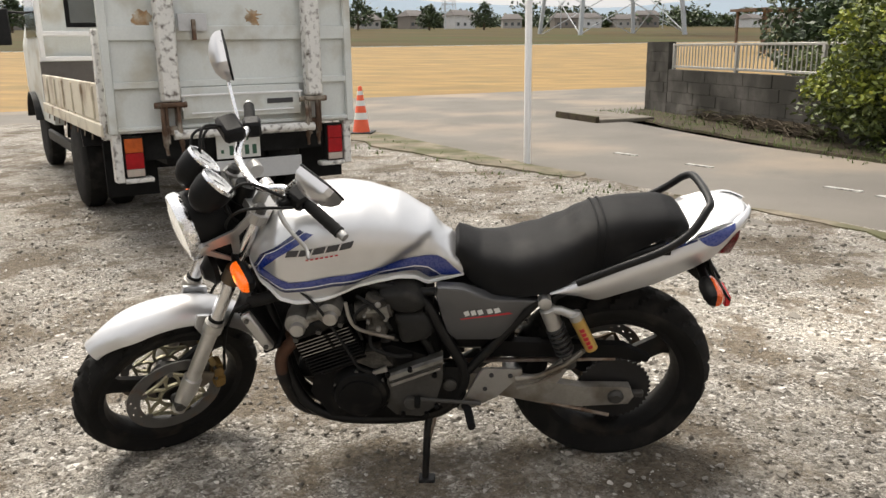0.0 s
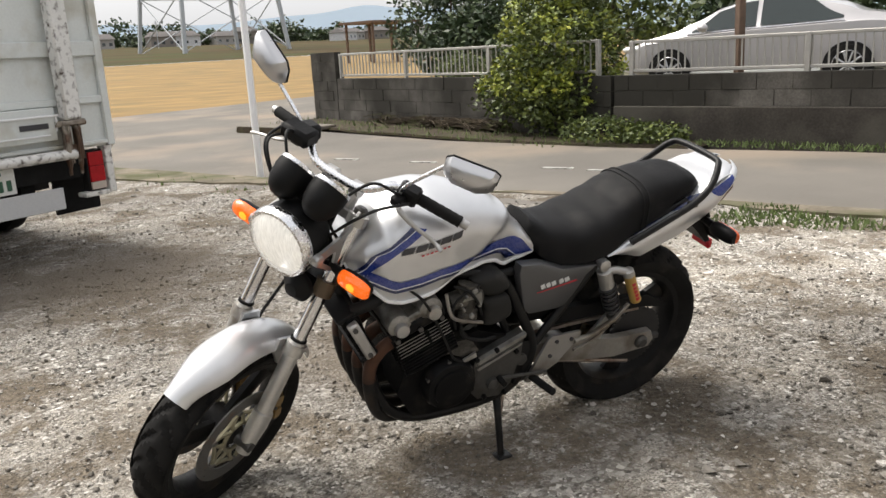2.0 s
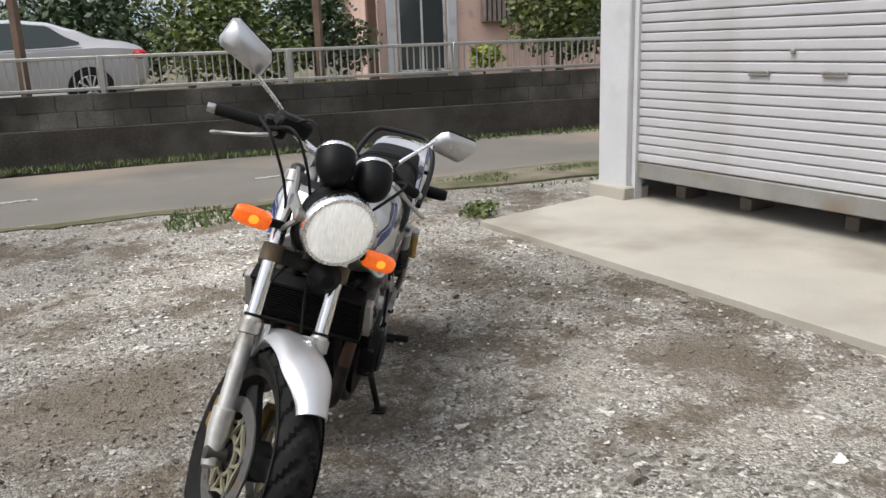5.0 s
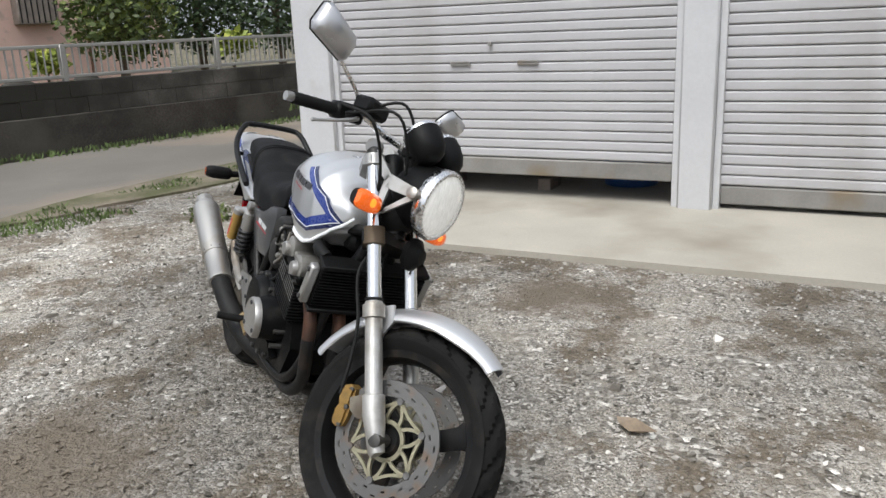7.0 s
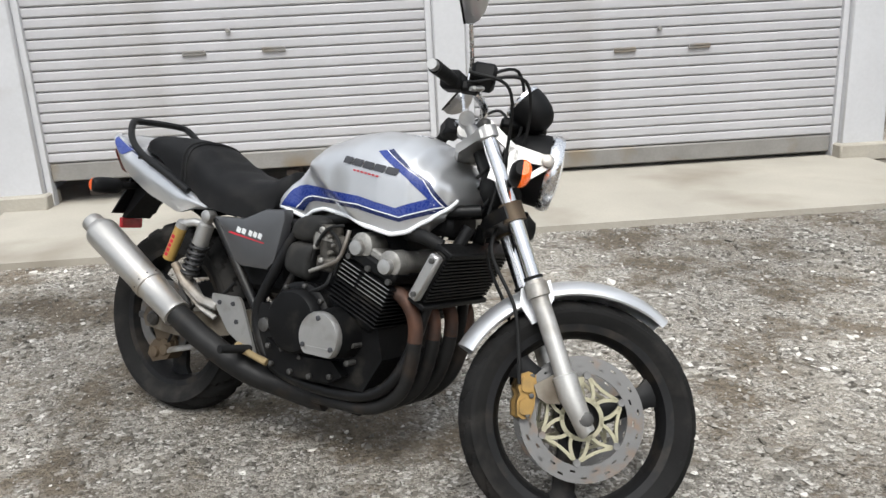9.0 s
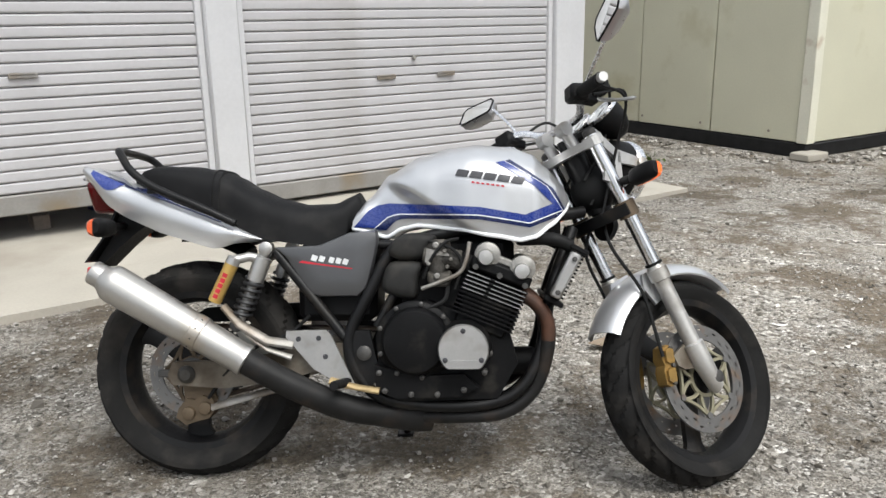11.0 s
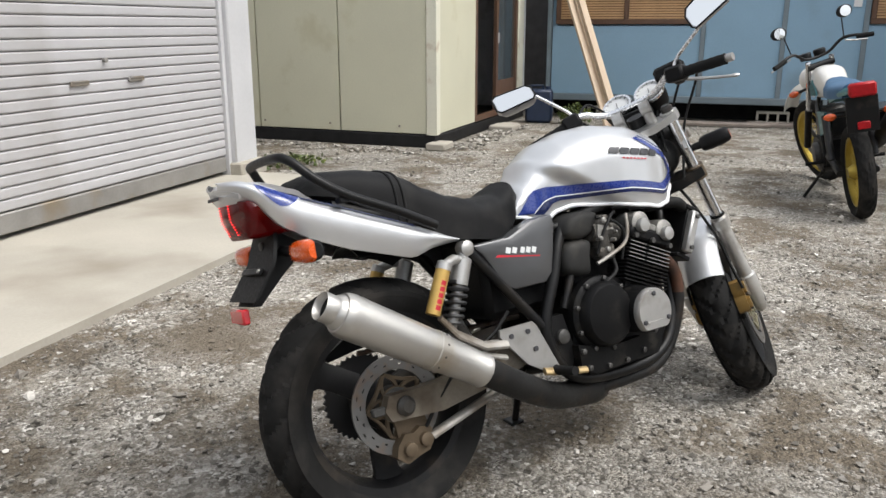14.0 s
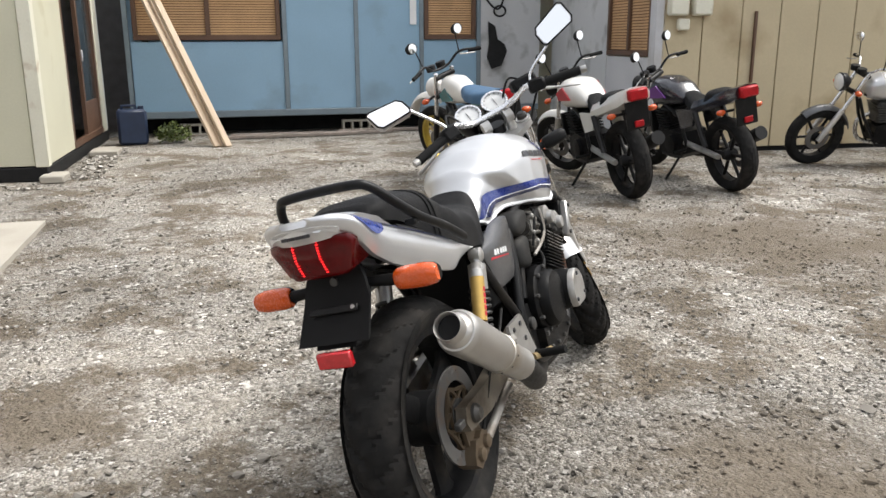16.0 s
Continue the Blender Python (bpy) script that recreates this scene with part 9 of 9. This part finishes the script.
# nearer clumps of trees at the foot of the pylon and along the farm track
for i, (a, d, h, w) in enumerate(((-22, 196, 8, 6), (-12, 205, 6, 5), (6, 190, 9, 7), (18, 200, 7, 6), (40, 205, 8, 7), (52, 196, 6, 6), (66, 210, 9, 8), (84, 200, 7, 6), (-48, 205, 6, 6), (-70, 200, 7, 6), (104, 205, 8, 7))):
    p = Vector(field_pt(a, d))
    plant("tree", "dark rounded tree standing in the distant fields", "tree", tuple(p), [((0, 0, h * 0.55), (w * 0.45, w * 0.45, h * 0.36)), ((w * 0.25, 0, h * 0.4), (w * 0.35, w * 0.35, h * 0.28)), ((-w * 0.3, 0.5, h * 0.38), (w * 0.35, w * 0.35, h * 0.28)), ((0.2, 0, h * 0.82), (w * 0.26, w * 0.26, h * 0.2))], 900, 0.9, M_LEAF_DARK, h * 0.45, 0.25, 140 + i, 4)
# roofed shelter beyond the gate
sl = thing("open_shelter", "low open shelter with a flat reddish roof", "shelter", m=frame_at(16.4, 54.3, 0.55, 28))
part("roof", G().box(-2.6, 2.6, -1.6, 1.6, 2.62, 2.78), M_RUSTPOST, sl)
for sx in (-2.2, 0, 2.2):
    for sy in (-1.3, 1.3):
        part("post", G().box(sx - 0.07, sx + 0.07, sy - 0.07, sy + 0.07, -0.3, 2.62), M_RUSTPOST, sl)
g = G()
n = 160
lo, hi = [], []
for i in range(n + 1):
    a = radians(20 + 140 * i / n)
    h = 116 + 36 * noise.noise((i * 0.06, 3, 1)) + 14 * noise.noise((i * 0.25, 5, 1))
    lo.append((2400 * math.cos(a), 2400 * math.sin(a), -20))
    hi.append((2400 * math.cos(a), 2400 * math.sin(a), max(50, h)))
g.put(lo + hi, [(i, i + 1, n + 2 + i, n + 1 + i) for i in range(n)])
thing("backdrop", "mountain ridge backdrop with pale blue haze painted in and a faint glow", "mountains", g=g, material=M_MOUNT, kind="structure")


# ---------- parked motorcycles ----------
M_WHITEPAINT = mat("white_paint", (0.70, 0.68, 0.64), 0.35, var=0.04, scale=8, fine=120, coat=0.5)
M_BLACKPAINT = mat("black_paint", (0.012, 0.012, 0.018), 0.25, var=0.1, scale=8, fine=120, coat=0.8)
M_TEAL = mat("teal_paint", (0.02, 0.14, 0.15), 0.4, var=0.06, coat=0.3)
M_BLUESEAT = mat("blue_vinyl", (0.045, 0.11, 0.20), 0.6, var=0.1)
M_PURPLE = mat("purple_trim", (0.16, 0.04, 0.25), 0.35, var=0.06)
M_GOLDRIM = mat("gold_rim", (0.42, 0.31, 0.06), 0.4, 0.7, var=0.08)


def parked_bike(label, rear, front, paint, style, seat_mat, tail, side=None, tank_mat=None, steer_deg=28, lean=11, rim=None, group="parked motorcycles"):
    """A plain parked motorcycle between its two tyre contacts."""
    r0, f0 = Vector((*rear, 0)), Vector((*front, 0))
    d = (f0 - r0)
    wb = {"trail": 1.36, "road": 1.40, "classic": 1.42}[style]
    trail = style == "trail"
    R1, R2 = (0.335, 0.305) if trail else (0.295, 0.310)
    mid = r0 + d.normalized() * wb / 2
    M = Matrix.Translation(mid) @ Matrix.Rotation(math.atan2(d.y, d.x), 4, "Z") @ Matrix.Rotation(radians(-lean), 4, "X")
    b = thing("motorcycle", label, "motorcycle", m=M, group=group)
    xf, xr = wb / 2, -wb / 2
    sp = Vector((xf + 0.09, 0, 0))
    rk = radians(27)
    axis = Vector((-math.sin(rk), 0, math.cos(rk)))
    S = Matrix.Translation(sp) @ Matrix.Rotation(radians(steer_deg), 4, axis) @ Matrix.Translation(-sp)
    tank_mat = tank_mat or paint

    def up(s, y=0.0, f=0.0):
        return (xf - math.sin(rk) * s + math.cos(rk) * f, y, R1 + math.cos(rk) * s + math.sin(rk) * f)

    for nm, x, R, wdt, m in (("front_wheel", xf, R1, 0.085 if trail else 0.105, S), ("rear_wheel", xr, R2, 0.105 if trail else 0.140, None)):
        w = new(nm)
        w.parent = b
        tg_ = tyre_geo(R, wdt, R - (0.075 if trail else 0.085), x, True, 72)
        part("tyre", move(tg_, R), M_TYRE, w, "black tyre", sharp=30, m=m)
        g = G()
        ri = R - 0.08
        g.lathe([(ri + 0.004, -0.035), (ri - 0.014, -0.03), (ri - 0.018, 0.0), (ri - 0.014, 0.03), (ri + 0.004, 0.035)], (x, 0, R), "y", 48, loop=True)
        g.lathe([(0.03, -0.06), (0.05, -0.03), (0.05, 0.03), (0.03, 0.06)], (x, 0, R), "y", 16)
        for k in range(32 if trail else 6):
            a = k * math.tau / (32 if trail else 6)
            g.tube([(x + 0.045 * math.cos(a + (0.3 if trail and k % 2 else 0)), 0.02 * (-1) ** k if trail else 0, R + 0.045 * math.sin(a + (0.3 if trail and k % 2 else 0))), (x + (ri - 0.01) * math.cos(a), 0, R + (ri - 0.01) * math.sin(a))], 0.002 if trail else 0.014, 4 if trail else 8)
        part("rim", g, rim or M_RIM, w, m=m)
        part("brake_disc", rotor_geo(0.07, 0.12, 0.05 if nm[0] == "f" else -0.07, x, R, False, n=36), M_DISC, w, m=m)
    for sy in (-1, 1):
        y = sy * 0.09
        part("fork_leg", G().tube([up(-0.02, y, 0), up(0.33, y, -0.02)], 0.027, 12), M_FORKLOW if not trail else M_FRAME, b, m=S)
        part("fork_tube", G().tube([up(0.33, y, -0.02), up(0.74, y, -0.02)], 0.019, 12), M_FORKTUBE, b, m=S)
    for s_ in (0.70, 0.52):
        part("fork_clamp", G().tube([up(s_, -0.1, -0.03), up(s_, 0.1, -0.03)], 0.024, 10), M_FRAME, b, m=S)
    rings = []
    rr = (R1 + 0.14) if trail else (R1 + 0.03)
    a0, a1 = (35, 120) if trail else (50, 165)
    for i in range(17):
        a = radians(a0 + (a1 - a0) * i / 16)
        rings.append([(xf - 0.02 + (rr - 0.035 * t * t) * math.cos(a), 0.062 * t, R1 + (rr - 0.035 * t * t) * math.sin(a)) for t in [-1 + k / 4 for k in range(9)]] + [(xf - 0.02 + (rr - 0.008 - 0.035 * t * t) * math.cos(a), 0.058 * t, R1 + (rr - 0.008 - 0.035 * t * t) * math.sin(a)) for t in [1 - k / 4 for k in range(9)]])
    part("front_mudguard", G().loft(rings), paint, b, m=S)
    hz = 0.84
    part("headlamp", G().lathe([(0.03, -0.10), (0.08, -0.05), (0.088, 0.0), (0.08, 0.012)], (xf - 0.13, 0, hz), "x", 22), M_FRAME if style != "trail" else M_WHITEPAINT, b, m=S)
    part("lens", G().lathe([(0.082, 0.010), (0.05, 0.028), (0.004, 0.032)], (xf - 0.13, 0, hz), "x", 20), M_CLEARLENS, b, m=S)
    bz = 1.06 if trail else 0.99
    hbp = [(0.24, -0.37, bz - 0.02), (0.30, -0.20, bz + 0.02), (0.355, -0.08, bz - 0.05), (0.355, 0.08, bz - 0.05), (0.30, 0.20, bz + 0.02), (0.24, 0.37, bz - 0.02)]
    hb_ = part("handlebar", G().tube(curve_pts(hbp, 5), 0.011, 10), M_CHROME if style == "classic" else M_FRAME, b, m=S)
    for sy in (-1, 1):
        part("grip", G().tube([(0.238, sy * 0.378, bz - 0.022), (0.27, sy * 0.27, bz)], 0.017, 10), M_RUBBER, hb_, m=S)
        part("lever", G().tube([(0.32, sy * 0.21, bz - 0.005), (0.335, sy * 0.29, bz - 0.03), (0.315, sy * 0.37, bz - 0.05)], 0.006, 8), M_ALU, hb_, m=S)
        part("mirror_stem", G().tube([(0.31, sy * 0.20, bz + 0.01), (0.315, sy * 0.22, bz + 0.16)], 0.005, 8), M_FRAME, hb_, m=S)
        mc = (0.315, sy * 0.25, bz + 0.20)
        mr_ = part("mirror", G().ball(mc, (0.02, 0.062, 0.045), 16, 8), M_FRAME if style != "classic" else M_CHROME, b, m=S)
        part("mirror_glass", G().lathe([(0.040, -0.021), (0.002, -0.022)], mc, "x", 18), M_MIRRORGLASS, mr_, m=S)
        fi = part("front_indicator", G().tube([(xf - 0.22, sy * 0.09, hz - 0.05), (xf - 0.22, sy * 0.16, hz - 0.06)], 0.011, 8), M_FRAME, b, m=S)
        part("lens", G().ball((xf - 0.22, sy * 0.19, hz - 0.06), (0.03, 0.038, 0.025), 12, 8), M_AMBER, fi, m=S)
        ri_ = part("rear_indicator", G().tube([(xr - 0.18, sy * 0.05, 0.70), (xr - 0.18, sy * 0.13, 0.70)], 0.011, 8), M_FRAME, b)
        part("lens", G().ball((xr - 0.185, sy * 0.165, 0.70), (0.026, 0.038, 0.024), 12, 8), M_AMBER, ri_)
    for gy in (0.055, -0.055):
        part("gauge", G().lathe([(0.04, -0.04), (0.045, 0.0), (0.04, 0.01)], (0.42, gy, bz - 0.02), "z", 18), M_FRAME, b, m=S)
    # tank
    tw = 0.11 if trail else 0.16
    T = [(-0.22, 0.70, 0.78, tw * 0.6), (-0.10, 0.68, 0.87, tw * 0.8), (0.06, 0.67, 0.915, tw), (0.20, 0.66, 0.915, tw), (0.29, 0.68, 0.87, tw * 0.75), (0.33, 0.73, 0.80, tw * 0.4)]
    if trail:
        T = [(x, a + 0.05, c + 0.03, w) for x, a, c, w in T]
    rings = []
    for x, zl, zh, w in T:
        rings.append([(x, w * math.copysign(abs(math.sin(a)) ** 0.75, math.sin(a)), (zl + zh) / 2 + (zh - zl) / 2 * math.copysign(abs(math.cos(a)) ** 0.75, math.cos(a))) for a in [k * math.tau / 24 for k in range(24)]])
    rs = []
    for k in range(len(rings) - 1):
        for t in range(4):
            rs.append([tuple(Vector(p).lerp(Vector(q), t / 4)) for p, q in zip(rings[k], rings[k + 1])])
    tk_ = part("fuel_tank", G().loft(rs + [rings[-1]]), tank_mat, b, sharp=60)
    if side:
        for sy in (-1, 1):
            part("tank_panel", G().plate([(-0.05, 0.76), (0.22, 0.74), (0.26, 0.80), (0.10, 0.86)], sy * (tw - 0.006), sy * (tw + 0.006)), side, tk_)
    # seat
    hz2 = 0.88 if trail else 0.80
    rings = []
    for i in range(17):
        x = -0.86 + 0.66 * i / 16 if not trail else -0.80 + 0.62 * i / 16
        dip = 0.05 * math.sin(math.pi * min(1, max(0, (i - 6) / 10))) if not trail else 0.015 * math.sin(math.pi * i / 16)
        zt = hz2 + (0.045 if i < 7 and not trail else 0.0) - dip
        w = interp([(0, 0.08), (6, 0.125), (11, 0.12), (16, 0.075)], i)
        rings.append([(x, w * math.copysign(abs(math.sin(a)) ** 0.7, a), zt - 0.085 + 0.085 * max(0, math.cos(a)) ** 0.5) for a in [(-1 + k / 7) * math.pi / 2 for k in range(15)]])
    part("seat", G().loft(rings), seat_mat, b, sharp=60)
    # tail
    tl_ = {"trail": [(-0.45, 0.74, 0.80, 0.10), (-0.75, 0.80, 0.85, 0.09), (-0.98, 0.84, 0.87, 0.065)], "road": [(-0.40, 0.64, 0.74, 0.13), (-0.65, 0.70, 0.80, 0.13), (-0.90, 0.76, 0.87, 0.115), (-1.0, 0.80, 0.885, 0.10)],
           "classic": [(-0.40, 0.66, 0.73, 0.11), (-0.75, 0.72, 0.77, 0.11), (-0.95, 0.70, 0.74, 0.08)]}[style]
    rings = [[(x, -w, zl), (x, -w * 1.05, (zl + zh) / 2), (x, -w * 0.8, zh), (x, 0, zh + 0.012), (x, w * 0.8, zh), (x, w * 1.05, (zl + zh) / 2), (x, w, zl)] for x, zl, zh, w in tl_]
    part("tail_cowl", G().loft(rings), tail, b)
    xt, zt_ = tl_[-1][0], (tl_[-1][1] + tl_[-1][2]) / 2
    part("tail_lamp", G().box(xt - 0.045, xt + 0.01, -0.075, 0.075, zt_ - 0.042, zt_ + 0.040, 0.012), M_TRUCKRED, b, "dark red tail lamp")
    part("plate_hanger", G().box(xt + 0.02, xt + 0.035, -0.09, 0.09, zt_ - 0.26, zt_ - 0.04, 0.006), M_FRAME, b)
    part("reflector", G().box(xt - 0.0, xt + 0.018, -0.035, 0.035, zt_ - 0.24, zt_ - 0.195, 0.004), M_TRUCKRED, b)
    for sy in (-1, 1):
        part("side_panel", G().plate([(-0.15, 0.66), (-0.45, 0.68), (-0.40, 0.54), (-0.22, 0.50)], sy * 0.115, sy * 0.135), tail if style != "classic" else M_FRAME, b)
        part("frame_tube", G().tube([(0.33, sy * 0.04, 0.72), (0.05, sy * 0.10, 0.68), (-0.18, sy * 0.12, 0.60), (-0.25, sy * 0.12, 0.36), (-0.15, sy * 0.12, 0.24), (0.16, sy * 0.12, 0.24), (0.30, sy * 0.06, 0.50), (0.36, sy * 0.03, 0.68)], 0.016, 8), M_FRAME, b)
        part("swing_arm", G().tube([(-0.20, sy * 0.10, 0.37), (xr, sy * 0.105, R2)], 0.024, 8), M_ALU if style == "road" else M_FRAME, b)
        part("shock_absorber", G().tube([(-0.45, sy * 0.13, 0.66), (-0.56, sy * 0.13, 0.38)], [0.026, 0.022], 10), M_SPRING, b)
        part("footpeg", G().tube([(-0.24, sy * 0.13, 0.32), (-0.25, sy * 0.25, 0.32)], 0.012, 8), M_RUBBER, b)
    en = part("engine", G().plate([(-0.20, 0.27), (-0.17, 0.45), (0.02, 0.47), (0.19, 0.42), (0.20, 0.28), (0.05, 0.22), (-0.12, 0.22)], -0.13, 0.13), M_ENGINE, b)
    for k in range(7):
        part("fin", G().box(0.0 + 0.008 * k, 0.17 + 0.008 * k, -0.13 if not trail else -0.08, 0.13 if not trail else 0.08, 0.465 + 0.024 * k, 0.477 + 0.024 * k, 0.002), M_ENGINE if style != "classic" else M_ENGGREY, en)
    part("cylinder", G().box(0.02, 0.19, -0.10, 0.10, 0.44, 0.66, 0.02), M_ENGGREY if style != "road" else M_ENGINE, en)
    for sy in (-1, 1):
        part("side_cover", G().lathe([(0.085, sy * 0.12), (0.08, sy * 0.165), (0.02, sy * 0.172)], (-0.04, 0, 0.35), "y", 22), M_ENGGREY if style != "road" else M_ENGINE, en)
        part("carburettor", G().tube([(-0.02, sy * 0.06, 0.60), (-0.14, sy * 0.06, 0.61)], 0.028, 10), M_ENGGREY, en)
    part("radiator" if style == "road" else "tool_box", G().box(0.27, 0.31, -0.14, 0.14, 0.42, 0.62, 0.006) if style == "road" else G().box(-0.36, -0.20, -0.09, 0.09, 0.50, 0.66, 0.015), M_FRAME, b)
    part("exhaust", G().tube(curve_pts([(0.18, -0.08, 0.50), (0.29, -0.09, 0.42), (0.24, -0.11, 0.24), (0.0, -0.13, 0.19), (-0.35, -0.17, 0.24)], 5), 0.022, 10), M_PIPE if style != "classic" else M_CHROME, b)
    me_ = (-0.85, -0.20, 0.66 if trail else 0.46)
    part("muffler", G().tube([(-0.35, -0.17, 0.24 if not trail else 0.40), (-0.45, -0.185, 0.30 if not trail else 0.46), me_], [0.03, 0.05, 0.055], 16), M_PIPE if style != "classic" else M_CHROME, b)
    part("side_stand", G().tube([(-0.12, 0.12, 0.24), (-0.08, 0.26, 0.055)], 0.012, 8), M_FRAME, b)
    return b


parked_bike("white and blue trail motorcycle with knobbly tyres and gold rims", (-3.37, -1.51), (-4.40, -2.56), M_WHITEPAINT, "trail", M_BLUESEAT, M_TEAL, side=M_TEAL, rim=M_GOLDRIM, steer_deg=20)
parked_bike("white road motorcycle with a black seat and red tail lamp", (-3.92, -0.70), (-5.05, -1.62), M_WHITEPAINT, "road", M_VINYL, M_WHITEPAINT, side=M_BADGERED)
parked_bike("black and purple road motorcycle with amber indicators", (-4.60, -0.04), (-5.65, -0.98), M_BLACKPAINT, "road", M_VINYL, M_BLACKPAINT, side=M_PURPLE)
parked_bike("silver classic motorcycle with chrome exhaust beside the ochre wall", (-7.05, 1.72), (-6.50, 0.46), M_GREYPAINT, "classic", M_VINYL, M_GREYPAINT, tank_mat=M_SILVER, steer_deg=12)

# ---------- loose stones on the yard ----------
def stone_shape(seed):
    rng = random.Random(seed)
    P = [Vector((rng.gauss(0, 1), rng.gauss(0, 1), rng.gauss(0, 1))).normalized() for _ in range(9)]
    bm = bmesh.new()
    for p in P:
        bm.verts.new((p.x, p.y * 0.8, p.z * 0.55))
    r = bmesh.ops.convex_hull(bm, input=bm.verts)
    bmesh.ops.delete(bm, geom=[v for v in bm.verts if not v.link_faces], context="VERTS")
    bm.verts.index_update()
    vs = [tuple(v.co) for v in bm.verts]
    fs = [tuple(v.index for v in f.verts) for f in bm.faces]
    bm.free()
    return vs, fs


SHAPES = [stone_shape(s) for s in range(14)]


def stones(name, label, n, lo, hi, region, material, seed, dense=0.0):
    rng = random.Random(seed)
    g = G()
    k = 0
    while k < n:
        x, y = region(rng)
        if noise.noise((x * 0.9, y * 0.9, 4)) < dense - 0.35 and rng.random() < 0.8:
            continue
        s = lo + (hi - lo) * rng.random() ** 5
        vs, fs = SHAPES[rng.randrange(14)]
        a = rng.random() * math.tau
        c, sn = math.cos(a) * s, math.sin(a) * s
        z = 0.010 * noise.noise((x * 0.8, y * 0.8, 5)) + 0.006 * noise.noise((x * 3.1, y * 3.1, 9)) + s * 0.12
        g.put([(x + c * p[0] - sn * p[1], y + sn * p[0] + c * p[1], z + s * p[2]) for p in vs], fs)
        k += 1
    me = bpy.data.meshes.new(name)
    me.from_pydata(g.v, [], g.f)
    me.materials.append(material)
    tagged(new(name, me), label, "gravel", kind="stuff")


def yard_region(r0, r1, ang=(0.0, math.tau)):
    def pick(rng):
        while True:
            r = math.sqrt(rng.uniform(r0 * r0, r1 * r1))
            a = rng.uniform(*ang)
            x, y = r * math.cos(a), r * math.sin(a)
            q = ROAD.inverted() @ Vector((x, y, 0))
            if q.y > -0.1:
                continue
            u = (x + 1.22) * 0.743 + (y + 4.04) * 0.669
            v = (x + 1.22) * 0.669 - (y + 4.04) * 0.743
            if v > -0.02 and -0.02 < u < 5.8:
                continue
            return x, y
    return pick


def pebble_material():
    m = bpy.data.materials.new("pebbles")
    m.use_nodes = True
    n, l = m.node_tree.nodes, m.node_tree.links
    b = n["Principled BSDF"]
    b.inputs["Roughness"].default_value = 0.92
    b.inputs["Specular IOR Level"].default_value = 0.25
    geo = n.new("ShaderNodeNewGeometry")
    r = n.new("ShaderNodeValToRGB")
    e = r.color_ramp.elements
    e[0].color, e[1].color = (0.085, 0.078, 0.068, 1), (0.58, 0.565, 0.54, 1)
    e.new(0.55).color = (0.21, 0.198, 0.18, 1)
    e.new(0.93).color = (0.36, 0.345, 0.325, 1)
    l.new(geo.outputs["Random Per Island"], r.inputs[0])
    tc = n.new("ShaderNodeTexCoord")
    l.new(earth_and_shade_patches(n, l, tc.outputs["Object"], r.outputs[0]), b.inputs["Base Color"])
    return m


M_PEBBLE = pebble_material()
M_BROWNSTONE = mat("brown_stone", (0.30, 0.235, 0.17), 0.85, var=0.2, scale=14, fine=80, bump=0.4)
stones("gravel_near", "loose grey crushed stones on the yard", 34000, 0.003, 0.016, yard_region(0.0, 2.9), M_PEBBLE, 1)
stones("gravel_mid", "loose grey crushed stones on the yard", 16000, 0.005, 0.02, yard_region(2.9, 6.0), M_PEBBLE, 2)
stones("gravel_far", "loose grey crushed stones on the yard", 5000, 0.007, 0.022, yard_region(6.0, 11.0), M_PEBBLE, 3)
stones("loose_stone", "scattered larger crushed stones on the yard", 1500, 0.010, 0.034, yard_region(0.3, 7.0), M_PEBBLE, 5)
g = G()
rng = random.Random(8)
vs, fs = SHAPES[3]
g.put([(p[0] * 0.075, p[1] * 0.05, 0.028 + p[2] * 0.05) for p in vs], fs)
thing("flat_stone", "flat brown stone lying on the gravel", "stone", m=frame_at(-0.487, -1.027, 0, 20), g=g, material=M_BROWNSTONE)
g = G()
rng = random.Random(9)
for i in range(500):
    a = rng.random()
    p = Vector(SH @ Vector((0.15 + 0.35 * rng.random(), -2.8 * a, 0))) if i % 2 else Vector(SH @ Vector((-2.2 * a, 0.1 + 0.3 * rng.random(), 0)))
    s = rng.uniform(0.015, 0.04)
    vs, fs = SHAPES[i % 14]
    g.put([(p.x + q[0] * s, p.y + q[1] * s, 0.012 + q[2] * s) for q in vs], fs)
thing("shed_gravel", "heap of pale crushed stone around the shed", "gravel", g=g, material=M_PEBBLE, kind="stuff")
